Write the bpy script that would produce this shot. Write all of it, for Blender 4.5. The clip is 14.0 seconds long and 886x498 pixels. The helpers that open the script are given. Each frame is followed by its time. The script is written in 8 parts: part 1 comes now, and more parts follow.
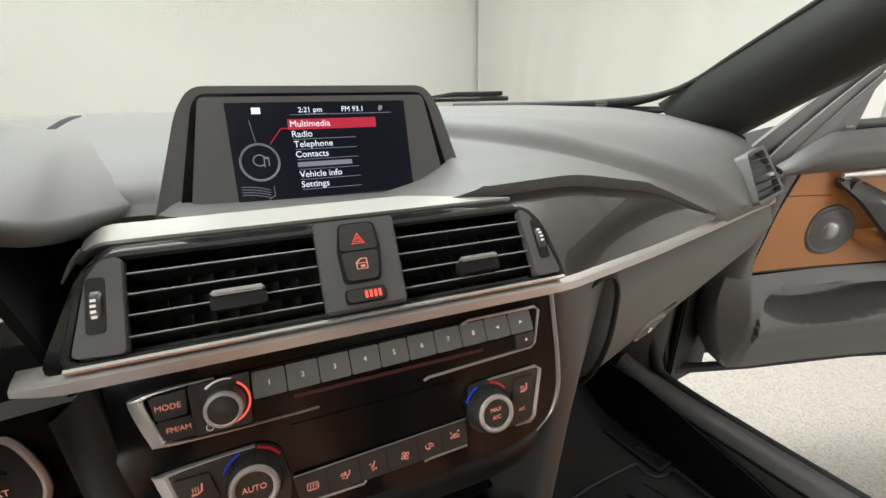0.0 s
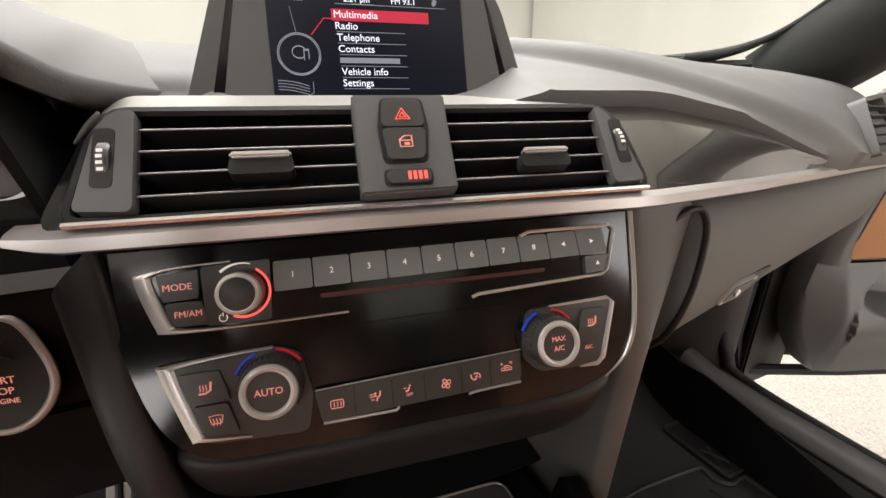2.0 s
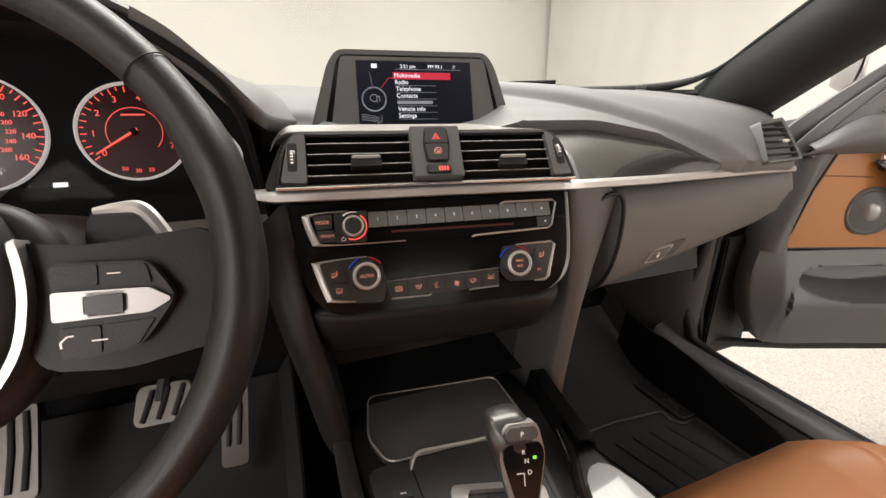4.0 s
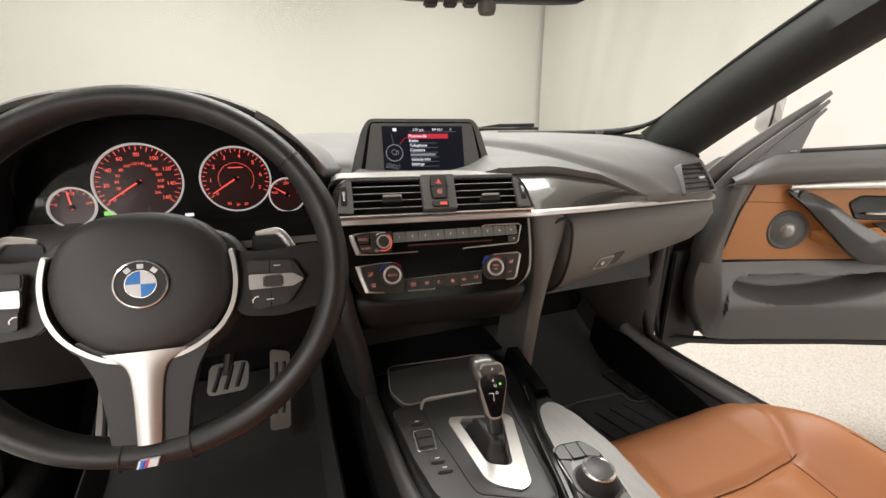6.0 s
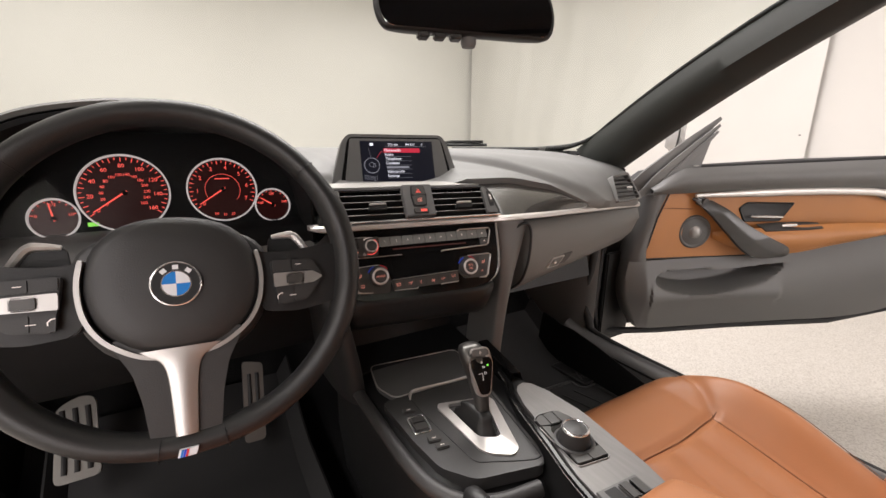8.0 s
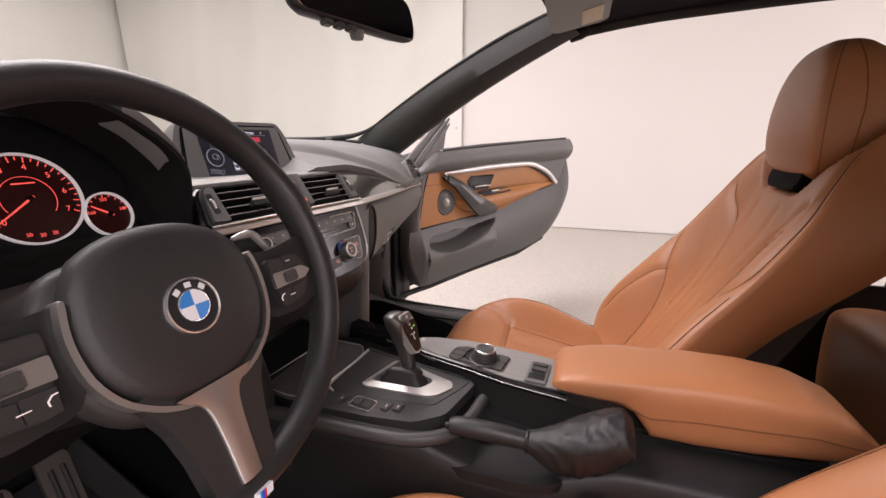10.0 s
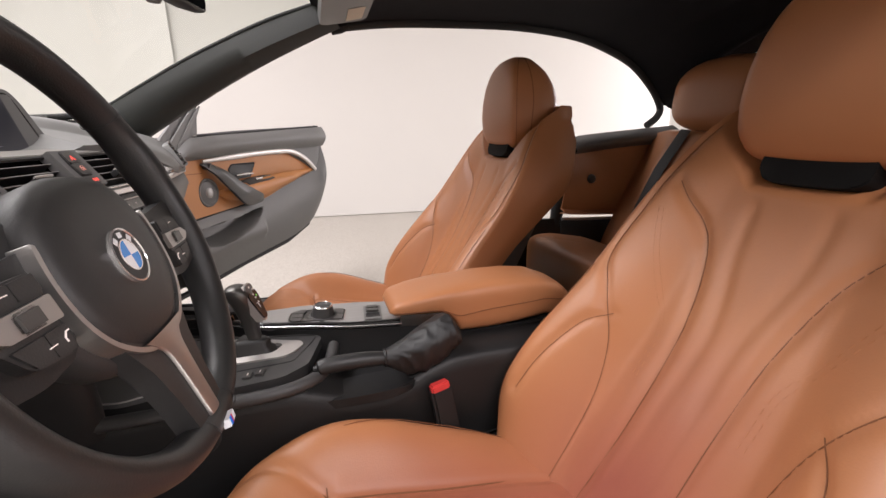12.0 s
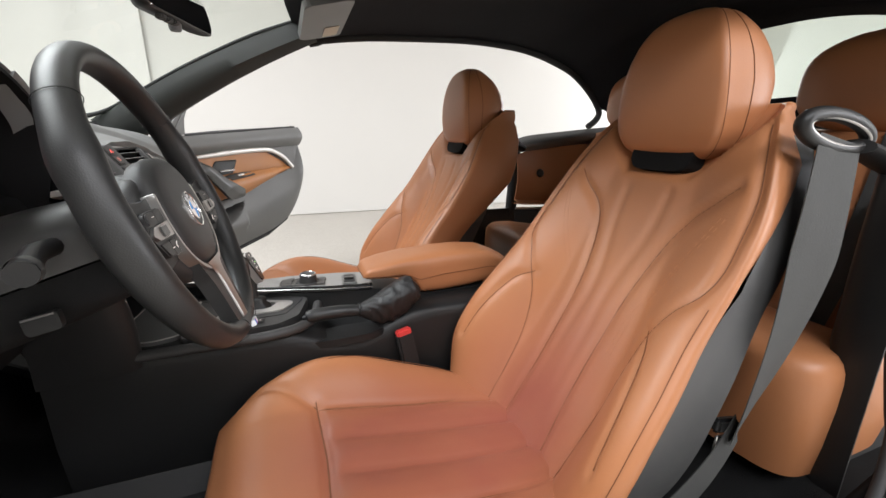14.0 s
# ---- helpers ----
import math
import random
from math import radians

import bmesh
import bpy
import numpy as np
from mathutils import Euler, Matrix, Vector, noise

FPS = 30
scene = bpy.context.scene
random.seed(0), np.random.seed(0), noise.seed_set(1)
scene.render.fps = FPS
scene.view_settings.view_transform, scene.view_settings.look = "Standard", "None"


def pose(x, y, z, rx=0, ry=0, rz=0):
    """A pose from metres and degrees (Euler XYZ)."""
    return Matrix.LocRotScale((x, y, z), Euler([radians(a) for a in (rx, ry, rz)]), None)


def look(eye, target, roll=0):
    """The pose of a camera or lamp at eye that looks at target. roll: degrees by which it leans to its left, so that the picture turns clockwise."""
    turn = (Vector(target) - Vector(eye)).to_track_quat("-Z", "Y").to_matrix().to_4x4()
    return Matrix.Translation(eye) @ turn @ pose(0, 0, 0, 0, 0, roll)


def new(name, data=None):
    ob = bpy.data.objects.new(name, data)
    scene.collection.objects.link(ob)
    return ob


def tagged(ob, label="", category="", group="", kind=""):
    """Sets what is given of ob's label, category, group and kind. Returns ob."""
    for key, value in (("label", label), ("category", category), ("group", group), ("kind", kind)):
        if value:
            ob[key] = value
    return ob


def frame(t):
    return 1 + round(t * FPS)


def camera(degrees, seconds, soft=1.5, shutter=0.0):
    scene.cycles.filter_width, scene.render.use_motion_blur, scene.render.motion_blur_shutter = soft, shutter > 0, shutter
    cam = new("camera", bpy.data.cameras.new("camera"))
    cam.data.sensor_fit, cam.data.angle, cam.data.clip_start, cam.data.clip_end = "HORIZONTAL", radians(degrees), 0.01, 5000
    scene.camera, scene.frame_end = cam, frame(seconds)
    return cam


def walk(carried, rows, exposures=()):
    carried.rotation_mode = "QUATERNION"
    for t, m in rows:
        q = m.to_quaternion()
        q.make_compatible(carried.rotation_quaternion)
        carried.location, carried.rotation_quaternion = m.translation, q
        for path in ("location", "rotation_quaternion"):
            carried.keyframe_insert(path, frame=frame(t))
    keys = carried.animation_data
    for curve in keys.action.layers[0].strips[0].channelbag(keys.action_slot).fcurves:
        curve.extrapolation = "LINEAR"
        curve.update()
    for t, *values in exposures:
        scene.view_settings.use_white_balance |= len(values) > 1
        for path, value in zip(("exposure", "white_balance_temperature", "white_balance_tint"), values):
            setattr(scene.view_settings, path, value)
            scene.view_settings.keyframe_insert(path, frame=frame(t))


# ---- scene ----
cam = camera(93.8, 14.0)
EXPOSURES = [(0.0, 0.0, 6250, 8), (1.0, 0.12, 6400, 11), (2.5, 0.25, 6600, 14), (5.0, 0.15, 6650, 13), (7.0, 0.08, 6550, 12), (9.5, 0.0, 6600, 26), (11.5, -0.05, 6450, 23), (12.5, 0.0, 6350, 16), (14.0, 0.05, 6050, 11)]
PATH = [
    (0, (-0.084, -0.053, 0.977), (0.857, 1.563, 0.266), -0.5),
    (0.5, (-0.069, -0.026, 0.965), (0.796, 1.636, 0.264), -0.4),
    (1, (-0.072, -0.014, 0.933), (0.745, 1.675, 0.241), -0.2),
    (1.5, (-0.077, -0.013, 0.91), (0.709, 1.692, 0.218), -0.2),
    (2, (-0.08, -0.031, 0.892), (0.68, 1.686, 0.205), -0.2),
    (2.5, (-0.086, -0.062, 0.883), (0.652, 1.661, 0.187), -0.0),
    (2.7, (-0.091, -0.088, 0.882), (0.627, 1.66, 0.227), -0.3),
    (4.8, (-0.206, -0.315, 0.947), (0.484, 1.448, 0.303), -0.1),
    (5, (-0.212, -0.338, 0.954), (0.478, 1.429, 0.32), -0.2),
    (5.5, (-0.23, -0.38, 0.959), (0.47, 1.395, 0.359), -0.2),
    (6, (-0.244, -0.425, 0.971), (0.466, 1.355, 0.399), -0.0),
    (6.5, (-0.255, -0.455, 0.972), (0.471, 1.328, 0.429), -0.0),
    (7, (-0.262, -0.479, 0.975), (0.494, 1.3, 0.46), -0.0),
    (7.2, (-0.274, -0.491, 0.976), (0.504, 1.28, 0.467), 0.0),
    (9.3, (-0.527, -0.33, 0.952), (1.071, 0.77, 0.463), 0.3),
    (9.5, (-0.555, -0.311, 0.953), (1.123, 0.659, 0.462), -0.2),
    (9.9, (-0.592, -0.274, 0.951), (1.221, 0.401, 0.443), -0.0),
    (10, (-0.606, -0.26, 0.955), (1.233, 0.329, 0.437), 0.0),
    (10.5, (-0.654, -0.224, 0.953), (1.262, -0.008, 0.422), 0.0),
    (11, (-0.691, -0.185, 0.949), (1.232, -0.309, 0.414), 0.2),
    (11.5, (-0.721, -0.16, 0.936), (1.163, -0.559, 0.396), 0.2),
    (11.6, (-0.723, -0.149, 0.929), (1.151, -0.597, 0.392), 0.4),
    (12, (-0.749, -0.118, 0.921), (1.085, -0.705, 0.381), 0.3),
    (12.5, (-0.804, -0.104, 0.907), (0.996, -0.789, 0.368), 0.4),
    (13, (-0.868, -0.091, 0.912), (0.918, -0.813, 0.376), 0.4),
    (13.2, (-0.89, -0.088, 0.913), (0.895, -0.811, 0.374), 0.2),
    (13.5, (-0.909, -0.087, 0.916), (0.879, -0.806, 0.382), 0.3),
    (14, (-0.963, -0.084, 0.919), (0.834, -0.78, 0.382), 0.4),
]
walk(cam, [(t, look(eye, target, roll)) for t, eye, target, roll in PATH], EXPOSURES)

# ---- world and large lights ----
world = bpy.data.worlds.new("world")
scene.world = world
world.use_nodes = True
world.node_tree.nodes["Background"].inputs[0].default_value = (0.9, 0.95, 1.0, 1)
world.node_tree.nodes["Background"].inputs[1].default_value = 0.05


def area_lamp(name, loc, target, sx, sy, watts, colour):
    data = bpy.data.lights.new(name, "AREA")
    data.shape, data.size, data.size_y, data.energy, data.color = "RECTANGLE", sx, sy, watts, colour
    ob = new(name, data)
    ob.matrix_basis = look(loc, target)
    return ob


WARM = (1.0, 0.975, 0.95)
# x, y, width, depth, watts of the lamps under the booth's ceiling
for lx, ly, sx, sy, w in ((0.55, 1.6, 3.0, 1.6, 165), (-1.5, 4.6, 2.4, 0.5, 22), (2.2, 4.6, 2.0, 0.5, 16), (1.9, -0.5, 0.5, 2.6, 9), (-2.7, -0.2, 0.6, 3.0, 115), (-2.9, -3.4, 0.6, 2.0, 45), (0.3, -4.2, 2.6, 0.6, 50)):
    area_lamp("booth_lamp", (lx, ly, 2.97), (lx, ly, 0), sx, sy, w, WARM)


# unseen upright fill lights, added in the booth's rear corners behind the car
for lx, w in ((3.6, 88), (-3.4, 112)):
    area_lamp("corner_fill", (lx, -5.2, 1.6), (0.0, 0.2, 0.8), 2.2, 2.0, w, WARM)


# ---- materials ----
def material(name, colour, rough=0.5, metal=0.0, vary=0.12, scale=8.0, fine=300.0, bump=0.1, coat=0.0, spec=0.5, depth=0.001, stretch=(1, 1, 1)):
    """A surface with two scales of variation: broad tone and fine grain."""
    m = bpy.data.materials.new(name)
    m.use_nodes = True
    nt = m.node_tree
    b = nt.nodes["Principled BSDF"]
    b.inputs["Roughness"].default_value, b.inputs["Metallic"].default_value = rough, metal
    b.inputs["Coat Weight"].default_value, b.inputs["Specular IOR Level"].default_value = coat, spec
    b.inputs["Coat Roughness"].default_value = 0.04
    co = nt.nodes.new("ShaderNodeTexCoord")
    mp = nt.nodes.new("ShaderNodeMapping")
    mp.inputs["Scale"].default_value = stretch
    nt.links.new(co.outputs["Object"], mp.inputs["Vector"])
    big, small = nt.nodes.new("ShaderNodeTexNoise"), nt.nodes.new("ShaderNodeTexNoise")
    big.inputs["Scale"].default_value, small.inputs["Scale"].default_value = scale, fine
    big.inputs["Detail"].default_value, small.inputs["Detail"].default_value = 4, 3
    for n in (big, small):
        nt.links.new(mp.outputs["Vector"], n.inputs["Vector"])
    ramp = nt.nodes.new("ShaderNodeMix")
    ramp.data_type = "RGBA"
    ramp.inputs[6].default_value = (*[c * (1 - vary) for c in colour], 1)
    ramp.inputs[7].default_value = (*[min(1, c * (1 + vary)) for c in colour], 1)
    nt.links.new(big.outputs["Fac"], ramp.inputs[0])
    nt.links.new(ramp.outputs[2], b.inputs["Base Color"])
    rg = nt.nodes.new("ShaderNodeMapRange")
    rg.inputs["To Min"].default_value, rg.inputs["To Max"].default_value = max(0.02, rough - 0.08 * min(1, rough * 2)), min(1, rough + 0.08 * min(1, rough * 2))
    nt.links.new(big.outputs["Fac"], rg.inputs["Value"])
    nt.links.new(rg.outputs["Result"], b.inputs["Roughness"])
    if bump:
        bp = nt.nodes.new("ShaderNodeBump")
        bp.inputs["Strength"].default_value, bp.inputs["Distance"].default_value = bump, depth
        nt.links.new(small.outputs["Fac"], bp.inputs["Height"])
        nt.links.new(bp.outputs["Normal"], b.inputs["Normal"])
    return m


def glowing(name, colour, strength, base=(0.02, 0.02, 0.02)):
    m = bpy.data.materials.new(name)
    m.use_nodes = True
    b = m.node_tree.nodes["Principled BSDF"]
    b.inputs["Base Color"].default_value = (*base, 1)
    b.inputs["Roughness"].default_value = 0.3
    b.inputs["Emission Color"].default_value, b.inputs["Emission Strength"].default_value = (*colour, 1), strength
    return m


def glassy(name, tint, rough=0.0, least=0.025, most=0.3):
    m = bpy.data.materials.new(name)
    m.use_nodes = True
    nt = m.node_tree
    nt.nodes.remove(nt.nodes["Principled BSDF"])
    out = nt.nodes["Material Output"]
    clear, shine, mix, lw, pw, rng = (nt.nodes.new("ShaderNode" + k) for k in ("BsdfTransparent", "BsdfGlossy", "MixShader", "LayerWeight", "Math", "MapRange"))
    clear.inputs[0].default_value = (*tint, 1)
    shine.inputs["Roughness"].default_value = rough
    pw.operation = "POWER"
    pw.inputs[1].default_value = 4
    rng.inputs["To Min"].default_value, rng.inputs["To Max"].default_value = least, most
    nt.links.new(lw.outputs["Facing"], pw.inputs[0])
    nt.links.new(pw.outputs[0], rng.inputs["Value"])
    nt.links.new(rng.outputs["Result"], mix.inputs[0])
    nt.links.new(clear.outputs[0], mix.inputs[1])
    nt.links.new(shine.outputs[0], mix.inputs[2])
    nt.links.new(mix.outputs[0], out.inputs[0])
    return m


def floor_material():
    m = material("epoxy_flakes", (0.55, 0.52, 0.46), 0.35, fine=60, bump=0.05)
    nt = m.node_tree
    b = nt.nodes["Principled BSDF"]
    vo = nt.nodes.new("ShaderNodeTexVoronoi")
    vo.inputs["Scale"].default_value = 210
    co = nt.nodes.new("ShaderNodeTexCoord")
    nt.links.new(co.outputs["Object"], vo.inputs["Vector"])
    ramp = nt.nodes.new("ShaderNodeValToRGB")
    e = ramp.color_ramp.elements
    e[0].position, e[0].color = 0.0, (0.36, 0.335, 0.295, 1)
    e[1].position, e[1].color = 1.0, (0.56, 0.535, 0.485, 1)
    for pos, col in ((0.12, (0.42, 0.39, 0.345, 1)), (0.3, (0.46, 0.43, 0.38, 1)), (0.6, (0.53, 0.50, 0.45, 1))):
        k = e.new(pos)
        k.color = col
    sep = nt.nodes.new("ShaderNodeSeparateColor")
    nt.links.new(vo.outputs["Color"], sep.inputs[0])
    nt.links.new(sep.outputs[0], ramp.inputs[0])
    nt.links.new(ramp.outputs[0], b.inputs["Base Color"])
    return m


def worn_leather(name, colour, stain, amount):
    """Tan leather; stain is the dye rubbed in where people sit."""
    m = material(name, colour, 0.42, vary=0.1, scale=5, fine=420, bump=0.22, depth=0.0008)
    if amount:
        nt = m.node_tree
        b = nt.nodes["Principled BSDF"]
        src = b.inputs["Base Color"].links[0].from_socket
        co, n = nt.nodes.new("ShaderNodeTexCoord"), nt.nodes.new("ShaderNodeTexNoise")
        n.inputs["Scale"].default_value, n.inputs["Detail"].default_value = 7, 5
        nt.links.new(co.outputs["Object"], n.inputs["Vector"])
        gr = nt.nodes.new("ShaderNodeVectorMath")
        gr.operation = "DISTANCE"
        gr.inputs[1].default_value = (-0.378 * 1.75, -0.33, 0.44)
        sc = nt.nodes.new("ShaderNodeVectorMath")
        sc.operation = "MULTIPLY"
        sc.inputs[1].default_value = (1.75, 1, 1)
        nt.links.new(co.outputs["Object"], sc.inputs[0])
        nt.links.new(sc.outputs["Vector"], gr.inputs[0])
        rng = nt.nodes.new("ShaderNodeMapRange")
        rng.inputs["From Min"].default_value, rng.inputs["From Max"].default_value = 0.41, 0.19
        rng.inputs["To Min"].default_value, rng.inputs["To Max"].default_value = 0, amount
        nt.links.new(gr.outputs["Value"], rng.inputs["Value"])
        mul = nt.nodes.new("ShaderNodeMath")
        mul.operation = "MULTIPLY_ADD"
        mul.inputs[1].default_value = 0.5
        nt.links.new(n.outputs["Fac"], mul.inputs[0])
        mul.inputs[2].default_value = 0.6
        mu2 = nt.nodes.new("ShaderNodeMath")
        mu2.operation = "MULTIPLY"
        mu2.use_clamp = True
        nt.links.new(mul.outputs[0], mu2.inputs[0])
        nt.links.new(rng.outputs["Result"], mu2.inputs[1])
        mx = nt.nodes.new("ShaderNodeMix")
        mx.data_type = "RGBA"
        mx.inputs[7].default_value = (*stain, 1)
        nt.links.new(mu2.outputs[0], mx.inputs[0])
        nt.links.new(src, mx.inputs[6])
        nt.links.new(mx.outputs[2], b.inputs["Base Color"])
    return m


TAN = (0.43, 0.178, 0.075)
M_LEATHER = worn_leather("tan_leather", TAN, TAN, 0)
M_LEATHER_WORN = worn_leather("tan_leather_worn", TAN, (0.26, 0.072, 0.052), 0.95)
M_DOORTAN = worn_leather("tan_door_leather", (0.47, 0.19, 0.052), TAN, 0)
M_HANDLE = material("handle_lacquer", (0.034, 0.033, 0.031), 0.34, vary=0.15, scale=20, bump=0.0, coat=0.2)
M_SEAM = material("seam_thread", (0.19, 0.072, 0.027), 0.7, fine=900, bump=0.3)
M_STITCH = material("pale_stitch", (0.45, 0.195, 0.085), 0.7, fine=900, bump=0.3)
M_DASH = material("soft_touch_plastic", (0.168, 0.169, 0.163), 0.58, vary=0.08, fine=700, bump=0.25, depth=0.0006)
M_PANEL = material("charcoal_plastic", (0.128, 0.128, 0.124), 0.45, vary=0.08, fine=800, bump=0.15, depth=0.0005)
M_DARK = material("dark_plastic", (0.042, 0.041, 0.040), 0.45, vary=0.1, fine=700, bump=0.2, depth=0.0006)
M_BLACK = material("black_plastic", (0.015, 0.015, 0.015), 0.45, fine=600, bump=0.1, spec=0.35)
M_SLAT = material("slat_plastic", (0.28, 0.27, 0.26), 0.35, fine=600, bump=0.05)
M_BUTTON = material("button_plastic", (0.05, 0.048, 0.045), 0.32, fine=900, bump=0.1)
M_PIANO = material("piano_black", (0.008, 0.008, 0.008), 0.12, vary=0.1, bump=0.0, spec=0.42)
M_WOOD = material("anthracite_veneer", (0.034, 0.030, 0.026), 0.26, vary=0.3, scale=45, fine=200, bump=0.0, coat=1.0, stretch=(0.15, 3, 3))
M_LEDGE = material("brushed_ledge", (0.235, 0.225, 0.207), 0.42, 0.45, vary=0.07, scale=30, fine=500, bump=0.04, stretch=(0.2, 4, 4))
M_SILVER = material("satin_aluminium", (0.60, 0.575, 0.55), 0.36, 0.68, vary=0.06, scale=30, fine=500, bump=0.04, stretch=(0.2, 4, 4))
M_CHROME = material("chrome", (0.82, 0.81, 0.80), 0.2, 0.8, vary=0.04, bump=0.0)
M_GUN = material("gunmetal", (0.30, 0.29, 0.28), 0.35, 0.75, vary=0.06, fine=600, bump=0.03)
M_LEVER = material("dark_gunmetal", (0.11, 0.106, 0.10), 0.32, 0.75, vary=0.06, fine=600, bump=0.03)
M_PEDAL = material("worn_pedal_metal", (0.13, 0.124, 0.114), 0.44, 0.6, vary=0.25, fine=400, bump=0.2)
M_BOOT = material("boot_leather", (0.012, 0.012, 0.012), 0.52, vary=0.2, scale=30, fine=700, bump=0.4, depth=0.0006)
# paler than the other keys: the light these catch is in this grey
M_PRESET = material("lit_grey_key_plastic", (0.17, 0.172, 0.162), 0.34, vary=0.06, fine=900, bump=0.05)
M_KNOBRING = material("bright_knob_ring", (0.62, 0.60, 0.58), 0.38, 0.45, vary=0.05, bump=0.0)
M_TRIM = material("wheel_trim_metal", (0.46, 0.447, 0.43), 0.40, 0.95, vary=0.06, fine=500, bump=0.03)
M_PADSKIN = material("pad_skin", (0.022, 0.0215, 0.021), 0.5, vary=0.1, fine=700, bump=0.25, depth=0.0006)
M_RUBBER = material("rubber", (0.015, 0.015, 0.015), 0.7, fine=300, bump=0.2)
M_CARPET = material("black_carpet", (0.01, 0.01, 0.01), 0.95, vary=0.4, fine=500, bump=0.9, depth=0.003, spec=0.1)
M_ROOF = material("headliner_cloth", (0.012, 0.012, 0.014), 0.9, vary=0.2, fine=900, bump=0.5, spec=0.15)
M_PILLAR = material("pillar_trim", (0.022, 0.025, 0.022), 0.6, fine=800, bump=0.3)
M_WHEEL = material("wheel_leather", (0.018, 0.018, 0.0175), 0.44, vary=0.15, fine=650, bump=0.3, depth=0.0006)
M_BELT = material("belt_webbing", (0.05, 0.05, 0.048), 0.75, vary=0.1, scale=40, fine=700, bump=0.6, stretch=(1, 1, 0.3))
M_WALL = material("white_booth_wall", (0.70, 0.685, 0.65), 0.7, vary=0.03, scale=1.2, fine=60, bump=0.03)
M_SHEET = material("plastic_sheet", (0.72, 0.705, 0.67), 0.36, vary=0.03, scale=3, fine=30, bump=0.05)
M_CEIL = material("booth_ceiling", (0.75, 0.74, 0.72), 0.8, vary=0.04, bump=0.02)
M_FLOOR = floor_material()
M_GLASS = glassy("clear_glass", (0.90, 0.94, 0.90))
M_REARGLASS = glassy("rear_glass", (0.78, 0.86, 0.80))
M_MIRROR = material("mirror_glass", (0.85, 0.87, 0.87), 0.02, 1.0, vary=0.01, bump=0)
M_RED = glowing("red_backlight", (1.0, 0.11, 0.085), 1.1, (0.3, 0.05, 0.03))
M_LEGEND = glowing("button_legend", (1.0, 0.36, 0.27), 0.4, (0.5, 0.2, 0.15))
M_WHITELEG = glowing("pale_legend", (0.9, 0.8, 0.74), 0.45, (0.6, 0.55, 0.5))
M_TEXT = glowing("screen_text", (0.85, 0.88, 0.95), 1.15)
M_SCREENRED = glowing("screen_red", (0.75, 0.02, 0.06), 0.7)
M_SCREENDIM = glowing("screen_line", (0.5, 0.52, 0.58), 0.45)
M_LCD = glowing("screen_panel", (0.04, 0.05, 0.12), 0.07, (0.002, 0.002, 0.003))
M_REDMARK = material("red_mark", (0.6, 0.02, 0.04), 0.4, bump=0)
M_BLUEMARK = material("blue_mark", (0.02, 0.07, 0.65), 0.4, bump=0)
M_WHITEMARK = material("white_enamel", (0.75, 0.76, 0.78), 0.2, bump=0)
M_SKYBLUE = material("blue_enamel", (0.03, 0.22, 0.62), 0.2, bump=0)
M_BUCKLE = material("red_buckle", (0.6, 0.045, 0.04), 0.4, bump=0.05)
M_SATIN = material("satin_grey_metal", (0.50, 0.48, 0.46), 0.40, 0.8, vary=0.06, fine=500, bump=0.04)
M_DIAL = glowing("dial_face", (0.6, 0.04, 0.03), 0.02, (0.008, 0.006, 0.006))
M_LENS = glassy("instrument_lens", (0.97, 0.97, 0.97), 0.0, 0.008, 0.06)
M_SHELL = material("grey_shell_plastic", (0.095, 0.094, 0.091), 0.45, vary=0.1, fine=700, bump=0.15, depth=0.0005)
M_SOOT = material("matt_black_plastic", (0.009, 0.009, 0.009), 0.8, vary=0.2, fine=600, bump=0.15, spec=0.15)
M_BACKSHELL = material("dark_shell_plastic", (0.045, 0.045, 0.045), 0.5, vary=0.1, fine=700, bump=0.2, depth=0.0005)
M_RING = glowing("lit_ring", (0.9, 0.87, 0.84), 0.35, (0.6, 0.58, 0.56))
M_GREEN = glowing("green_lamp", (0.3, 1.0, 0.1), 0.8)
M_SILVERPAINT = material("silver_car_paint", (0.5, 0.5, 0.5), 0.3, 0.5, coat=0.8, bump=0)


# ---- building helpers ----
def part(name, bm, mat, parent=None, label="", at=None, sharp=38):
    if at is not None:
        bmesh.ops.transform(bm, matrix=at, verts=bm.verts)
    bmesh.ops.recalc_face_normals(bm, faces=bm.faces)
    me = bpy.data.meshes.new(name)
    bm.to_mesh(me)
    bm.free()
    me.materials.append(mat)
    me.polygons.foreach_set("use_smooth", [True] * len(me.polygons))
    me.set_sharp_from_angle(angle=radians(sharp))
    ob = new(name, me)
    if parent is not None:
        ob.parent = parent
        ob.matrix_parent_inverse = Matrix.Translation(-parent.location)
    if label:
        ob["label"] = label
    return ob


def thing(name, base, label, category, group="", kind=""):
    ob = new(name)
    ob.location = base
    ob.empty_display_size = 0.05
    return tagged(ob, label, category, group, kind)


def prism(pts, z0, z1, bevel=0.0, seg=2, bm=None):
    """A plate with the outline pts (x, y) from z0 to z1; the bevel rounds all its edges."""
    b = bmesh.new()
    lo = [b.verts.new((x, y, z0)) for x, y in pts]
    hi = [b.verts.new((x, y, z1)) for x, y in pts]
    n = len(pts)
    b.faces.new(lo[::-1])
    b.faces.new(hi)
    for i in range(n):
        b.faces.new((lo[i], lo[(i + 1) % n], hi[(i + 1) % n], hi[i]))
    if bevel:
        bmesh.ops.bevel(b, geom=b.edges[:], offset=bevel, segments=seg, affect="EDGES", clamp_overlap=True)
    return merge(bm, b)


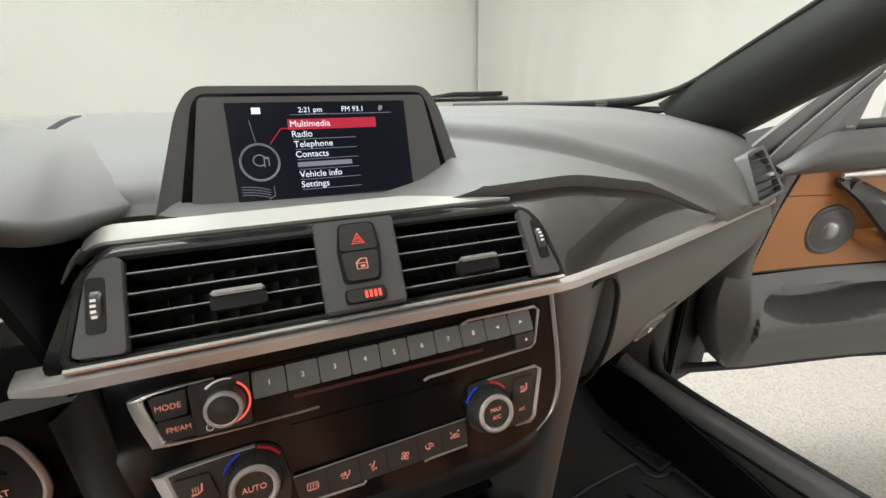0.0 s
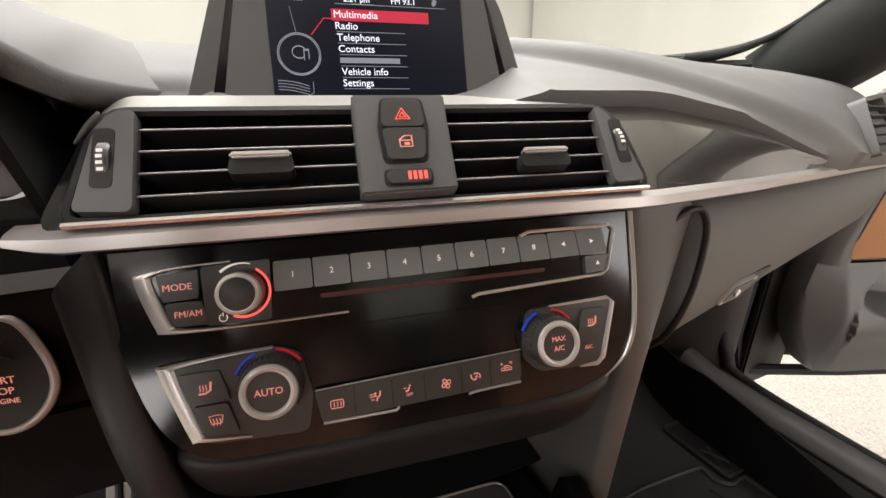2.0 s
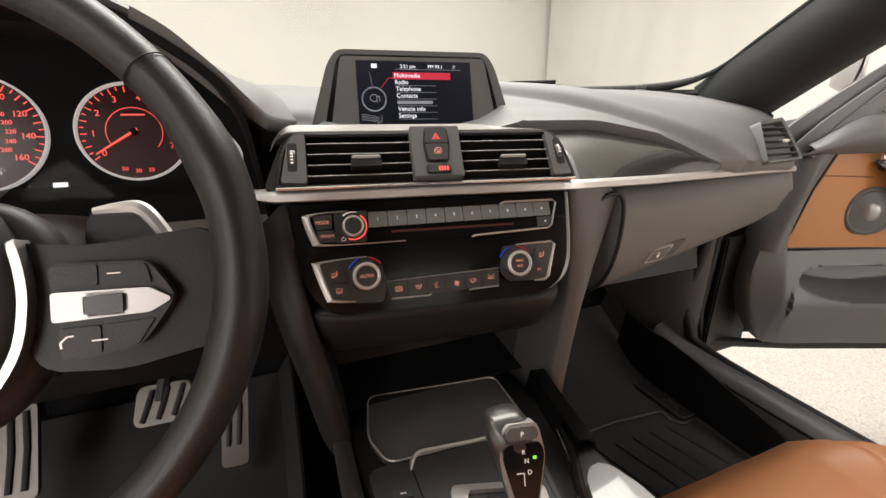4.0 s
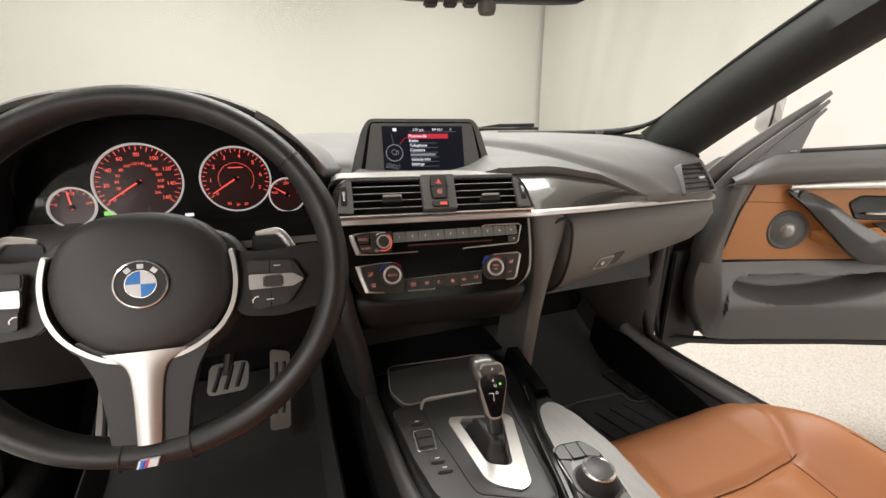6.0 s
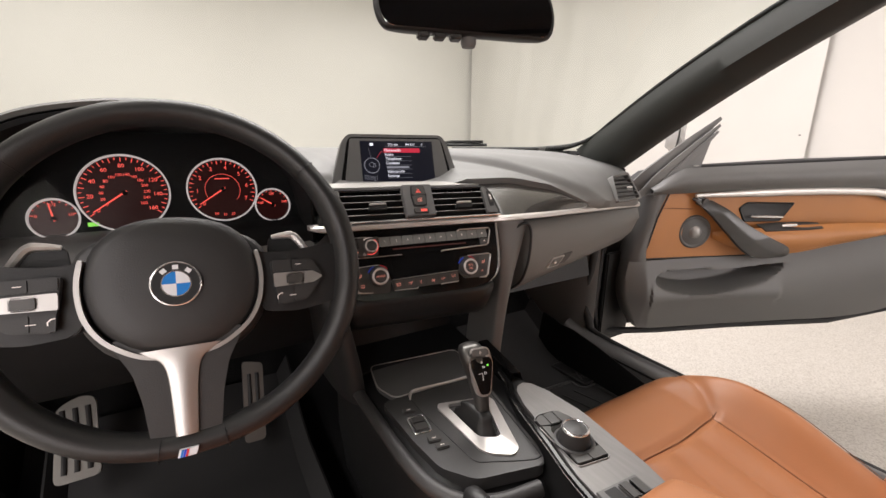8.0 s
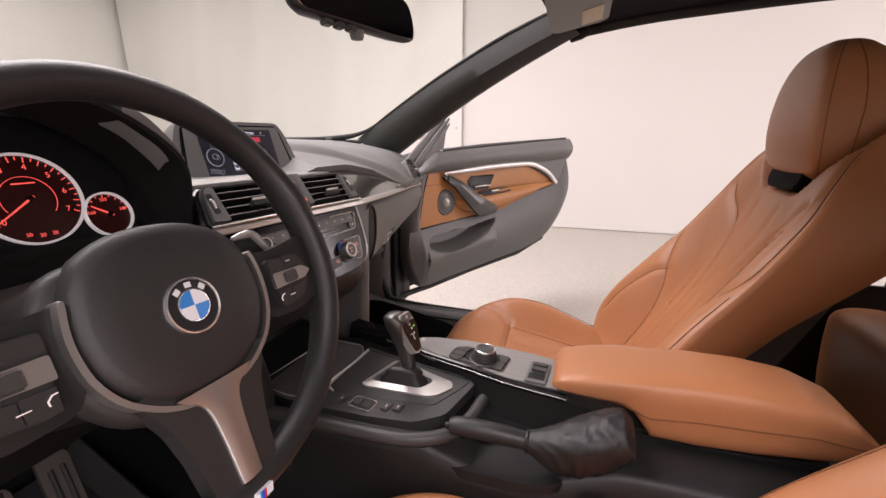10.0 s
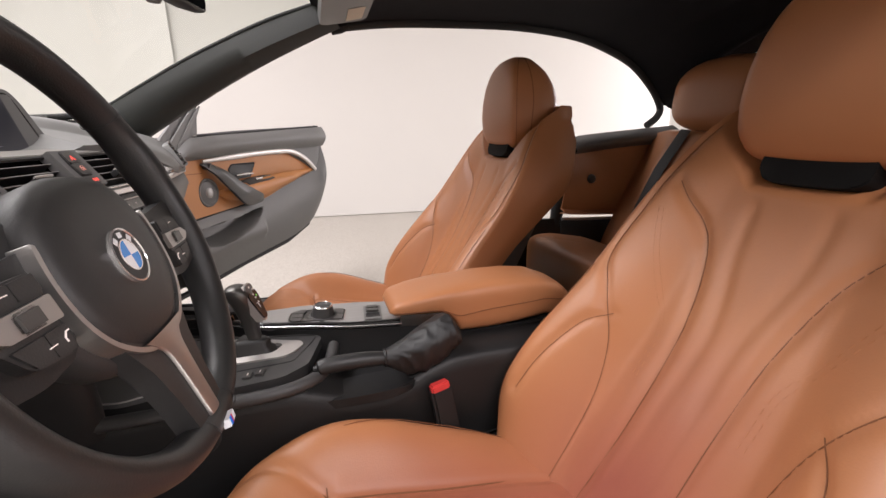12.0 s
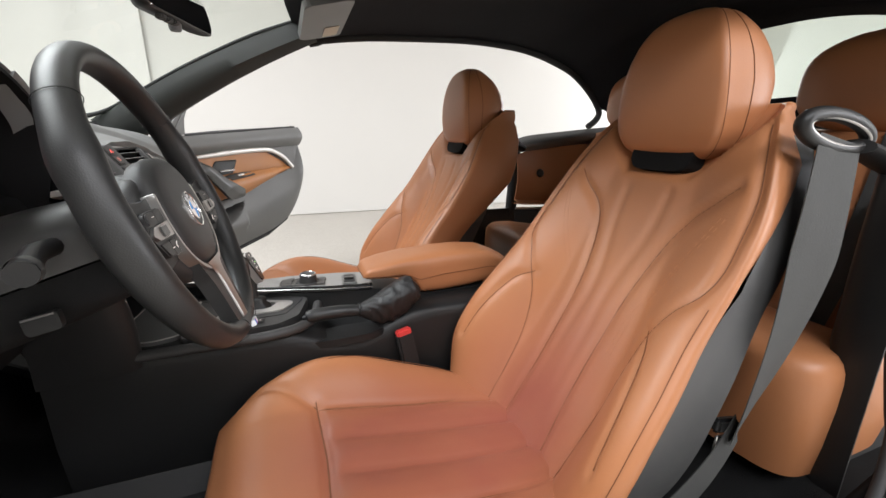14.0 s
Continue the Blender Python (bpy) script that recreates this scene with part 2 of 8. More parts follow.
def merge(bm, b, at=None):
    if at is not None:
        bmesh.ops.transform(b, matrix=at, verts=b.verts)
    if bm is None:
        return b
    me = bpy.data.meshes.new("tmp")
    b.to_mesh(me)
    b.free()
    bm.from_mesh(me)
    bpy.data.meshes.remove(me)
    return bm


def box(x0, x1, y0, y1, z0, z1, bevel=0.002, seg=2, bm=None):
    return prism([(x0, y0), (x1, y0), (x1, y1), (x0, y1)], z0, z1, bevel, seg, bm)


def smooth_outline(pts, rounds=2):
    for _ in range(rounds):
        out = []
        for i, p in enumerate(pts):
            q = pts[(i + 1) % len(pts)]
            out += [(p[0] * 0.75 + q[0] * 0.25, p[1] * 0.75 + q[1] * 0.25), (p[0] * 0.25 + q[0] * 0.75, p[1] * 0.25 + q[1] * 0.75)]
        pts = out
    return pts


def rounded(pts, r, seg=4):
    """The outline pts with its corners rounded by r."""
    out = []
    n = len(pts)
    for i in range(n):
        p, a, c = Vector(pts[i]), Vector(pts[i - 1]), Vector(pts[(i + 1) % n])
        ra = min(r, (a - p).length * 0.45, (c - p).length * 0.45)
        s, e = p + (a - p).normalized() * ra, p + (c - p).normalized() * ra
        for k in range(seg + 1):
            t = k / seg
            q = s * (1 - t) ** 2 + p * 2 * t * (1 - t) + e * t * t
            out.append((q.x, q.y))
    return out


def lathe(profile, seg=40, bm=None):
    b = bmesh.new()
    rings = []
    for r, z in profile:
        rings.append([b.verts.new((r * math.cos(2 * math.pi * k / seg), r * math.sin(2 * math.pi * k / seg), z)) for k in range(seg)] if r > 1e-6 else [b.verts.new((0, 0, z))])
    for a, c in zip(rings, rings[1:]):
        for k in range(seg):
            if len(a) == 1 and len(c) == 1:
                continue
            if len(a) == 1:
                b.faces.new((a[0], c[k], c[(k + 1) % seg]))
            elif len(c) == 1:
                b.faces.new((a[k], c[0], a[(k + 1) % seg]))
            else:
                b.faces.new((a[k], c[k], c[(k + 1) % seg], a[(k + 1) % seg]))
    return merge(bm, b)


def grid(rows, close_u=False, close_v=False, cap=False, thick=0.0, bm=None):
    """A skin through rows of points."""
    b = bmesh.new()
    vs = [[b.verts.new(p) for p in row] for row in rows]
    nu, nv = len(rows), len(rows[0])
    for i in range(nu if close_u else nu - 1):
        for j in range(nv if close_v else nv - 1):
            b.faces.new((vs[i][j], vs[(i + 1) % nu][j], vs[(i + 1) % nu][(j + 1) % nv], vs[i][(j + 1) % nv]))
    if cap:
        b.faces.new(vs[0])
        b.faces.new(vs[-1][::-1])
    if thick:
        bmesh.ops.recalc_face_normals(b, faces=b.faces)
        bmesh.ops.solidify(b, geom=b.faces[:], thickness=thick)
    return merge(bm, b)


def spline(pts, n):
    """n points on a smooth curve through pts."""
    P = [Vector(p) for p in pts]
    P = [P[0] * 2 - P[1]] + P + [P[-1] * 2 - P[-2]]
    out = []
    m = len(pts) - 1
    for k in range(n):
        s = k / (n - 1) * m
        i = min(int(s), m - 1)
        t = s - i
        a, b, c, d = P[i:i + 4]
        out.append(0.5 * (2 * b + (c - a) * t + (2 * a - 5 * b + 4 * c - d) * t * t + (3 * b - a - 3 * c + d) * t ** 3))
    return out


def tube(path, radius, seg=8, closed=False, flat=1.0, up=None, bm=None):
    """A tube along path; radius a number or one for each point; flat squeezes it along up."""
    P = [Vector(p) for p in path]
    n = len(P)
    rows = []
    ref = Vector(up) if up is not None else None
    prev = None
    for i in range(n):
        d = (P[(i + 1) % n] - P[i - 1]) if closed else (P[min(i + 1, n - 1)] - P[max(i - 1, 0)])
        d.normalize()
        if ref is not None:
            a = ref - d * ref.dot(d)
        elif prev is None:
            a = d.orthogonal()
        else:
            a = prev - d * prev.dot(d)
        a.normalize()
        prev = a
        c = d.cross(a)
        r = radius[i] if isinstance(radius, (list, tuple)) else radius
        rows.append([P[i] + a * (r * flat * math.cos(2 * math.pi * k / seg)) + c * (r * math.sin(2 * math.pi * k / seg)) for k in range(seg)])
    return grid(rows, close_u=closed, close_v=True, cap=not closed, bm=bm)


def lettering(text, size, at, depth=0.0002, bm=None):
    cu = bpy.data.curves.new("letters", "FONT")
    cu.body, cu.size, cu.extrude, cu.align_x, cu.align_y, cu.resolution_u = text, size, depth, "CENTER", "CENTER", 3
    ob = bpy.data.objects.new("letters", cu)
    scene.collection.objects.link(ob)
    me = bpy.data.meshes.new_from_object(ob)
    b = bmesh.new()
    b.from_mesh(me)
    bpy.data.objects.remove(ob)
    bpy.data.meshes.remove(me)
    bpy.data.curves.remove(cu)
    return merge(bm, b, at)


def curve2(pts, n=18):
    return [(p.x, p.y) for p in spline([(x, y, 0) for x, y in pts], n)]


def lerp(table, x):
    """Straight interpolation in rows (x, a, b, ...)."""
    if x <= table[0][0]:
        return table[0][1:]
    for p, q in zip(table, table[1:]):
        if x <= q[0]:
            t = (x - p[0]) / (q[0] - p[0])
            return tuple(a + (b - a) * t for a, b in zip(p[1:], q[1:]))
    return table[-1][1:]


def axes(o, right, up):
    """A pose with its x along right, its y along up and its z out of that plane."""
    r = Vector(right).normalized()
    n = r.cross(Vector(up)).normalized()
    m = Matrix((r, n.cross(r), n)).transposed().to_4x4()
    m.translation = o
    return m


# ---- booth ----
def booth():
    floor = part("floor", box(-6.0, 4.3, -6.2, 6.2, -0.1, 0.0, 0), M_FLOOR)
    tagged(floor, "pale speckled epoxy flake floor of the photo booth", "floor", kind="structure")
    for nm, b in (("wall_front", box(-6.0, 4.3, 5.9, 6.1, 0.002, 3.2, 0)), ("wall_right", box(4.06, 4.26, -6.0, 5.895, 0.002, 3.2, 0)),
                  ("wall_left", box(-5.8, -5.6, -6.0, 5.895, 0.002, 3.2, 0)), ("wall_rear", box(-5.595, 4.055, -6.0, -5.8, 0.002, 3.2, 0))):
        tagged(part(nm, b, M_WALL), "plain white painted booth wall", "wall", kind="structure")
    tagged(part("ceiling", box(-6.0, 4.3, -6.2, 6.2, 3.2, 3.3, 0), M_CEIL), "plain white booth ceiling", "ceiling", kind="structure")
    # plastic sheet hung over the front half of the right wall
    rows = []
    for i in range(90):
        y = 1.0 + 4.82 * i / 89
        row = []
        for j in range(24):
            z = 0.03 + 3.1 * j / 23
            d = 0.05 + 0.050 * noise.noise(Vector((y * 1.4 + 0.25 * z, z * 0.16, 3))) + 0.022 * noise.noise(Vector((y * 3.6 + 0.4 * z, z * 0.30, 8))) + 0.002 * noise.noise(Vector((y * 9, z * 2, 5)))
            row.append((4.05 - max(0.004, d), y, z))
        rows.append(row)
    tagged(part("plastic_sheet", grid(rows), M_SHEET, sharp=80), "creased white plastic sheet hung on the booth wall", "sheet")
    for k in range(9):
        for y in (1.06, 3.3):
            fx = part("sheet_fixing", box(4.0, 4.03, y - 0.012, y + 0.012, 0.45 + 0.3 * k, 0.47 + 0.3 * k, 0.004), M_GUN)
            tagged(fx, "small dark fixing that holds the plastic sheet", "fixing", group="sheet fixings")
    rail = box(4.045, 4.058, -5.7, 0.98, 0.004, 0.03, 0.004)
    tagged(part("baseboard", rail, M_WALL), "thin white baseboard of the booth wall", "baseboard", kind="structure")


booth()

# ---- dashboard ----
CANT = (0.9885, -0.151, 0.0)          # the centre stack is turned towards the driver


def stack_plane(o, lean):
    a = radians(lean)
    return axes(o, CANT, (0.151 * math.sin(a), 0.9885 * math.sin(a), math.cos(a)))


P_STACK = stack_plane((-0.005, 0.1738, 0.7416), 19)
P_VENT = stack_plane((0.0008, 0.212, 0.8605), 37)
P_SCREEN = stack_plane((0.0144, 0.314, 0.891), 17)


def shift(x, y, z=0.0, rz=0.0):
    return pose(x, y, z, 0, 0, rz)


# x, then y and z of the lip, the shoulder, the crest and the edge at the windscreen
PAD = [(-0.76, 0.30, 0.80, 0.32, 0.85, 0.33, 0.875, 0.34, 0.885), (-0.70, 0.27, 0.83, 0.29, 0.87, 0.33, 0.895, 0.385, 0.915),
       (-0.61, 0.28, 0.86, 0.30, 0.90, 0.36, 0.925, 0.49, 0.935), (-0.58, 0.42, 0.925, 0.43, 0.928, 0.44, 0.93, 0.50, 0.935), (-0.40, 0.46, 0.93, 0.47, 0.932, 0.48, 0.934, 0.63, 0.94),
       (-0.205, 0.46, 0.928, 0.47, 0.93, 0.48, 0.932, 0.68, 0.94), (-0.200, 0.35, 0.890, 0.365, 0.904, 0.42, 0.924, 0.69, 0.94), (-0.115, 0.345, 0.886, 0.362, 0.902, 0.42, 0.922, 0.70, 0.94), (-0.09, 0.32, 0.880, 0.34, 0.886, 0.42, 0.918, 0.70, 0.94), (0.06, 0.28, 0.874, 0.31, 0.880, 0.42, 0.916, 0.705, 0.94), (0.10, 0.268, 0.880, 0.30, 0.887, 0.40, 0.914, 0.703, 0.94), (0.135, 0.262, 0.890, 0.29, 0.8995, 0.37, 0.924, 0.70, 0.94),
       (0.25, 0.262, 0.890, 0.292, 0.900, 0.37, 0.924, 0.665, 0.94), (0.38, 0.252, 0.868, 0.29, 0.886, 0.37, 0.919, 0.62, 0.94),
       (0.47, 0.211, 0.826, 0.262, 0.868, 0.35, 0.912, 0.58, 0.94), (0.60, 0.232, 0.820, 0.255, 0.860, 0.300, 0.898, 0.49, 0.935),
       (0.70, 0.247, 0.815, 0.264, 0.853, 0.300, 0.886, 0.385, 0.915), (0.745, 0.29, 0.80, 0.31, 0.845, 0.325, 0.872, 0.345, 0.89)]


def pad_at(x):
    """The pad's section at x, with the corners of the table rounded off."""
    d = 0.024 if x > 0.16 else 0.0
    rows = [lerp(PAD, x + k * d / 3) for k in (-3, -2, -1, 0, 1, 2, 3)]
    return [sum(r[i] for r in rows) / 7 for i in range(8)]


def brow(x, y):
    """Height of the fold that runs from behind the screen down to the tip of the veneer."""
    if x < 0.02 or x > 0.62:
        return 0.0
    fold = 0.4065 - 0.413 * x - 0.02 * x * x
    t = max(0, min(1, (y - fold) / 0.030))
    u = max(0, min(1, (y - fold - 0.05) / 0.16))
    return 0.0125 * t * t * (3 - 2 * t) * (1 - u * u * (3 - 2 * u)) * min(1, (0.62 - x) / 0.15) * min(1, (x - 0.02) / 0.1)


def pad_row(x, n=70):
    v = pad_at(x)
    pts = [(x, v[0], v[1]), (x, v[2], v[3]), (x, v[4], v[5]), (x, (v[4] + v[6]) / 2, (v[5] + v[7]) / 2 + 0.004), (x, v[6], v[7])]
    return [Vector((x, v[0] + 0.03, v[1] - 0.012)), Vector((x, v[0] + 0.002, v[1] - 0.004))] + [p + Vector((0, -0.3 * brow(p.x, p.y), brow(p.x, p.y))) for p in spline(pts, n)]


def strip_line(x):
    """The line along the top of the bright lower strip: y, z."""
    return lerp([(-0.195, 0.2208, 0.8325), (0.150, 0.1675, 0.8325), (0.17, 0.167, 0.832), (0.30, 0.183, 0.827), (0.473, 0.208, 0.822), (0.60, 0.228, 0.818), (0.713, 0.246, 0.813), (0.75, 0.27, 0.811)], x)


def dashboard():
    d = thing("dashboard", (0, 0.35, 0.6), "charcoal soft-touch dashboard with dark veneer and satin metal strips", "dashboard")
    part("top_pad", grid([pad_row(-0.20 + 0.945 * i / 220) for i in range(221)], thick=-0.012), M_DASH, d, "grained charcoal dashboard pad", sharp=60)
    part("driver_pad", grid([pad_row(-0.76 + 0.555 * i / 60, 16) for i in range(61)], thick=-0.012), M_DASH, d, "grained charcoal pad round the instruments", sharp=60)
    # shoulder that runs from the instruments' hood down into the pad, with a lip that turns back to the screen
    lip = spline([(-0.262, 0.2150, 0.9860), (-0.240, 0.2155, 0.9725), (-0.222, 0.217, 0.957), (-0.204, 0.220, 0.940), (-0.188, 0.228, 0.923), (-0.178, 0.245, 0.9125), (-0.169, 0.275, 0.9035), (-0.156, 0.305, 0.8990), (-0.138, 0.340, 0.8955), (-0.122, 0.360, 0.8945)], 40)
    rows = []
    for p in lip:
        row = []
        for j in range(24):
            v = (j / 23) ** 1.6
            y = p.y + (0.67 - p.y) * v
            fade = lerp([(0.2, 1.0), (0.34, 1.0), (0.40, 0.8), (0.45, 0.6), (0.55, 0.25), (0.66, 0.05)], y)[0]
            h = lerp([(0.20, 0.890), (0.25, 0.8945), (0.30, 0.904), (0.36, 0.914), (0.42, 0.922), (0.55, 0.931), (0.67, 0.9395)], y)[0] + (0.41 * min(0.087, max(0, -0.118 - p.x)) + 0.66 * max(0, -0.205 - p.x)) * fade
            row.append((p.x, y, p.z + (h - p.z) * (1 - math.exp(-(y - p.y) / 0.045))))
        rows.append([(p.x - 0.006, p.y + 0.03, p.z - 0.014), (p.x - 0.002, p.y + 0.008, p.z - 0.011), (p.x, p.y + 0.001, p.z - 0.004)] + row)
    part("hood_shoulder", grid(rows, thick=-0.003), M_DASH, d, "grained charcoal shoulder beside the instruments", sharp=60)
    # veneer between the vents, the lower strip and the pad
    rows = []
    for i in range(40):
        x = 0.145 + 0.312 * i / 39
        y0, z0 = strip_line(x)
        v = pad_at(x)
        lift = brow(x, v[0])
        y1, z1 = v[0] - 0.001 - 0.3 * lift, v[1] - 0.002 + lift
        row = []
        for j in range(10):
            t = j / 9
            row.append((x, y0 + (y1 - y0) * t - 0.007 * math.sin(math.pi * t), z0 + (z1 - z0) * t + 0.004 * math.sin(math.pi * t)))
        rows.append(row)
    part("veneer", grid(rows, thick=0.006), M_WOOD, d, "glossy dark grey wood veneer panel", sharp=60)
    # bright strip along the lower edge
    rows = []
    for i in range(90):
        x = -0.193 + 0.928 * i / 89
        y, z = strip_line(x)
        h = 0.0118 * min(1, 0.5 + 30 * (x + 0.193))
        prof = [(0.012, 0.001), (0.0, 0.0), (-0.005, -0.25 * h), (-0.006, -0.8 * h), (-0.002, -h), (0.014, -h - 0.002)]
        rows.append([(x, y + a, z + b) for a, b in prof])
    part("lower_strip", grid(rows, close_v=True, cap=True), M_SILVER, d, "satin aluminium trim strip", sharp=50)
    # thin bright line along the top of the veneer
    line = [(x, pad_at(x)[0] - 0.004, pad_at(x)[1] - 0.003) for x in [0.12 + 0.2 * i / 20 for i in range(21)]]
    part("upper_line", tube(line, [0.0016 * (1 - i / 26) for i in range(21)], 6), M_CHROME, d, "thin bright line")
    # side vent at the passenger's end
    vent = axes((0.6295, 0.2355, 0.859), (0.986, 0.167, -0.017), (0.0, 0.498, 0.867))
    fr = rounded([(-0.066, -0.038), (0.066, -0.036), (0.046, 0.042), (-0.044, 0.034)], 0.007)
    inner = [(x * 0.90 + 0.001, y * 0.88 - 0.0005) for x, y in fr]
    b = bmesh.new()
    lo, hi, li = ([b.verts.new((x, y, z)) for x, y in o] for o, z in ((fr, -0.035), (fr, 0.003), (inner, 0.001)))
    back = [b.verts.new((x, y, -0.02)) for x, y in inner]
    n = len(fr)
    for k in range(n):
        q = (k + 1) % n
        b.faces.new((lo[k], lo[q], hi[q], hi[k]))
        b.faces.new((hi[k], hi[q], li[q], li[k]))
        b.faces.new((li[k], li[q], back[q], back[k]))
    b.faces.new(back)
    sv = part("side_vent", b, M_DASH, d, "dark side air vent with slats", at=vent)
    for k in range(5):
        y = -0.024 + 0.0115 * k
        part("slat", box(-0.055 + 0.0034 * k, 0.058 - 0.0035 * k, y, y + 0.0016, -0.014, 0.003, 0.0005), M_DARK, sv, at=vent)
    part("vent_well", prism([(x * 0.98, y * 0.98) for x, y in inner], -0.0195, -0.016), M_BLACK, sv, "black vent well", at=vent)
    part("vent_tab", box(-0.004, 0.022, -0.006, -0.001, 0.003, 0.009, 0.001), M_CHROME, sv, "chrome vent tab", at=vent)
    # ledge above the centre vents, in front of the screen, set back behind a gloss black brow
    rows, brows = [], []
    for i in range(60):
        t = i / 59
        u = -0.171 + 0.318 * t
        k = min(1, (1 - t) / 0.3)
        drop = 0.010 * max(0, 1 - t / 0.05) ** 2
        rows.append([P_VENT @ Vector((u, y - drop, z)) for y, z in ((0.0445, -0.026), (0.0455, -0.0195), (0.0475, -0.0185), (0.0480 + 0.008 * k, -0.020 - 0.005 * k), (0.0490 + 0.0150 * k, -0.0215 - 0.0085 * k), (0.0485 + 0.0155 * k, -0.026 - 0.009 * k), (0.046, -0.05))])
        brows.append([P_VENT @ Vector((u * 0.955, y - drop, z)) for y, z in ((0.0300, -0.0012), (0.0345, -0.005), (0.0415, -0.014), (0.0465, -0.021))])
    part("upper_ledge", grid(rows, thick=0.002), M_LEDGE, d, "satin aluminium ledge below the screen", sharp=50)
    part("vent_brow", grid(brows, thick=0.002), M_PIANO, d, "gloss black brow above the vents", sharp=60)
    tail = spline([P_VENT @ Vector(p) for p in ((-0.168, 0.043, -0.021), (-0.1735, 0.034, -0.019), (-0.1770, 0.022, -0.016))], 12)
    part("ledge_tail", tube(tail, [0.0045 - 0.0003 * i for i in range(12)], 8, flat=0.5), M_LEDGE, d, "tapered end of the satin ledge", sharp=60)
    # face behind the centre vents, in gloss black
    face = rounded([(-0.182, -0.036), (0.168, -0.036), (0.156, 0.020), (0.142, 0.0310), (-0.150, 0.0310), (-0.164, 0.020)], 0.012)
    b = bmesh.new()
    low, top = [b.verts.new((x, y, -0.03)) for x, y in face], [b.verts.new((x, y, -0.0005)) for x, y in face]
    hole = [(max(-0.138, min(0.135, x)), max(-0.0325, min(0.0285, y * 1.2))) for x, y in face]
    lip, deep = [b.verts.new((x, y, 0.0)) for x, y in hole], [b.verts.new((x, y, -0.034)) for x, y in hole]
    for p, q in ((low, top), (top, lip), (lip, deep)):
        for k in range(len(face)):
            j = (k + 1) % len(face)
            b.faces.new((p[k], p[j], q[j], q[k]))
    part("vent_surround", b, M_PIANO, d, "gloss black vent surround", at=P_VENT)
    # gloss black panel that holds radio and climate
    face = smooth_outline([(-0.168, 0.079), (-0.166, 0.079), (0.155, 0.079), (0.157, 0.079), (0.1570, 0.04), (0.1545, 0.0), (0.146, -0.021), (0.124, -0.037), (0.08, -0.0415), (-0.08, -0.0415), (-0.122, -0.040), (-0.142, -0.022), (-0.154, 0.01)], 2)
    part("stack_panel", prism(face, -0.05, 0.0, 0.002), M_PIANO, d, "gloss black centre panel", at=P_STACK)
    edge = [P_STACK @ Vector((x, y, 0.001)) for x, y in ((0.1575, 0.079), (0.1570, 0.04), (0.1560, 0.018), (0.153, -0.004), (0.144, -0.022), (0.128, -0.034))]
    part("panel_edge", tube(spline(edge, 24), [0.0019] * 17 + [0.0017, 0.0014, 0.0012, 0.001, 0.0008, 0.0006, 0.0005], 8), M_SATIN, d, "slim satin edge of the centre panel")
    # lower centre: apron below the climate panel and the cubby
    rows = []
    for i in range(24):
        u = -0.158 + 0.316 * i / 23
        k = 1 - (abs(u) / 0.158) ** 4
        e = 0.030 * (abs(u) / 0.158) ** 7
        prof = spline([(u * 0.97, -0.028, -0.014 - e), (u * 0.97, -0.039 - 0.004 * k, 0.001 - e), (u * 0.95, -0.055, -0.003 - e), (u * 0.93, -0.074, -0.020 - e), (u * 0.94, -0.090, -0.050 - e), (u * 0.96, -0.100, -0.12)], 20)
        rows.append([P_STACK @ Vector(p) for p in prof])
    part("apron", grid(rows, thick=0.004), M_BLACK, d, "charcoal apron below the climate panel", sharp=80)
    # wings beside the stack, running down to the console
    for sgn, levels in ((1, ([(0.170, 0.186, 0.825), (0.235, 0.194, 0.815), (0.268, 0.205, 0.79)], [(0.1735, 0.176, 0.70), (0.205, 0.180, 0.70), (0.234, 0.20, 0.70)],
                             [(0.163, 0.172, 0.60), (0.190, 0.178, 0.60), (0.214, 0.21, 0.60)], [(0.141, 0.170, 0.43), (0.170, 0.176, 0.43), (0.190, 0.22, 0.43)])),
                        (-1, ([(-0.160, 0.215, 0.825), (-0.185, 0.23, 0.80), (-0.20, 0.26, 0.78)], [(-0.148, 0.192, 0.70), (-0.173, 0.207, 0.69), (-0.188, 0.24, 0.675)],
                              [(-0.128, 0.181, 0.59), (-0.153, 0.196, 0.584), (-0.168, 0.234, 0.578)], [(-0.115, 0.185, 0.50), (-0.14, 0.20, 0.50), (-0.155, 0.24, 0.50)]))):
        rows = []
        for row in spline_rows(levels, 24):
            a, b, c = row
            a, b, c = Vector(a), Vector(b), Vector(c)
            rows.append(spline([a + Vector((-0.004 * sgn, 0.09, 0)), a + Vector((0, 0.016, 0)), a + (b - a) * 0.22 + Vector((0, -0.001, 0)), b + Vector((0, -0.004, 0)), c + Vector((0, 0.008, 0)), c + Vector((0.006 * sgn, 0.09, 0))], 20))
        # passenger's wing paler, driver's black: the light on each is in its colour
        part("console_wing", grid(rows), M_PANEL if sgn > 0 else M_BLACK, d, "charcoal or black side wing running down to the console, toned for its light", sharp=85)
    # cubby behind the tray
    part("cubby", grid([[(x, 0.235, 0.53), (x, 0.33, 0.54), (x, 0.35, 0.60), (x, 0.33, 0.68), (x, 0.24, 0.69)] for x in (-0.15, -0.05, 0.05, 0.15)], thick=0.003), M_BLACK, d, "black storage cubby")
    sock = axes((0.02, 0.315, 0.60), (1, -0.15, 0), (0, 0.2, 1))
    s = part("power_socket", lathe([(0, 0.004), (0.016, 0.004), (0.018, 0.002), (0.018, -0.02)], 24), M_BLACK, d, "black round power socket cover", at=sock)
    part("socket_tab", box(-0.006, 0.006, 0.010, 0.022, 0.0, 0.006, 0.0015), M_RUBBER, s, at=sock)
    return d


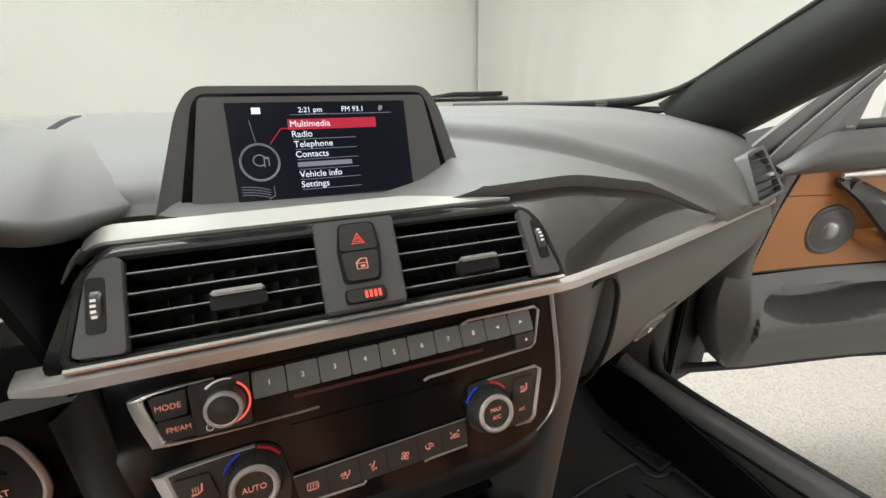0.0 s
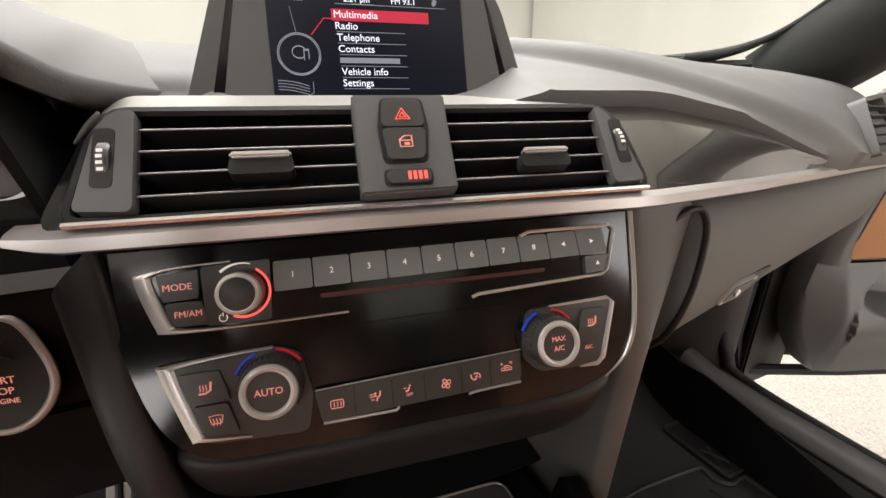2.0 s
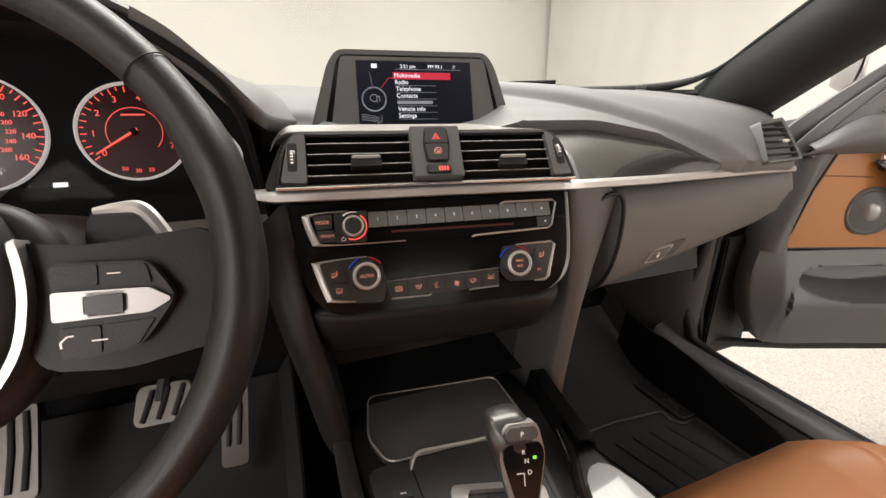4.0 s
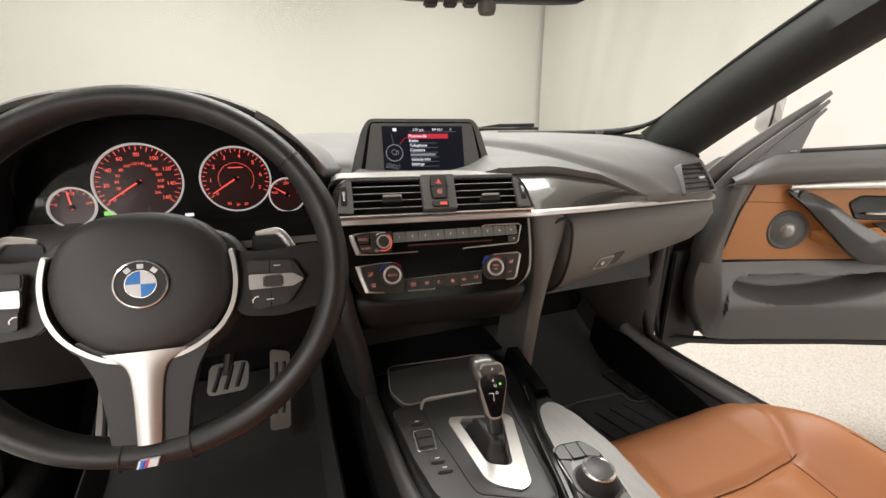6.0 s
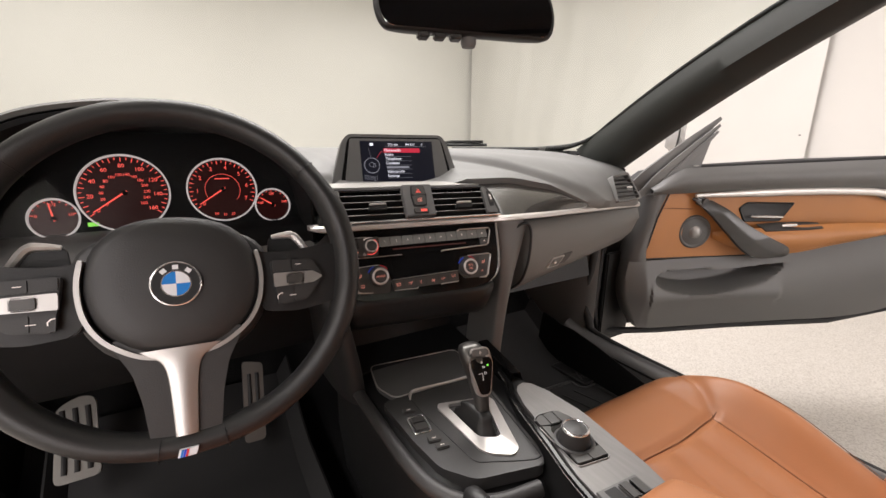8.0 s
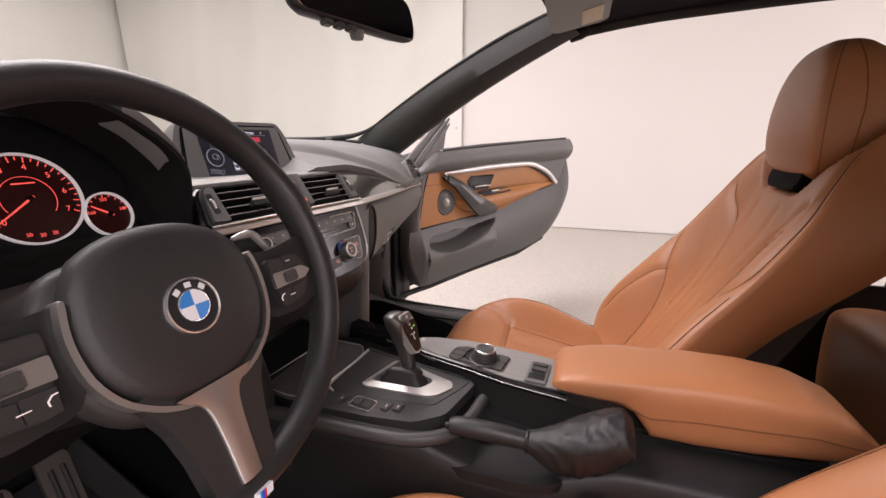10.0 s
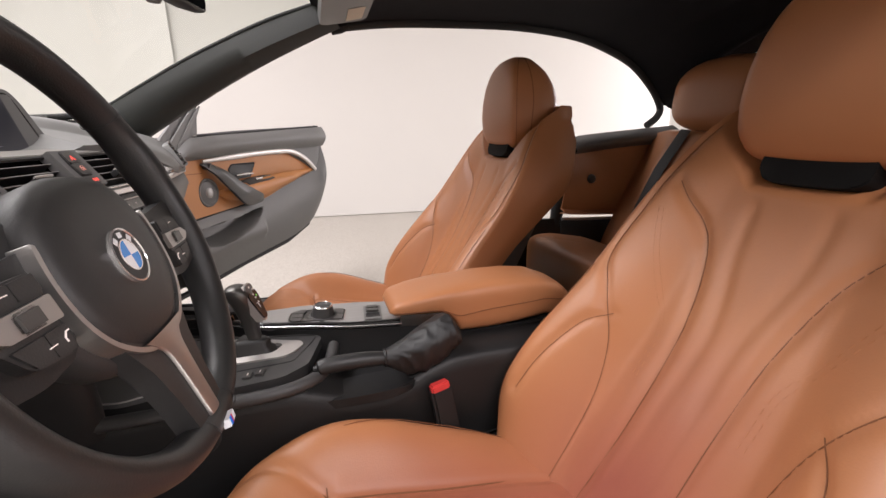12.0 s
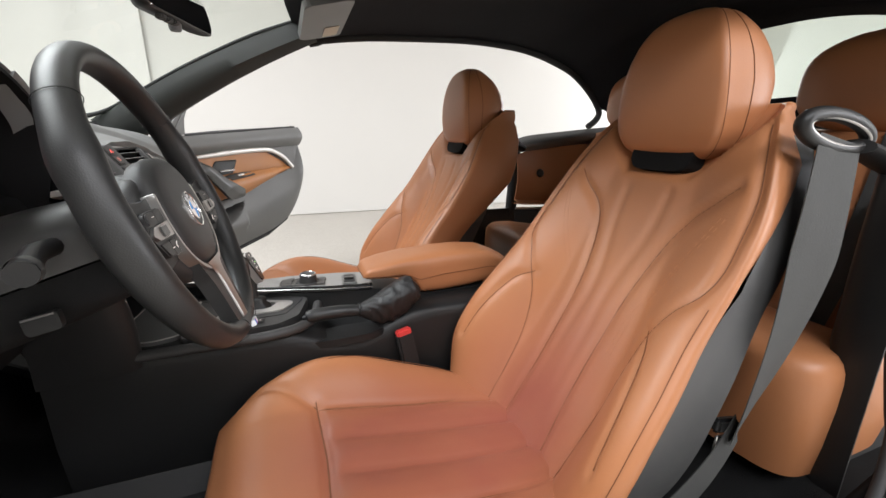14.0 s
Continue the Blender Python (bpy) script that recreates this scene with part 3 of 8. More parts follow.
def spline_rows(rows, n):
    cols = [spline([r[k] for r in rows], n) for k in range(len(rows[0]))]
    return [[c[i] for c in cols] for i in range(n)]


def lower_dash(d):
    # panel below the instruments, on the driver's side
    rows = []
    for i in range(40):
        x = -0.755 + 0.60 * i / 39
        e = 0.03 * max(0, (-0.62 - x) / 0.135)
        rows.append([(x, 0.33 + e, 0.84), (x, 0.275 + e, 0.825), (x, 0.262 + e, 0.80), (x, 0.268 + e, 0.74), (x, 0.276 + e, 0.70), (x, 0.285 + e, 0.66), (x, 0.33 + e, 0.585), (x, 0.45, 0.56)])
    # knee, inner and end panels near black: shade below the dash, as colour
    part("knee_panel", grid([r[3:] for r in rows[:23]], thick=0.006), M_SOOT, d, "knee panel below the instruments, blackened for the shade there", sharp=60)
    part("inner_knee_panel", grid([r[4:] for r in rows[22:]], thick=0.006), M_SOOT, d, "knee panel below the instruments, blackened for the shade there", sharp=60)
    part("trim_panel", grid([[(x, y - 0.004, z) for x, y, z in r[:4]] for r in rows[:23]], thick=0.006), M_SHELL, d, "charcoal trim panel beside the column", sharp=60)
    part("inner_trim_panel", grid([r[:5] for r in rows[22:]], thick=0.006), M_SOOT, d, "trim panel beside the column, blackened for the shade there", sharp=60)
    rows = [[(-0.765, 0.28, 0.60), (-0.77, 0.26, 0.72), (-0.77, 0.25, 0.80), (-0.77, 0.28, 0.86)], [(-0.765, 0.44, 0.58), (-0.77, 0.44, 0.72), (-0.77, 0.44, 0.80), (-0.77, 0.40, 0.87)]]
    part("end_cap", grid(rows, thick=0.01), M_SOOT, d, "end cap of the dashboard, blackened for its shade")
    # light switch
    sw = axes((-0.655, 0.262, 0.745), (1, 0, 0), (0, 0.05, 1))
    s = part("light_switch", prism(rounded([(-0.035, -0.03), (0.035, -0.03), (0.035, 0.03), (-0.035, 0.03)], 0.01), 0, 0.008, 0.002), M_BLACK, d, "black light switch panel", at=sw)
    part("switch_knob", lathe([(0, 0.022), (0.016, 0.022), (0.018, 0.02), (0.019, 0.006)], 32), M_BUTTON, s, at=sw)
    part("knob_ring", lathe([(0.0175, 0.021), (0.0195, 0.021), (0.0195, 0.012), (0.0175, 0.012)], 32), M_CHROME, s, "thin chrome ring", at=sw)
    # driver's outer vent
    v = axes((-0.685, 0.285, 0.845), (1, -0.3, 0), (0, 0.4, 1))
    ov = part("outer_vent", prism(rounded([(-0.05, -0.03), (0.05, -0.035), (0.045, 0.035), (-0.04, 0.03)], 0.012), -0.012, 0.004, 0.002), M_BLACK, d, "dark outer air vent", at=v)
    for k in range(4):
        part("slat", box(-0.038, 0.038, -0.022 + 0.013 * k, -0.019 + 0.013 * k, 0.003, 0.008, 0.001), M_PANEL, ov, at=v)
    line = [(-0.60, 0.262, 0.826), (-0.66, 0.262, 0.835), (-0.735, 0.285, 0.865)]
    part("outer_strip", tube(spline(line, 14), 0.006, 8, flat=0.4), M_SILVER, d, "short satin trim strip")
    # starter button with its bright ring
    st = axes((-0.2346, 0.2662, 0.737), (0.97, -0.2, 0), (0, 0.12, 1))
    ring = smooth_outline([(-0.030, 0.034), (-0.008, 0.039), (0.012, 0.039), (0.021, 0.024), (0.0285, -0.003), (0.021, -0.023), (0.004, -0.038), (-0.016, -0.039), (-0.033, -0.026), (-0.038, -0.004)], 3)
    s = part("starter_ring", tube([(-0.004 + (x + 0.004) * 0.93, y * 0.945, 0.003) for x, y in ring], 0.0030, 10, closed=True, flat=0.7, up=(0, 0, 1)), M_KNOBRING, d, "satin ring round the starter button", at=st)
    part("starter_plate", prism([(-0.004 + (x + 0.004) * 0.90, y * 0.92) for x, y in ring], -0.01, 0.0045, 0.001), M_BLACK, s, "black starter button", at=st)
    b = lettering("START", 0.0064, shift(-0.003, -0.002, 0.006))
    lettering("STOP", 0.0064, shift(-0.003, -0.0090, 0.006), bm=b)
    lettering("ENGINE", 0.0046, shift(-0.002, -0.0155, 0.006), bm=b)
    lettering("OFF", 0.0042, shift(0.001, 0.0215, 0.006), bm=b)
    tube([(0.0028 * math.cos(a) - 0.009, 0.0028 * math.sin(a) + 0.0210, 0.006) for a in [2 * math.pi * k / 20 for k in range(20)]], 0.0004, 4, closed=True, bm=b)
    part("starter_legend", b, M_LEGEND, s, "red backlit starter wording", at=st)
    b = tube([(-0.012 + 0.020 * t, 0.011 + 0.003 * math.sin(math.pi * t), 0.0056) for t in [k / 10 for k in range(11)]], 0.0006, 5)
    part("button_groove", b, M_DARK, s, at=st)
    # glove box
    rows = []
    for i in range(50):
        x = 0.262 + 0.485 * i / 49
        k = (x - 0.262) / 0.485
        y = 0.196 + 0.055 * k
        e = 0.03 * max(0, (k - 0.9) / 0.1) ** 2
        low = 0.655 + 0.06 * k
        rows.append([(x, y + 0.07, 0.812), (x, y + 0.012 + e, 0.808), (x, y - 0.004 + e, 0.798), (x, y - 0.012 + e, 0.77), (x, y - 0.008 + e, low + 0.055), (x, y + 0.006 + e, low + 0.018), (x, y + 0.035 + e, low - 0.012), (x, y + 0.10, low - 0.03)])
    rows.insert(0, [(x - 0.004, y + 0.008, z) for x, y, z in rows[0]])
    rows.insert(0, [(x - 0.002, y + 0.05, z) for x, y, z in rows[0]])
    b = grid(rows, thick=0.006)
    g = part("glovebox", b, M_DASH, d, "charcoal glove box lid", sharp=60)
    gap = [(0.196, 0.205, 0.735), (0.202, 0.198, 0.765), (0.213, 0.190, 0.792), (0.236, 0.186, 0.806), (0.254, 0.186, 0.800), (0.260, 0.184, 0.775), (0.259, 0.187, 0.72), (0.252, 0.20, 0.672), (0.235, 0.225, 0.645)]
    part("lid_gap", tube(spline(gap, 40), 0.0030, 8), M_BLACK, g, "dark gap beside the lid")
    h = axes((0.362, 0.2075, 0.702), (0.985, 0.11, 0.0), (0, -0.30, 0.95))
    part("latch_plate", prism(rounded([(-0.018, -0.014), (0.045, -0.012), (0.062, 0.016), (-0.014, 0.014)], 0.004), -0.014, 0.0008, 0.0005), M_DARK, g, "dark latch recess", at=h)
    lt = part("latch", prism(rounded([(-0.028, -0.013), (0.012, -0.012), (0.026, 0.014), (-0.016, 0.012)], 0.003), 0.001, 0.005, 0.001), M_SILVER, g, "satin metal glove box latch", at=h)
    part("latch_face", prism(rounded([(-0.024, -0.0105), (0.0105, -0.0095), (0.021, 0.0115), (-0.0145, 0.0095)], 0.003), 0.004, 0.0058, 0.0005), M_PANEL, lt, "charcoal latch face", at=h)
    part("latch_lock", lathe([(0, 0.0085), (0.004, 0.0085), (0.005, 0.007)], 16), M_CHROME, lt, at=h @ shift(-0.006, 0.0, -0.001))


def centre_vents():
    g = thing("centre_air_vents", P_VENT.translation, "pair of black slatted centre air vents with grey button block", "air vent")
    frame_pts = rounded([(-0.169, -0.033), (0.162, -0.0335), (0.1545, 0.012), (0.143, 0.0285), (-0.148, 0.0290), (-0.159, 0.015)], 0.010)
    b = tube([(x, y, 0.002) for x, y in frame_pts], 0.0028, 6, closed=True)
    part("vent_frame", b, M_BLACK, g, "gloss black vent frame", at=P_VENT)
    base = [P_VENT @ Vector((x, -0.0345, 0.0035)) for x in (-0.168, -0.05, 0.05, 0.1615)]
    part("bright_edge", tube(base, 0.0018, 6), M_CHROME, g, "thin chrome lower edge")
    # deep dark wells behind the slats
    for x0, x1 in ((-0.137, -0.028), (0.028, 0.134)):
        part("vent_well", box(x0 - 0.004, x1 + 0.004, -0.034, 0.034, -0.036, -0.032, 0), M_BLACK, g, "black vent well", at=P_VENT)
        for k in range(4):
            y = 0.0160 - 0.0127 * k
            s = part("slat", box(x0, x1, -0.0007, 0.0007, -0.012, 0.004, 0.0004), M_BLACK, g, at=P_VENT @ shift(0, y) @ pose(0, 0, 0, -6))
            part("slat_edge", tube([(x0, 0, 0.0045), (x1, 0, 0.0045)], 0.00055, 6), M_SLAT, s, "thin shiny slat edge", at=P_VENT @ shift(0, y) @ pose(0, 0, 0, -6))
        for k in range(7):
            x = x0 + (x1 - x0) * (k + 1) / 8
            part("vane", box(x - 0.0005, x + 0.0005, -0.031, 0.031, -0.031, -0.022, 0), M_BLACK, g, at=P_VENT)
    for x, y in ((-0.0770, -0.0075), (0.086, -0.011)):
        t = part("vent_tab", prism(rounded([(-0.0165, -0.009), (0.0165, -0.009), (0.015, 0.002), (-0.015, 0.002)], 0.003), 0.004, 0.014, 0.0015), M_BLACK, g, "black vent tab", at=P_VENT @ shift(x, y))
        part("tab_edge", box(-0.0150, 0.0150, -0.0006, 0.0030, 0.0105, 0.0168, 0.0012), M_SILVER, t, "chrome edge of the tab", at=P_VENT @ shift(x, y))
    # end plates with thumb wheels
    for outline, wx in (([(-0.163, -0.029), (-0.1375, -0.031), (-0.1385, 0.0268), (-0.149, 0.0260), (-0.156, 0.015)], -0.1512),
                        ([(0.1345, -0.031), (0.157, -0.0305), (0.1495, 0.008), (0.142, 0.0230), (0.1345, 0.0262)], 0.1465)):
        e = part("end_plate", prism(rounded(outline, 0.003), 0.0, 0.008, 0.0012), M_SHELL, g, "charcoal end plate", at=P_VENT)
        slot = rounded([(-0.0048, -0.0165), (0.0048, -0.0165), (0.0048, 0.0165), (-0.0048, 0.0165)], 0.003)
        part("wheel_slot", prism(slot, 0.0075, 0.0084, 0.0), M_BLACK, e, at=P_VENT @ shift(wx, -0.001))
        w = lathe([(0, -0.0032), (0.0135, -0.0032), (0.0145, -0.002), (0.0145, 0.002), (0.0135, 0.0032), (0, 0.0032)], 36)
        part("thumb_wheel", w, M_BUTTON, e, "ribbed thumb wheel", at=P_VENT @ shift(wx, -0.001, -0.0035) @ pose(0, 0, 0, 0, 90))
        b = bmesh.new()
        for k in range(4):
            a = -0.5 + 0.22 * k
            q = box(-0.0013, 0.0013, -0.0008, 0.0008, 0.0, 0.0006, 0)
            merge(b, q, shift(wx, -0.001 + (0.0147 * math.sin(a) if wx < 0 else -0.0147 * math.sin(a)), 0.0146 * math.cos(a) - 0.0035))
        part("wheel_marks", b, M_WHITELEG, e, "white position marks", at=P_VENT)
    # button block
    k = part("button_block", prism([(-0.0275, -0.0318), (0.027, -0.0312), (0.028, 0.0318), (-0.0275, 0.0318)], -0.004, 0.0135, 0.0012), M_SHELL, g, "charcoal button block", at=P_VENT)
    ringo = rounded([(-0.0135, -0.0145), (0.0115, -0.0145), (0.0150, 0.008), (0.0135, 0.0285), (-0.0115, 0.0285), (-0.0150, 0.008)], 0.004)
    part("button_well", prism(ringo, 0.013, 0.0142, 0.0003), M_BLACK, k, at=P_VENT)
    part("hazard_button", prism(rounded([(-0.0128, 0.008), (0.0128, 0.008), (0.0115, 0.0268), (-0.0105, 0.0268)], 0.003), 0.0135, 0.0165, 0.0008), M_BUTTON, k, "dark hazard button", at=P_VENT)
    part("lock_button", prism(rounded([(-0.0110, -0.0128), (0.0100, -0.0128), (0.0126, 0.0070), (-0.0126, 0.0070)], 0.003), 0.0135, 0.0165, 0.0008), M_BUTTON, k, "dark door lock button", at=P_VENT)
    b = bmesh.new()
    tri = [(-0.0042, 0.0125), (0.0042, 0.0125), (0.0, 0.0195)]
    tube([(x, y, 0.0167) for x, y in tri], 0.0005, 4, closed=True, bm=b)
    tube([(x * 0.45, 0.0148 + (y - 0.0148) * 0.45, 0.0167) for x, y in tri], 0.0005, 4, closed=True, bm=b)
    part("hazard_mark", b, M_RED, k, "red hazard triangle", at=P_VENT)
    b = tube([(x, y, 0.0166) for x, y in ((-0.0035, -0.0055), (0.0035, -0.0055), (0.0035, 0.0015), (-0.0005, 0.0015), (-0.0035, -0.001))], 0.0005, 4, closed=True)
    tube([(-0.0030, -0.0015, 0.0166), (0.0030, -0.0015, 0.0166)], 0.0004, 4, bm=b)
    box(-0.001, 0.002, -0.0045, -0.0028, 0.0165, 0.0168, 0, bm=b)
    part("lock_mark", b, M_LEGEND, k, "pale door mark", at=P_VENT)
    part("lamp_well", prism(rounded([(-0.0145, -0.0282), (0.0130, -0.0282), (0.0130, -0.0180), (-0.0145, -0.0180)], 0.003), 0.013, 0.0142, 0.0003), M_BLACK, k, at=P_VENT)
    part("airbag_lamp", prism(rounded([(-0.0130, -0.0272), (0.0118, -0.0272), (0.0118, -0.0190), (-0.0130, -0.0190)], 0.003), 0.0135, 0.0160, 0.0006), M_BUTTON, k, "dark warning lamp cover", at=P_VENT)
    b = bmesh.new()
    for i in range(4):
        box(-0.0015 + 0.0030 * i, 0.0004 + 0.0030 * i, -0.0255, -0.0205, 0.0160, 0.0163, 0, bm=b)
    part("lamp_bars", b, M_RED, k, "red lit bars", at=P_VENT)


def infotainment():
    s = thing("infotainment_screen", P_SCREEN.translation, "lit colour screen in charcoal housing on the dashboard", "screen")
    out = rounded([(-0.142, -0.02), (0.137, -0.02), (0.112, 0.076), (0.100, 0.0955), (-0.100, 0.0955), (-0.113, 0.076)], 0.014)
    rim = rounded([(-0.122, -0.02), (0.120, -0.02), (0.099, 0.078), (0.094, 0.0885), (-0.094, 0.0885), (-0.100, 0.078)], 0.010)
    face = rounded([(-0.113, -0.018), (0.111, -0.018), (0.095, 0.0855), (-0.094, 0.0855)], 0.004)
    b = bmesh.new()
    lo = [b.verts.new((x * 0.96, y - 0.01, -0.07)) for x, y in out]
    mid = [b.verts.new((x, y, -0.012)) for x, y in out]
    hi = [b.verts.new((x * 0.985, 0.038 + (y - 0.038) * 0.985, 0.004)) for x, y in out]
    ins = [b.verts.new((x, y, 0.003)) for x, y in rim]
    n = len(out)
    for a, c in ((lo, mid), (mid, hi), (hi, ins)):
        for k in range(n):
            b.faces.new((a[k], a[(k + 1) % n], c[(k + 1) % n], c[k]))
    b.faces.new(ins)
    b.faces.new(lo[::-1])
    part("housing", b, M_SHELL, s, "charcoal screen housing", at=P_SCREEN, sharp=50)
    part("rim", prism(rim, 0.001, 0.0042, 0.0008), M_PIANO, s, "gloss black rim", at=P_SCREEN)
    part("bezel", prism(face, 0.0025, 0.0052, 0.0006), M_SHELL, s, "charcoal bezel", at=P_SCREEN)
    lcd = part("display", box(-0.0755, 0.0755, -0.001, 0.0805, 0.003, 0.0058, 0.0003), M_LCD, s, "dark lit display", at=P_SCREEN)
    F = 0.0060
    for k, txt in enumerate(("Multimedia", "Radio", "Telephone", "Contacts", "", "Vehicle info", "Settings")):
        y = 0.0618 - 0.0086 * k
        if txt:
            q = lettering(txt, 0.0076, shift(0, y, F))
            x0 = min(v.co.x for v in q.verts)
            bmesh.ops.translate(q, vec=(-0.0270 + 0.0004 * k - x0, 0, 0), verts=q.verts)
            part("menu_line", q, M_TEXT, lcd, "white menu wording", at=P_SCREEN)
        else:
            part("menu_bar", box(-0.0255, 0.021, y - 0.0019, y + 0.0021, F, F + 0.0002, 0), M_SCREENDIM, lcd, "pale menu bar", at=P_SCREEN)
    part("clock_text", lettering("2:21 pm", 0.0062, shift(-0.009, 0.0735, F)), M_TEXT, lcd, "white clock figures", at=P_SCREEN)
    part("station_text", lettering("FM 93.1", 0.0062, shift(0.0275, 0.0735, F)), M_TEXT, lcd, "white station wording", at=P_SCREEN)
    part("screen_icon", box(-0.056, -0.049, 0.071, 0.0763, F, F + 0.0002, 0), M_TEXT, lcd, "white icon", at=P_SCREEN)
    for k in range(1, 7):
        y = 0.0618 - 0.0086 * k - 0.0042
        part("menu_rule", box(-0.0265 + 0.0004 * k, 0.027, y - 0.0002, y + 0.0002, F, F + 0.0002, 0), M_SCREENDIM, lcd, at=P_SCREEN)
    b = bmesh.new()
    box(-0.026, 0.062, 0.0695, 0.0699, F, F + 0.0002, 0, bm=b)
    box(-0.0135, 0.004, 0.0700, 0.0703, F, F + 0.0002, 0, bm=b)
    for r in (0.0155, 0.0145):
        tube([(-0.055 + r * math.cos(a), 0.0315 + r * math.sin(a), F) for a in [0.21 * i for i in range(30)]], 0.0004, 4, closed=True, bm=b)
    for k in range(4):
        tube([(-0.072 + 0.022 * t, 0.012 - 0.0022 * k - 0.004 * t * t, F) for t in [i / 8 for i in range(9)]], 0.0003, 4, bm=b)
    tube([(-0.047, 0.011, F), (-0.047, 0.003, F), (-0.052, 0.0005, F)], 0.0003, 4, bm=b)
    tube([(-0.059, 0.066, F), (-0.056, 0.048, F)], 0.0003, 4, bm=b)
    # note mark inside the ring
    tube([(-0.055 + 0.005 * math.cos(a), 0.033 + 0.0045 * math.sin(a), F) for a in [0.6 + 0.3 * i for i in range(17)]], 0.0005, 4, bm=b)
    box(-0.052, -0.0512, 0.027, 0.034, F, F + 0.0003, 0, bm=b)
    box(-0.0485, -0.0477, 0.028, 0.035, F, F + 0.0003, 0, bm=b)
    box(-0.052, -0.0477, 0.034, 0.0354, F, F + 0.0003, 0, bm=b)
    prism([(0.0515, 0.071), (0.054, 0.0725), (0.055, 0.0755), (0.052, 0.0765), (0.0505, 0.0735)], F, F + 0.0003, bm=b)
    part("menu_dial", b, M_SCREENDIM, lcd, "pale lines, ring and icons", at=P_SCREEN)
    b = box(-0.029, 0.047, 0.0572, 0.0660, 0.0057, 0.00595, 0)
    tube([(-0.0225, 0.0585, F), (-0.035, 0.0585, F), (-0.045, 0.046, F)], 0.0005, 4, bm=b)
    part("highlight_bar", b, M_SCREENRED, lcd, "red highlight bar", at=P_SCREEN)


def ribbon(outer, inner, z):
    """A flat bent strip between two lines, with a softly raised middle."""
    o, i = spline([(x, y, z - 0.002) for x, y in outer], 40), spline([(x, y, z - 0.002) for x, y in inner], 40)
    rows = []
    for a, b in zip(o, i):
        rows.append([a - Vector((0, 0, 0.002)), a, a.lerp(b, 0.25) + Vector((0, 0, 0.0014)), a.lerp(b, 0.75) + Vector((0, 0, 0.0016)), b, b - Vector((0, 0, 0.002))])
    return grid(rows)


def icon(kind, bm):
    """A small pictogram about 8 mm across, drawn round the origin."""
    def line(pts, r=0.00032, closed=False):
        tube([(x / 1000, y / 1000, 0) for x, y in pts], r, 4, closed=closed, bm=bm)

    if kind == "seat":
        for k in range(3):
            line([(-2.6 + 1.5 * k, -1.6), (-2.0 + 1.5 * k, -0.4), (-2.6 + 1.5 * k, 0.8), (-2.1 + 1.5 * k, 1.8)])
        line([(3.1, 3.2), (2.6, -1.4), (0.0, -2.8), (-3.2, -2.8)], 0.0007)
    elif kind == "rear":
        line([(-3.6, -1.6), (-3.0, -2.3), (3.0, -2.3), (3.6, -1.6), (3.6, 1.6), (3.0, 2.3), (-3.0, 2.3), (-3.6, 1.6)], closed=True)
        for k in range(3):
            line([(-1.9 + 1.9 * k, -1.4), (-1.4 + 1.9 * k, -0.5), (-1.9 + 1.9 * k, 0.5), (-1.4 + 1.9 * k, 1.4)])
    elif kind == "front":
        line([(-3.4, 2.3), (0, 2.8), (3.4, 2.3), (2.5, -1.8), (-2.5, -1.8)], closed=True)
        for k in range(3):
            line([(-1.6 + 1.6 * k, -2.9), (-1.2 + 1.6 * k, -0.8), (-1.6 + 1.6 * k, 0.9)])
    elif kind == "fan":
        for k in range(4):
            a = k * math.pi / 2 + 0.5
            line([((1.9 + 1.3 * math.cos(p)) * math.cos(a) - 1.1 * math.sin(p) * math.sin(a), (1.9 + 1.3 * math.cos(p)) * math.sin(a) + 1.1 * math.sin(p) * math.cos(a)) for p in [i * 0.7 for i in range(9)]], 0.00036, True)
    elif kind == "figure":
        line([(0.6, 3.2), (0.9, 3.6), (1.3, 3.2), (0.9, 2.8)], 0.0004, True)
        line([(0.6, 2.3), (-0.2, 0.4), (-1.8, 0.0)], 0.0006)
        line([(-3.0, 2.0), (-1.2, 2.0)])
        lettering("OFF", 0.0024, shift(0.0003, -0.0022), bm=bm)
    elif kind == "flow":
        line([(3.0, 3.0), (2.6, 0.2), (1.2, -0.6), (0.6, -2.6)], 0.0006)
        for y in (1.4, 0.0):
            line([(-3.4, y), (0.6, y + 0.5)])
            line([(-0.4, y + 1.0), (0.7, y + 0.5), (-0.2, y - 0.1)])
        line([(-2.6, -1.6), (-0.6, -1.8)])
    elif kind == "round":
        line([(-3.2, 1.6), (-3.0, -0.6), (-1.6, -1.8), (0.0, -1.6)], 0.0005)
        line([(-0.6, -0.7), (0.3, -1.5), (-0.5, -2.4)])
        line([(-1.2, 2.0), (1.4, 2.0), (2.9, 0.8), (2.6, -1.2)], 0.0005)
        line([(1.2, 0.6), (-0.6, 0.0), (1.4, -0.6)])
    else:
        line([(-3.6, -1.8), (-3.4, -0.4), (-2.0, -0.2), (-1.0, 1.0), (1.6, 1.0), (2.8, -0.2), (3.6, -0.5), (3.6, -1.8)], closed=True)
        line([(-1.6, -1.0), (0.2, 0.1), (1.8, -1.0)])
        lettering("A", 0.0024, shift(-0.0030, 0.0024), bm=bm)
        lettering("M", 0.0024, shift(0.0032, 0.0026), bm=bm)


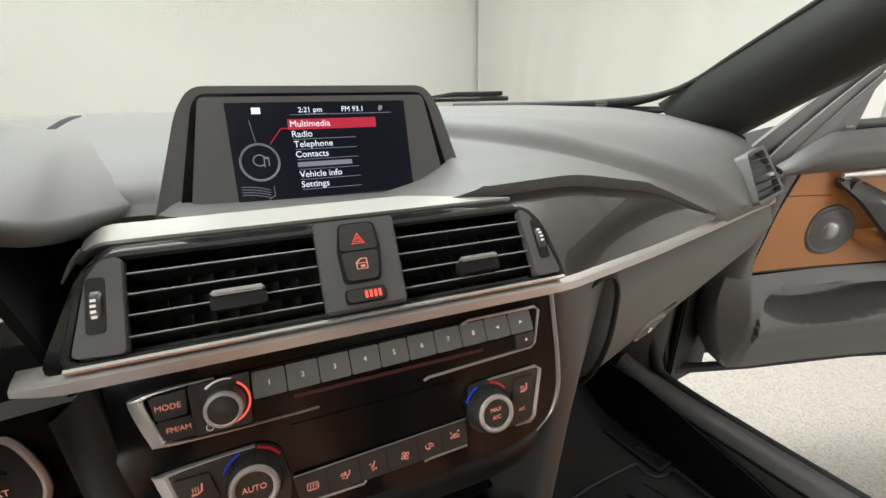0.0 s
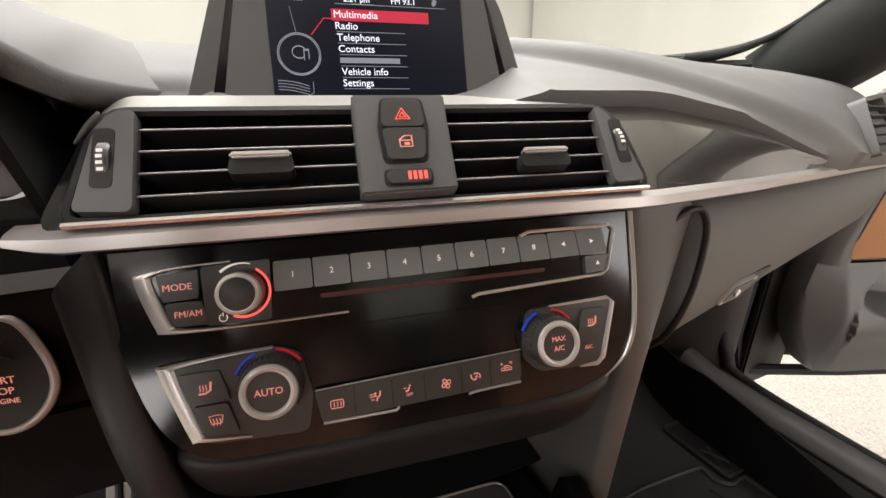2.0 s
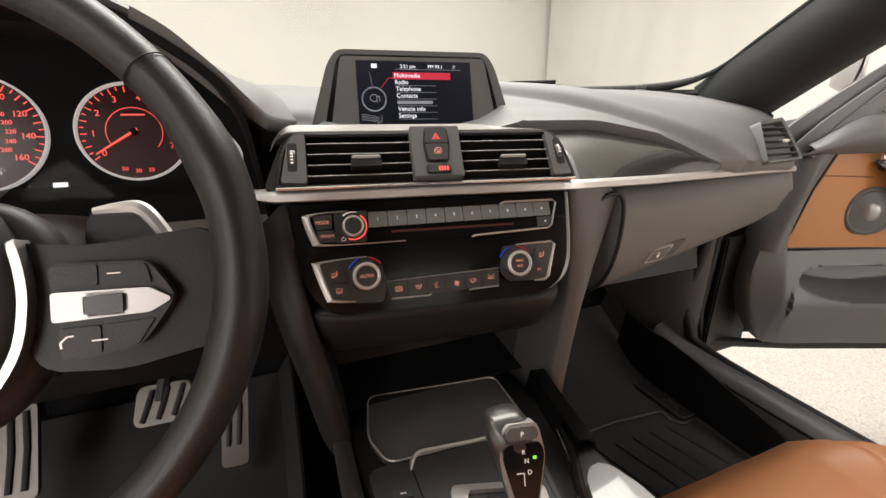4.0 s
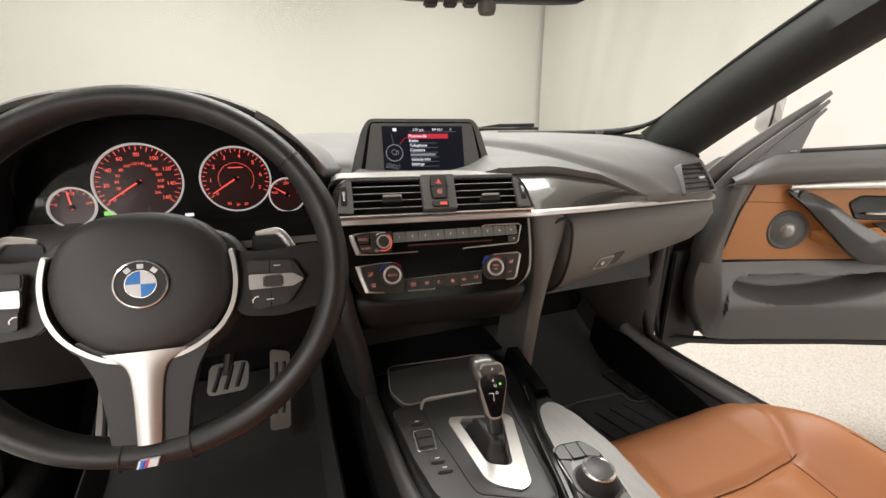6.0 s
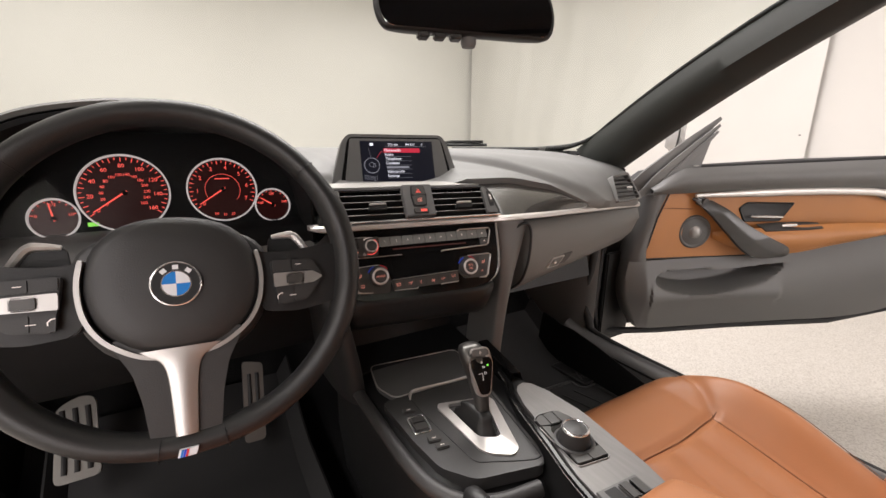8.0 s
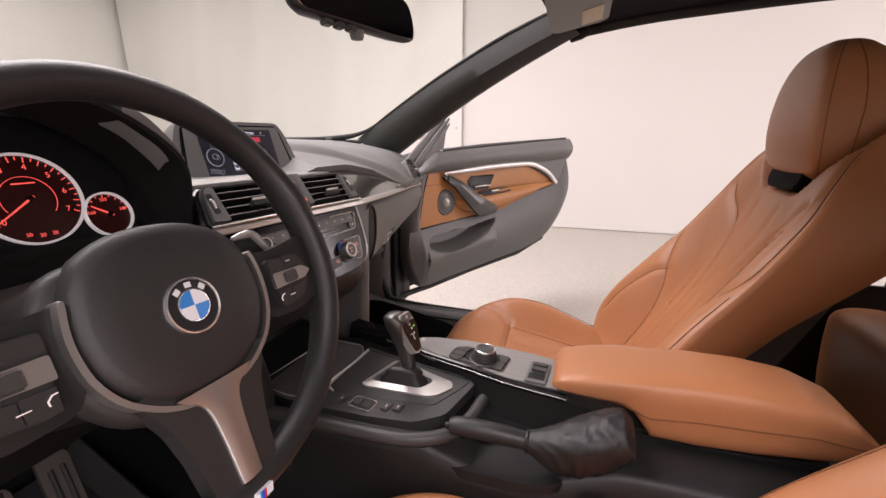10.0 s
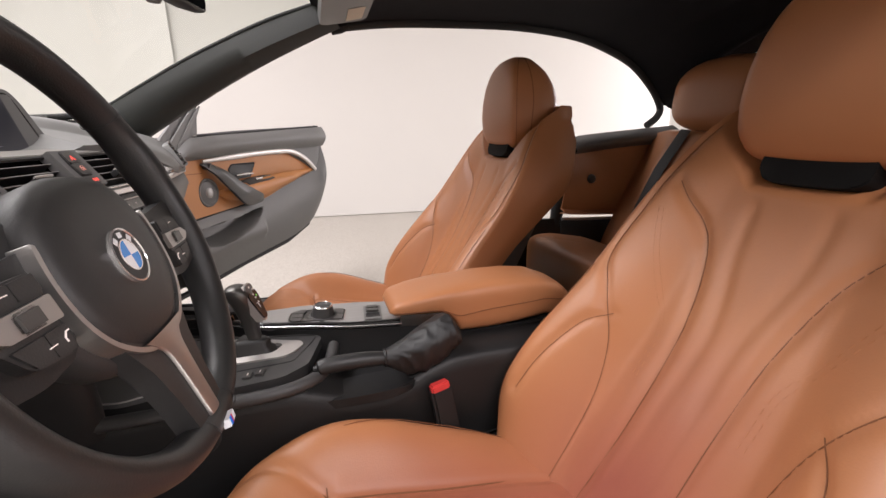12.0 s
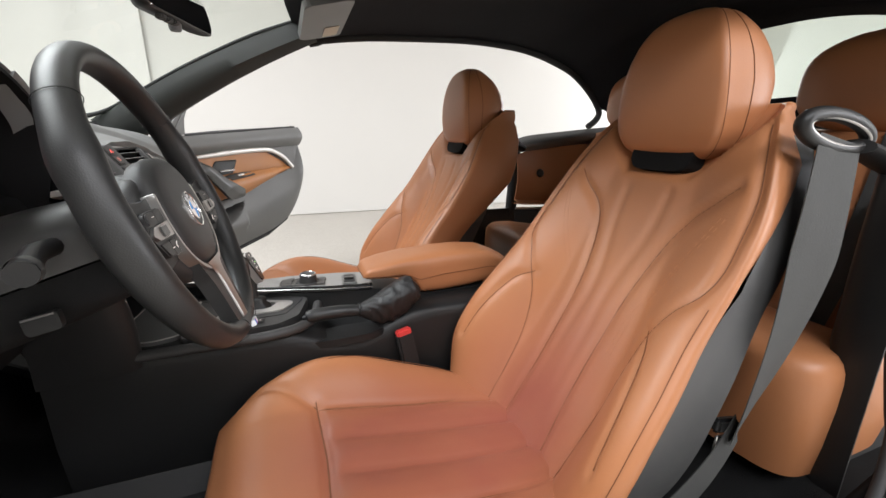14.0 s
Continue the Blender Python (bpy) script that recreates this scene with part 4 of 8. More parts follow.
def radio():
    r = thing("radio_panel", P_STACK @ Vector((0, 0.05, 0)), "black radio panel with numbered buttons and silver frame", "radio")
    outline = rounded([(-0.1472, 0.0655), (-0.1381, 0.0348), (-0.12, 0.0335), (-0.04, 0.0333), (0.134, 0.037), (0.1425, 0.0699), (0.02, 0.0700), (-0.08, 0.0690)], 0.006)
    part("faceplate", prism(outline, -0.004, 0.002, 0.0008), M_PIANO, r, "gloss black face", at=P_STACK)
    part("left_frame", ribbon([(-0.10, 0.0700), (-0.125, 0.0694), (-0.1435, 0.0672), (-0.1470, 0.0625), (-0.1395, 0.0378), (-0.1345, 0.0338), (-0.10, 0.0328), (-0.040, 0.0332)],
                              [(-0.10, 0.0690), (-0.125, 0.0678), (-0.1365, 0.0655), (-0.1388, 0.0610), (-0.1312, 0.0395), (-0.1275, 0.0362), (-0.10, 0.0344), (-0.040, 0.0344)], 0.0050), M_SILVER, r, "satin silver frame end", at=P_STACK)
    right = [(0.072, 0.0685), (0.078, 0.0708), (0.138, 0.0705), (0.1415, 0.067), (0.1345, 0.041), (0.130, 0.0378), (0.04, 0.0345), (0.036, 0.0330)]
    part("right_frame", tube([(x, y, 0.003) for x, y in right], 0.0012, 8), M_SILVER, r, "thin silver frame line", at=P_STACK)

    def button(name, pts, legend="", size=0.006, where=None, mat=M_LEGEND):
        k = part(name, prism(rounded(pts, 0.001), 0.001, 0.0052, 0.0007), M_BUTTON, r, "dark button", at=P_STACK)
        if legend:
            cx, cy = where or (sum(p[0] for p in pts) / len(pts), sum(p[1] for p in pts) / len(pts))
            part("legend", lettering(legend, size, shift(cx, cy, 0.0053)), mat, k, "backlit wording", at=P_STACK)

    button("mode_button", [(-0.1338, 0.0510), (-0.117, 0.0515), (-0.116, 0.0668), (-0.1360, 0.0652)], "MODE", 0.0050, (-0.1265, 0.0582))
    button("band_button", [(-0.1300, 0.0375), (-0.113, 0.0370), (-0.1155, 0.0500), (-0.1335, 0.0500)], "FM/AM", 0.0046, (-0.1225, 0.0436))
    part("knob_block", prism(rounded([(-0.1145, 0.0360), (-0.082, 0.0355), (-0.080, 0.0690), (-0.1150, 0.0680)], 0.002), 0.001, 0.0048, 0.0008), M_BUTTON, r, "dark knob base", at=P_STACK)
    kc = P_STACK @ shift(-0.0950, 0.0525)
    kb = part("volume_knob", lathe([(0, 0.0185), (0.0085, 0.0185), (0.0105, 0.0175), (0.0118, 0.005)], 40), M_BUTTON, r, "black volume knob", at=kc)
    part("knob_ring", lathe([(0.0086, 0.0186), (0.0092, 0.0193), (0.0106, 0.0188), (0.0112, 0.0160), (0.0090, 0.0165)], 40), M_KNOBRING, kb, "chrome ring", at=kc)
    b = tube([(0.0138 * math.cos(a), 0.0138 * math.sin(a), 0.0052) for a in [-2.0 + 0.13 * i for i in range(24)]], 0.0007, 5)
    part("lit_arc", b, M_RED, kb, "red lit arc", at=kc)
    b = tube([(0.0155 * math.cos(a), 0.0155 * math.sin(a), 0.0052) for a in [1.25 + 0.08 * i for i in range(14)]], [0.0003 + 0.00004 * i for i in range(14)], 5)
    part("scale_arc", b, M_WHITELEG, kb, "pale volume scale", at=kc)
    b = tube([(0.0020 * math.cos(a), 0.0020 * math.sin(a), 0) for a in [2.1 + 0.35 * i for i in range(15)]], 0.00026, 4)
    tube([(0, 0.0008, 0), (0, 0.0028, 0)], 0.00026, 4, bm=b)
    part("power_mark", b, M_WHITELEG, r, "pale power mark", at=P_STACK @ shift(-0.1060, 0.0395, 0.0051))
    for k in range(10):
        x0, x1 = -0.0790 + 0.0213 * k, -0.0790 + 0.0213 * (k + 1) - 0.0008
        top, low = 0.0672 + 0.0002 * k, 0.0505 + 0.0002 * k
        cx, cy = (x0 + x1) / 2, low + 0.0085
        b = prism(rounded([(x0, low), (x1, low + 0.0002), (x1, top), (x0, top)], 0.001), 0.001, 0.0062, 0.0007)
        for v in b.verts:
            if v.co.z > 0.003:                 # the keys lean back at the top
                v.co.z -= 0.0042 * (v.co.y - low) / (top - low)
        key = part("preset_button", b, M_PRESET, r, "satin preset button, greyed for the light it catches", at=P_STACK)
        lean = P_STACK @ shift(cx, cy, 0.0043) @ pose(0, 0, 0, -14, 0, 0)
        if k < 8:
            part("legend", lettering(str(k + 1), 0.0050, pose(0, 0, 0)), M_WHITELEG, key, "pale figure", at=lean)
        else:
            sg = -1 if k == 8 else 1
            part("arrow_mark", prism([(-sg * 0.0012, -0.0015), (sg * 0.0017, 0), (-sg * 0.0012, 0.0015)], 0.0, 0.0003), M_WHITELEG, key, "pale arrow", at=lean)
    button("eject_button", [(0.1165, 0.0392), (0.131, 0.0402), (0.1350, 0.0512), (0.1165, 0.0508)])
    part("eject_mark", prism([(0.1245, 0.0448), (0.1273, 0.0448), (0.1259, 0.0474)], 0.0053, 0.0056), M_WHITELEG, r, "pale eject mark", at=P_STACK)
    part("disc_slot", box(-0.055, 0.088, 0.0435, 0.0462, 0.0018, 0.0024, 0.0004), glowing("slot_glow", (0.25, 0.02, 0.01), 0.12), r, "faintly red disc slot", at=P_STACK)


def climate():
    c = thing("climate_panel", P_STACK @ Vector((0, 0, 0)), "black climate control panel with two rotary knobs", "climate control")
    left = rounded([(-0.1400, 0.0164), (-0.1282, -0.0246), (-0.115, -0.0285), (-0.068, -0.031), (-0.0640, -0.0100), (-0.069, 0.0150), (-0.082, 0.0195), (-0.105, 0.0188)], 0.004)
    right = rounded([(0.0665, -0.0106), (0.078, -0.0215), (0.1235, -0.0230), (0.1375, 0.0206), (0.10, 0.0208), (0.0720, 0.0195)], 0.004)
    for nm, o in (("left_plate", left), ("right_plate", right)):
        part(nm, prism(o, 0.0, 0.0035, 0.0008), M_BUTTON, c, "dark control plate", at=P_STACK)
    part("left_frame", ribbon([(-0.083, 0.0200), (-0.105, 0.0194), (-0.1375, 0.0170), (-0.1402, 0.0130), (-0.1290, -0.0225), (-0.1245, -0.0264), (-0.098, -0.0284)],
                              [(-0.083, 0.0188), (-0.105, 0.0179), (-0.1290, 0.0152), (-0.1315, 0.0110), (-0.1220, -0.0195), (-0.1180, -0.0238), (-0.098, -0.0270)], 0.0052), M_SILVER, c, "satin silver frame end", at=P_STACK)
    rf = [(0.088, 0.0205), (0.132, 0.0212), (0.136, 0.018), (0.1255, -0.0185), (0.121, -0.0225), (0.108, -0.0228)]
    part("right_frame", tube([(x, y, 0.003) for x, y in rf], [0.0008, 0.0014, 0.002, 0.0022, 0.0018, 0.0008], 8), M_SILVER, c, "satin silver frame line", at=P_STACK)
    # dark display between the knobs
    part("climate_display", box(-0.060, 0.063, -0.005, 0.026, -0.001, 0.0012, 0.0005), M_PIANO, c, "unlit gloss black display", at=P_STACK)
    part("button_strip", prism(rounded([(-0.0635, -0.0095), (-0.0605, -0.0275), (0.0635, -0.0250), (0.0655, -0.0055)], 0.002), 0.0005, 0.0040, 0.0008), M_BUTTON, c, "dark strip of climate buttons", at=P_STACK)
    b = tube([(-0.0600, -0.0282, 0.004), (-0.018, -0.0285, 0.004), (-0.016, -0.0268, 0.004)], 0.0009, 6)
    tube([(0.028, -0.0270, 0.004), (0.032, -0.0262, 0.004), (0.0635, -0.0252, 0.004)], 0.0009, 6, bm=b)
    tube([(-0.0630, -0.0090, 0.003), (0.0655, -0.0048, 0.003)], 0.0005, 6, bm=b)
    part("strip_edges", b, M_SILVER, c, "thin silver edges", at=P_STACK)
    for x, y, kind in ((-0.0516, -0.0184, "rear"), (-0.0295, -0.0182, "flow"), (-0.0096, -0.0183, "figure"), (0.0140, -0.0180, "fan"), (0.0334, -0.0168, "round"), (0.0544, -0.0145, "auto")):
        q = bmesh.new()
        icon(kind, q)
        part("button_mark", q, M_LEGEND, c, "red backlit pictogram", at=P_STACK @ shift(x, y, 0.0042))
        part("button_gap", box(x + 0.0098, x + 0.0103, y - 0.008, y + 0.009, 0.0038, 0.0043, 0), M_BLACK, c, at=P_STACK)
    for x, y, kind, w in ((-0.1185, 0.0030, "seat", 0.0098), (-0.1145, -0.0150, "front", 0.0085), (0.1178, 0.0070, "seat", 0.009)):
        sl = 0.0022 if x < 0 else -0.0022
        k = part("side_button", prism(rounded([(x - w + sl, y - 0.0085), (x + w + sl, y - 0.0085), (x + w - sl, y + 0.0085), (x - w - sl, y + 0.0085)], 0.0015), 0.003, 0.0052, 0.0008), M_BUTTON, c, "dark button", at=P_STACK)
        q = bmesh.new()
        icon(kind, q)
        part("button_mark", q, M_LEGEND, k, "red backlit pictogram", at=P_STACK @ shift(x, y, 0.0053))
    part("cool_button", lettering("A/C", 0.0038, shift(0.1150, -0.0105, 0.0042)), M_LEGEND, c, "backlit wording", at=P_STACK)
    for x, y, legend, sz in ((-0.0850, -0.0008, ("AUTO",), 0.0052), (0.0855, -0.0008, ("MAX", "A/C"), 0.0044)):
        kc = P_STACK @ shift(x, y)
        prof = [(0, 0.0175), (0.0115, 0.0175), (0.0135, 0.019), (0.0152, 0.0175), (0.0165, 0.012), (0.0172, 0.003)]
        kn = part("temperature_knob", lathe(prof[:2] + [(0.0118, 0.0172)] + prof[3:], 48), M_BUTTON, c, "black temperature knob", at=kc)
        part("knob_ring", lathe([(0.0108, 0.0174), (0.0113, 0.0190), (0.0126, 0.0194), (0.0141, 0.0188), (0.0150, 0.0168)], 48), M_KNOBRING, kn, "chrome ring", at=kc)
        b = bmesh.new()
        for i, t in enumerate(legend):
            lettering(t, sz, shift(0, (len(legend) - 1) * 0.0030 - 0.006 * i, 0.0177), bm=b)
        part("legend", b, M_LEGEND, kn, "backlit wording", at=kc)
        for a0, mat in ((1.95, M_BLUEMARK), (0.62, M_REDMARK)):
            q = tube([(0.0195 * math.cos(a0 + 0.07 * i), 0.0195 * math.sin(a0 + 0.07 * i), 0.0042) for i in range(12)], 0.0011, 6)
            part("temperature_arc", q, mat, kn, "blue arc" if mat is M_BLUEMARK else "red arc", at=kc)
        b = bmesh.new()
        for i in range(36):
            a = i * math.pi / 18
            merge(b, box(0.0160, 0.0172, -0.0003, 0.0003, 0.004, 0.0125, 0), pose(0, 0, 0, 0, 0, math.degrees(a)))
        part("knob_grip", b, M_BUTTON, kn, at=kc)


def instrument_cluster():
    c = thing("instrument_cluster", (-0.37, 0.31, 0.80), "lit instrument cluster with red dials under a dark hood", "instrument cluster")
    arch = [(-0.592, 0.80), (-0.596, 0.86), (-0.594, 0.915), (-0.572, 0.958), (-0.52, 0.992), (-0.46, 1.008), (-0.395, 1.014), (-0.325, 1.009), (-0.268, 0.992), (-0.212, 0.955), (-0.187, 0.918), (-0.179, 0.86), (-0.174, 0.80)]

    outer = arch[:8] + [(-0.285, 0.9975), (-0.255, 0.984)]

    def arch_row(y, lift, sx, line=arch):
        cx = -0.387
        return spline([(cx + (x - cx) * sx, y + 0.035 * max(0, (0.93 - z) / 0.13), z + lift * min(1, max(0, (z - 0.82) / 0.1))) for x, z in line], 52)

    part("hood", grid([arch_row(*r, outer) for r in ((0.219, -0.004, 0.996), (0.213, 0.001, 1.0), (0.218, 0.004, 1.002), (0.26, 0.003, 1.004), (0.33, -0.006, 1.0), (0.42, -0.028, 0.99), (0.54, -0.068, 0.97))], thick=0.003), M_DASH, c, "grained charcoal hood over the dials", sharp=60)
    part("hood_lining", grid([arch_row(*r) for r in ((0.2125, -0.0070, 0.988), (0.2115, -0.0125, 0.966), (0.235, -0.0175, 0.957), (0.275, -0.021, 0.951), (0.318, -0.025, 0.946))], thick=-0.002), M_SOOT, c, "dark lining of the hood", sharp=60)
    face = axes((-0.37, 0.322, 0.868), (1, 0, 0), (0, 0.28, 0.96))
    part("dial_board", prism(rounded([(-0.215, -0.07), (0.195, -0.07), (0.19, 0.05), (0.13, 0.115), (-0.14, 0.115), (-0.21, 0.05)], 0.03), -0.01, 0.0, 0.001), M_SOOT, c, "black dial board", at=face)

    def dial(x, y, r, a0, a1, marks, legends, needle, size, inner=()):
        at = face @ shift(x, y)
        g = part("dial", lathe([(0, 0.001), (r, 0.001), (r, 0.0005)], 48), M_DIAL, c, "dark dial", at=at)
        part("dial_ring", lathe([(r, 0.001), (r + 0.0008, 0.006), (r + 0.0024, 0.005), (r + 0.0026, -0.001)], 56), M_RING, g, "pale lit ring of the dial", at=at)
        b = bmesh.new()
        for i in range(marks):
            a = a0 + (a1 - a0) * i / (marks - 1)
            lng = 0.12 if i % 2 == 0 else 0.07
            merge(b, box(r * (0.97 - lng), r * 0.97, -0.0005, 0.0005, 0.0012, 0.0018, 0), pose(0, 0, 0, 0, 0, math.degrees(a)))
        for i, t in enumerate(legends):
            a = a0 + (a1 - a0) * i / (len(legends) - 1)
            lettering(t, size, shift(r * 0.74 * math.cos(a), r * 0.74 * math.sin(a), 0.0014), bm=b)
        for i, t in enumerate(inner):
            a = a0 + (a1 - a0) * i / (len(inner) - 1)
            lettering(t, size * 0.72, shift(r * 0.50 * math.cos(a), r * 0.50 * math.sin(a), 0.0014), bm=b)
        part("dial_marks", b, M_RED, g, "red lit marks and figures", at=at)
        q = prism([(-0.004, -0.0012), (r * 0.86, -0.0005), (r * 0.86, 0.0005), (-0.004, 0.0012)], 0.004, 0.0055)
        bmesh.ops.transform(q, matrix=pose(0, 0, 0, 0, 0, math.degrees(needle)), verts=q.verts)
        part("needle", q, M_RED, g, "red needle", at=at)
        part("needle_hub", lathe([(0, 0.0062), (0.003, 0.006), (0.004, 0.003)], 24), M_SOOT, g, at=at)
        return g

    dial(-0.0665, 0.0215, 0.0560, 3.78, -0.64, 33, [str(20 * i) for i in range(9)], 3.75, 0.0082, [str(20 * i) for i in range(14)])
    g = dial(0.0655, 0.0205, 0.0500, 3.78, -0.45, 29, [str(i) for i in range(8)], 3.72, 0.0092)
    b = tube([(0.0655 + 0.026 * math.cos(a), 0.0205 + 0.026 * math.sin(a), 0.0014) for a in [-0.7 + 0.16 * i for i in range(28)]], 0.0004, 4)
    box(0.055, 0.077, 0.038, 0.0395, 0.0012, 0.0018, 0, bm=b)
    lettering("50", 0.006, shift(0.052, -0.019, 0.0014), bm=b)
    lettering("30", 0.006, shift(0.064, -0.0215, 0.0014), bm=b)
    lettering("20", 0.006, shift(0.076, -0.021, 0.0014), bm=b)
    part("economy_scale", b, M_RED, c, "red lit economy scale", at=face)
    dial(-0.150, -0.011, 0.0265, 2.9, 0.25, 9, ("0", "1/2", "1/1"), 1.75, 0.006)
    dial(0.140, -0.010, 0.0265, 2.9, 0.25, 9, ("160", "250", "340"), 2.55, 0.006)
    part("lamp_green", box(-0.1145, -0.1015, -0.0255, -0.0195, 0.0002, 0.0014, 0.0003), M_GREEN, c, "small green tell-tale", at=face)
    b = box(-0.012, 0.0, -0.036, -0.030, 0.0002, 0.0012, 0)
    box(0.02, 0.032, -0.040, -0.035, 0.0002, 0.0012, 0, bm=b)
    part("trip_display", b, M_TEXT, c, "pale trip display figures", at=face)
    part("lens", prism(rounded([(-0.205, -0.06), (0.19, -0.06), (0.185, 0.05), (0.13, 0.105), (-0.14, 0.105), (-0.2, 0.05)], 0.03), 0.028, 0.0285), M_LENS, c, "clear dial cover", at=face)
    lower = grid([[(x, 0.335, 0.815), (x, 0.30, 0.808), (x, 0.262, 0.800), (x, 0.258, 0.79)] for x in (-0.605, -0.5, -0.4, -0.3, -0.17)], thick=0.004)
    part("shelf", lower, M_DASH, c, "charcoal shelf below the dials")


DASH = dashboard()
lower_dash(DASH)
centre_vents()
infotainment()
radio()
climate()
instrument_cluster()

# ---- steering wheel and controls ----
def steering_wheel():
    at = axes((-0.374, 0.024, 0.826), (1, -0.021, 0.0067), (0, 0.3345, 0.943)) @ pose(0, 0, 0, 0, 0, -3)
    w = thing("steering_wheel", at.translation, "black leather sports steering wheel with satin metal spoke", "steering wheel")
    R, zc, uc, vc = 0.1756, -0.019, 0.0051, 0.0117
    path, rad = [], []
    for i in range(120):
        a = 2 * math.pi * i / 120
        side = abs(math.cos(a))
        swell = 0.0022 * math.exp(-((math.sin(a) + 0.12) / 0.35) ** 2) + 0.0022 * (math.exp(-((math.sin(a) - 0.36) / 0.13) ** 2) if side > 0.5 else 0)
        flatb = 0.002 * max(0, -math.sin(a) - 0.9) * 10
        path.append((uc + (R - flatb) * math.cos(a), vc + (R - flatb) * math.sin(a), zc))
        rad.append(0.0136 + swell)
    part("rim", tube(path, rad, 20, closed=True, flat=1.28, up=(0, 0, 1)), M_WHEEL, w, "black leather rim", at=at, sharp=80)
    for a in (0.708, math.pi - 0.708, -1.404, math.pi + 1.404):
        c, s = math.cos(a), math.sin(a)
        ring = [(uc + (R + 0.0146 * math.cos(k)) * c, vc + (R + 0.0146 * math.cos(k)) * s, zc + 0.0186 * math.sin(k)) for k in [2 * math.pi * i / 24 for i in range(24)]]
        part("rim_seam", tube(ring, 0.0005, 5, closed=True), M_BLACK, w, at=at)
    # hub behind the pad
    part("hub", lathe([(0, -0.03), (0.06, -0.03), (0.066, -0.06), (0.05, -0.10), (0, -0.10)], 36), M_BLACK, w, "black hub", at=at)
    shell = smooth_outline([(-0.050, 0.058), (0.050, 0.058), (0.084, 0.044), (0.094, 0.006), (0.084, -0.040), (0.056, -0.074), (0.0, -0.085), (-0.056, -0.074), (-0.084, -0.040), (-0.094, 0.006), (-0.084, 0.044)], 2)
    part("hub_shell", grid([[(x * k, y * k, z) for x, y in shell] for k, z in ((0.86, -0.060), (0.97, -0.045), (1.0, -0.032), (0.985, -0.024), (0.93, -0.019), (0.5, -0.018))], close_v=True, cap=True), M_PADSKIN, w, "black hub shell round the pad", at=at, sharp=60)
    # airbag pad
    out = smooth_outline([(-0.030, 0.070), (0.030, 0.070), (0.066, 0.050), (0.079, 0.008), (0.070, -0.035), (0.040, -0.064), (0.0, -0.072), (-0.040, -0.064), (-0.070, -0.035), (-0.079, 0.008), (-0.066, 0.050)], 2)
    rows = []
    for k, z in ((1.0, -0.030), (1.02, -0.016), (0.97, -0.007), (0.86, -0.003), (0.6, -0.001), (0.3, 0.0), (0.02, 0.0)):
        rows.append([(x * k, y * k, z) for x, y in out])
    part("airbag_pad", grid(rows, close_v=True, cap=True), M_PADSKIN, w, "grained black airbag pad", at=at, sharp=70)
    # roundel
    em = part("emblem", lathe([(0, 0.0025), (0.0205, 0.0025), (0.0215, 0.0015), (0.0215, -0.001)], 48), M_BLACK, w, "round black emblem", at=at)
    part("emblem_ring", lathe([(0.0208, 0.0022), (0.0214, 0.0034), (0.0226, 0.0030), (0.0230, -0.001)], 48), M_CHROME, em, at=at)
    part("emblem_inner_ring", lathe([(0.0122, 0.0025), (0.0124, 0.0032), (0.0132, 0.0032), (0.0134, 0.0025)], 48), M_CHROME, em, at=at)
    for q in range(4):
        arc = [(0, 0)] + [(0.0122 * math.cos(a), 0.0122 * math.sin(a)) for a in [q * math.pi / 2 + i * math.pi / 16 for i in range(9)]]
        part("emblem_quarter", prism(arc, 0.0026, 0.0030), M_SKYBLUE if q in (1, 3) else M_WHITEMARK, em, "blue quarter" if q in (1, 3) else "white quarter", at=at)
    b = bmesh.new()
    for a in (2.25, 1.57, 0.85):
        merge(b, box(-0.0026, 0.0026, -0.0022, 0.0022, 0.0025, 0.0030, 0), shift(0.0168 * math.cos(a), 0.0168 * math.sin(a)) @ pose(0, 0, 0, 0, 0, math.degrees(a) - 90))
    part("emblem_marks", b, M_WHITEMARK, em, at=at)
    # lower spoke
    dark = rounded([(-0.060, -0.050), (0.060, -0.050), (0.042, -0.085), (0.035, -0.115), (0.0310, -0.150), (0.030, -0.168), (-0.030, -0.168), (-0.0310, -0.150), (-0.035, -0.115), (-0.042, -0.085)], 0.006)
    part("lower_spoke", prism(dark, -0.026, -0.008, 0.004, 3), M_PADSKIN, w, "black lower spoke", at=at)
    half = [(0.036, -0.0640), (0.026, -0.0710), (0.0180, -0.0780), (0.0142, -0.088), (0.0122, -0.105), (0.0112, -0.122), (0.0100, -0.1515)]
    rows = []
    for p in spline([(x, y, 0) for x, y in half], 40):
        rows.append([(p.x * u, p.y, -0.0075 if abs(u) == 1 else -0.0048 + 0.0022 * (1 - u * u)) for u in (-1, -0.985, -0.9, -0.7, -0.4, -0.15, 0.15, 0.4, 0.7, 0.9, 0.985, 1)])
    rows.append([(x, y - 0.001, -0.010) for x, y, z in rows[-1]])
    part("spoke_trim", grid(rows), M_TRIM, w, "satin metal spoke trim", at=at, sharp=70)
    for sg in (1, -1):
        arc = [(0.0752, 0.030), (0.0782, 0.014), (0.0788, -0.004), (0.0750, -0.026), (0.0640, -0.046), (0.0470, -0.0605), (0.030, -0.0690), (0.012, -0.0722), (0.0, -0.0726)]
        mid = curve2(arc, 26)
        band2 = [(x * 1.040, y * 1.040) for x, y in mid] + [(x * 0.985, y * 0.985) for x, y in mid[::-1]]
        part("pad_trim", prism([(sg * x, y) for x, y in (band2 if sg < 0 else band2[::-1])], -0.024, -0.0055, 0.0008, 1), M_TRIM, w, "satin metal arc beside the pad", at=at)
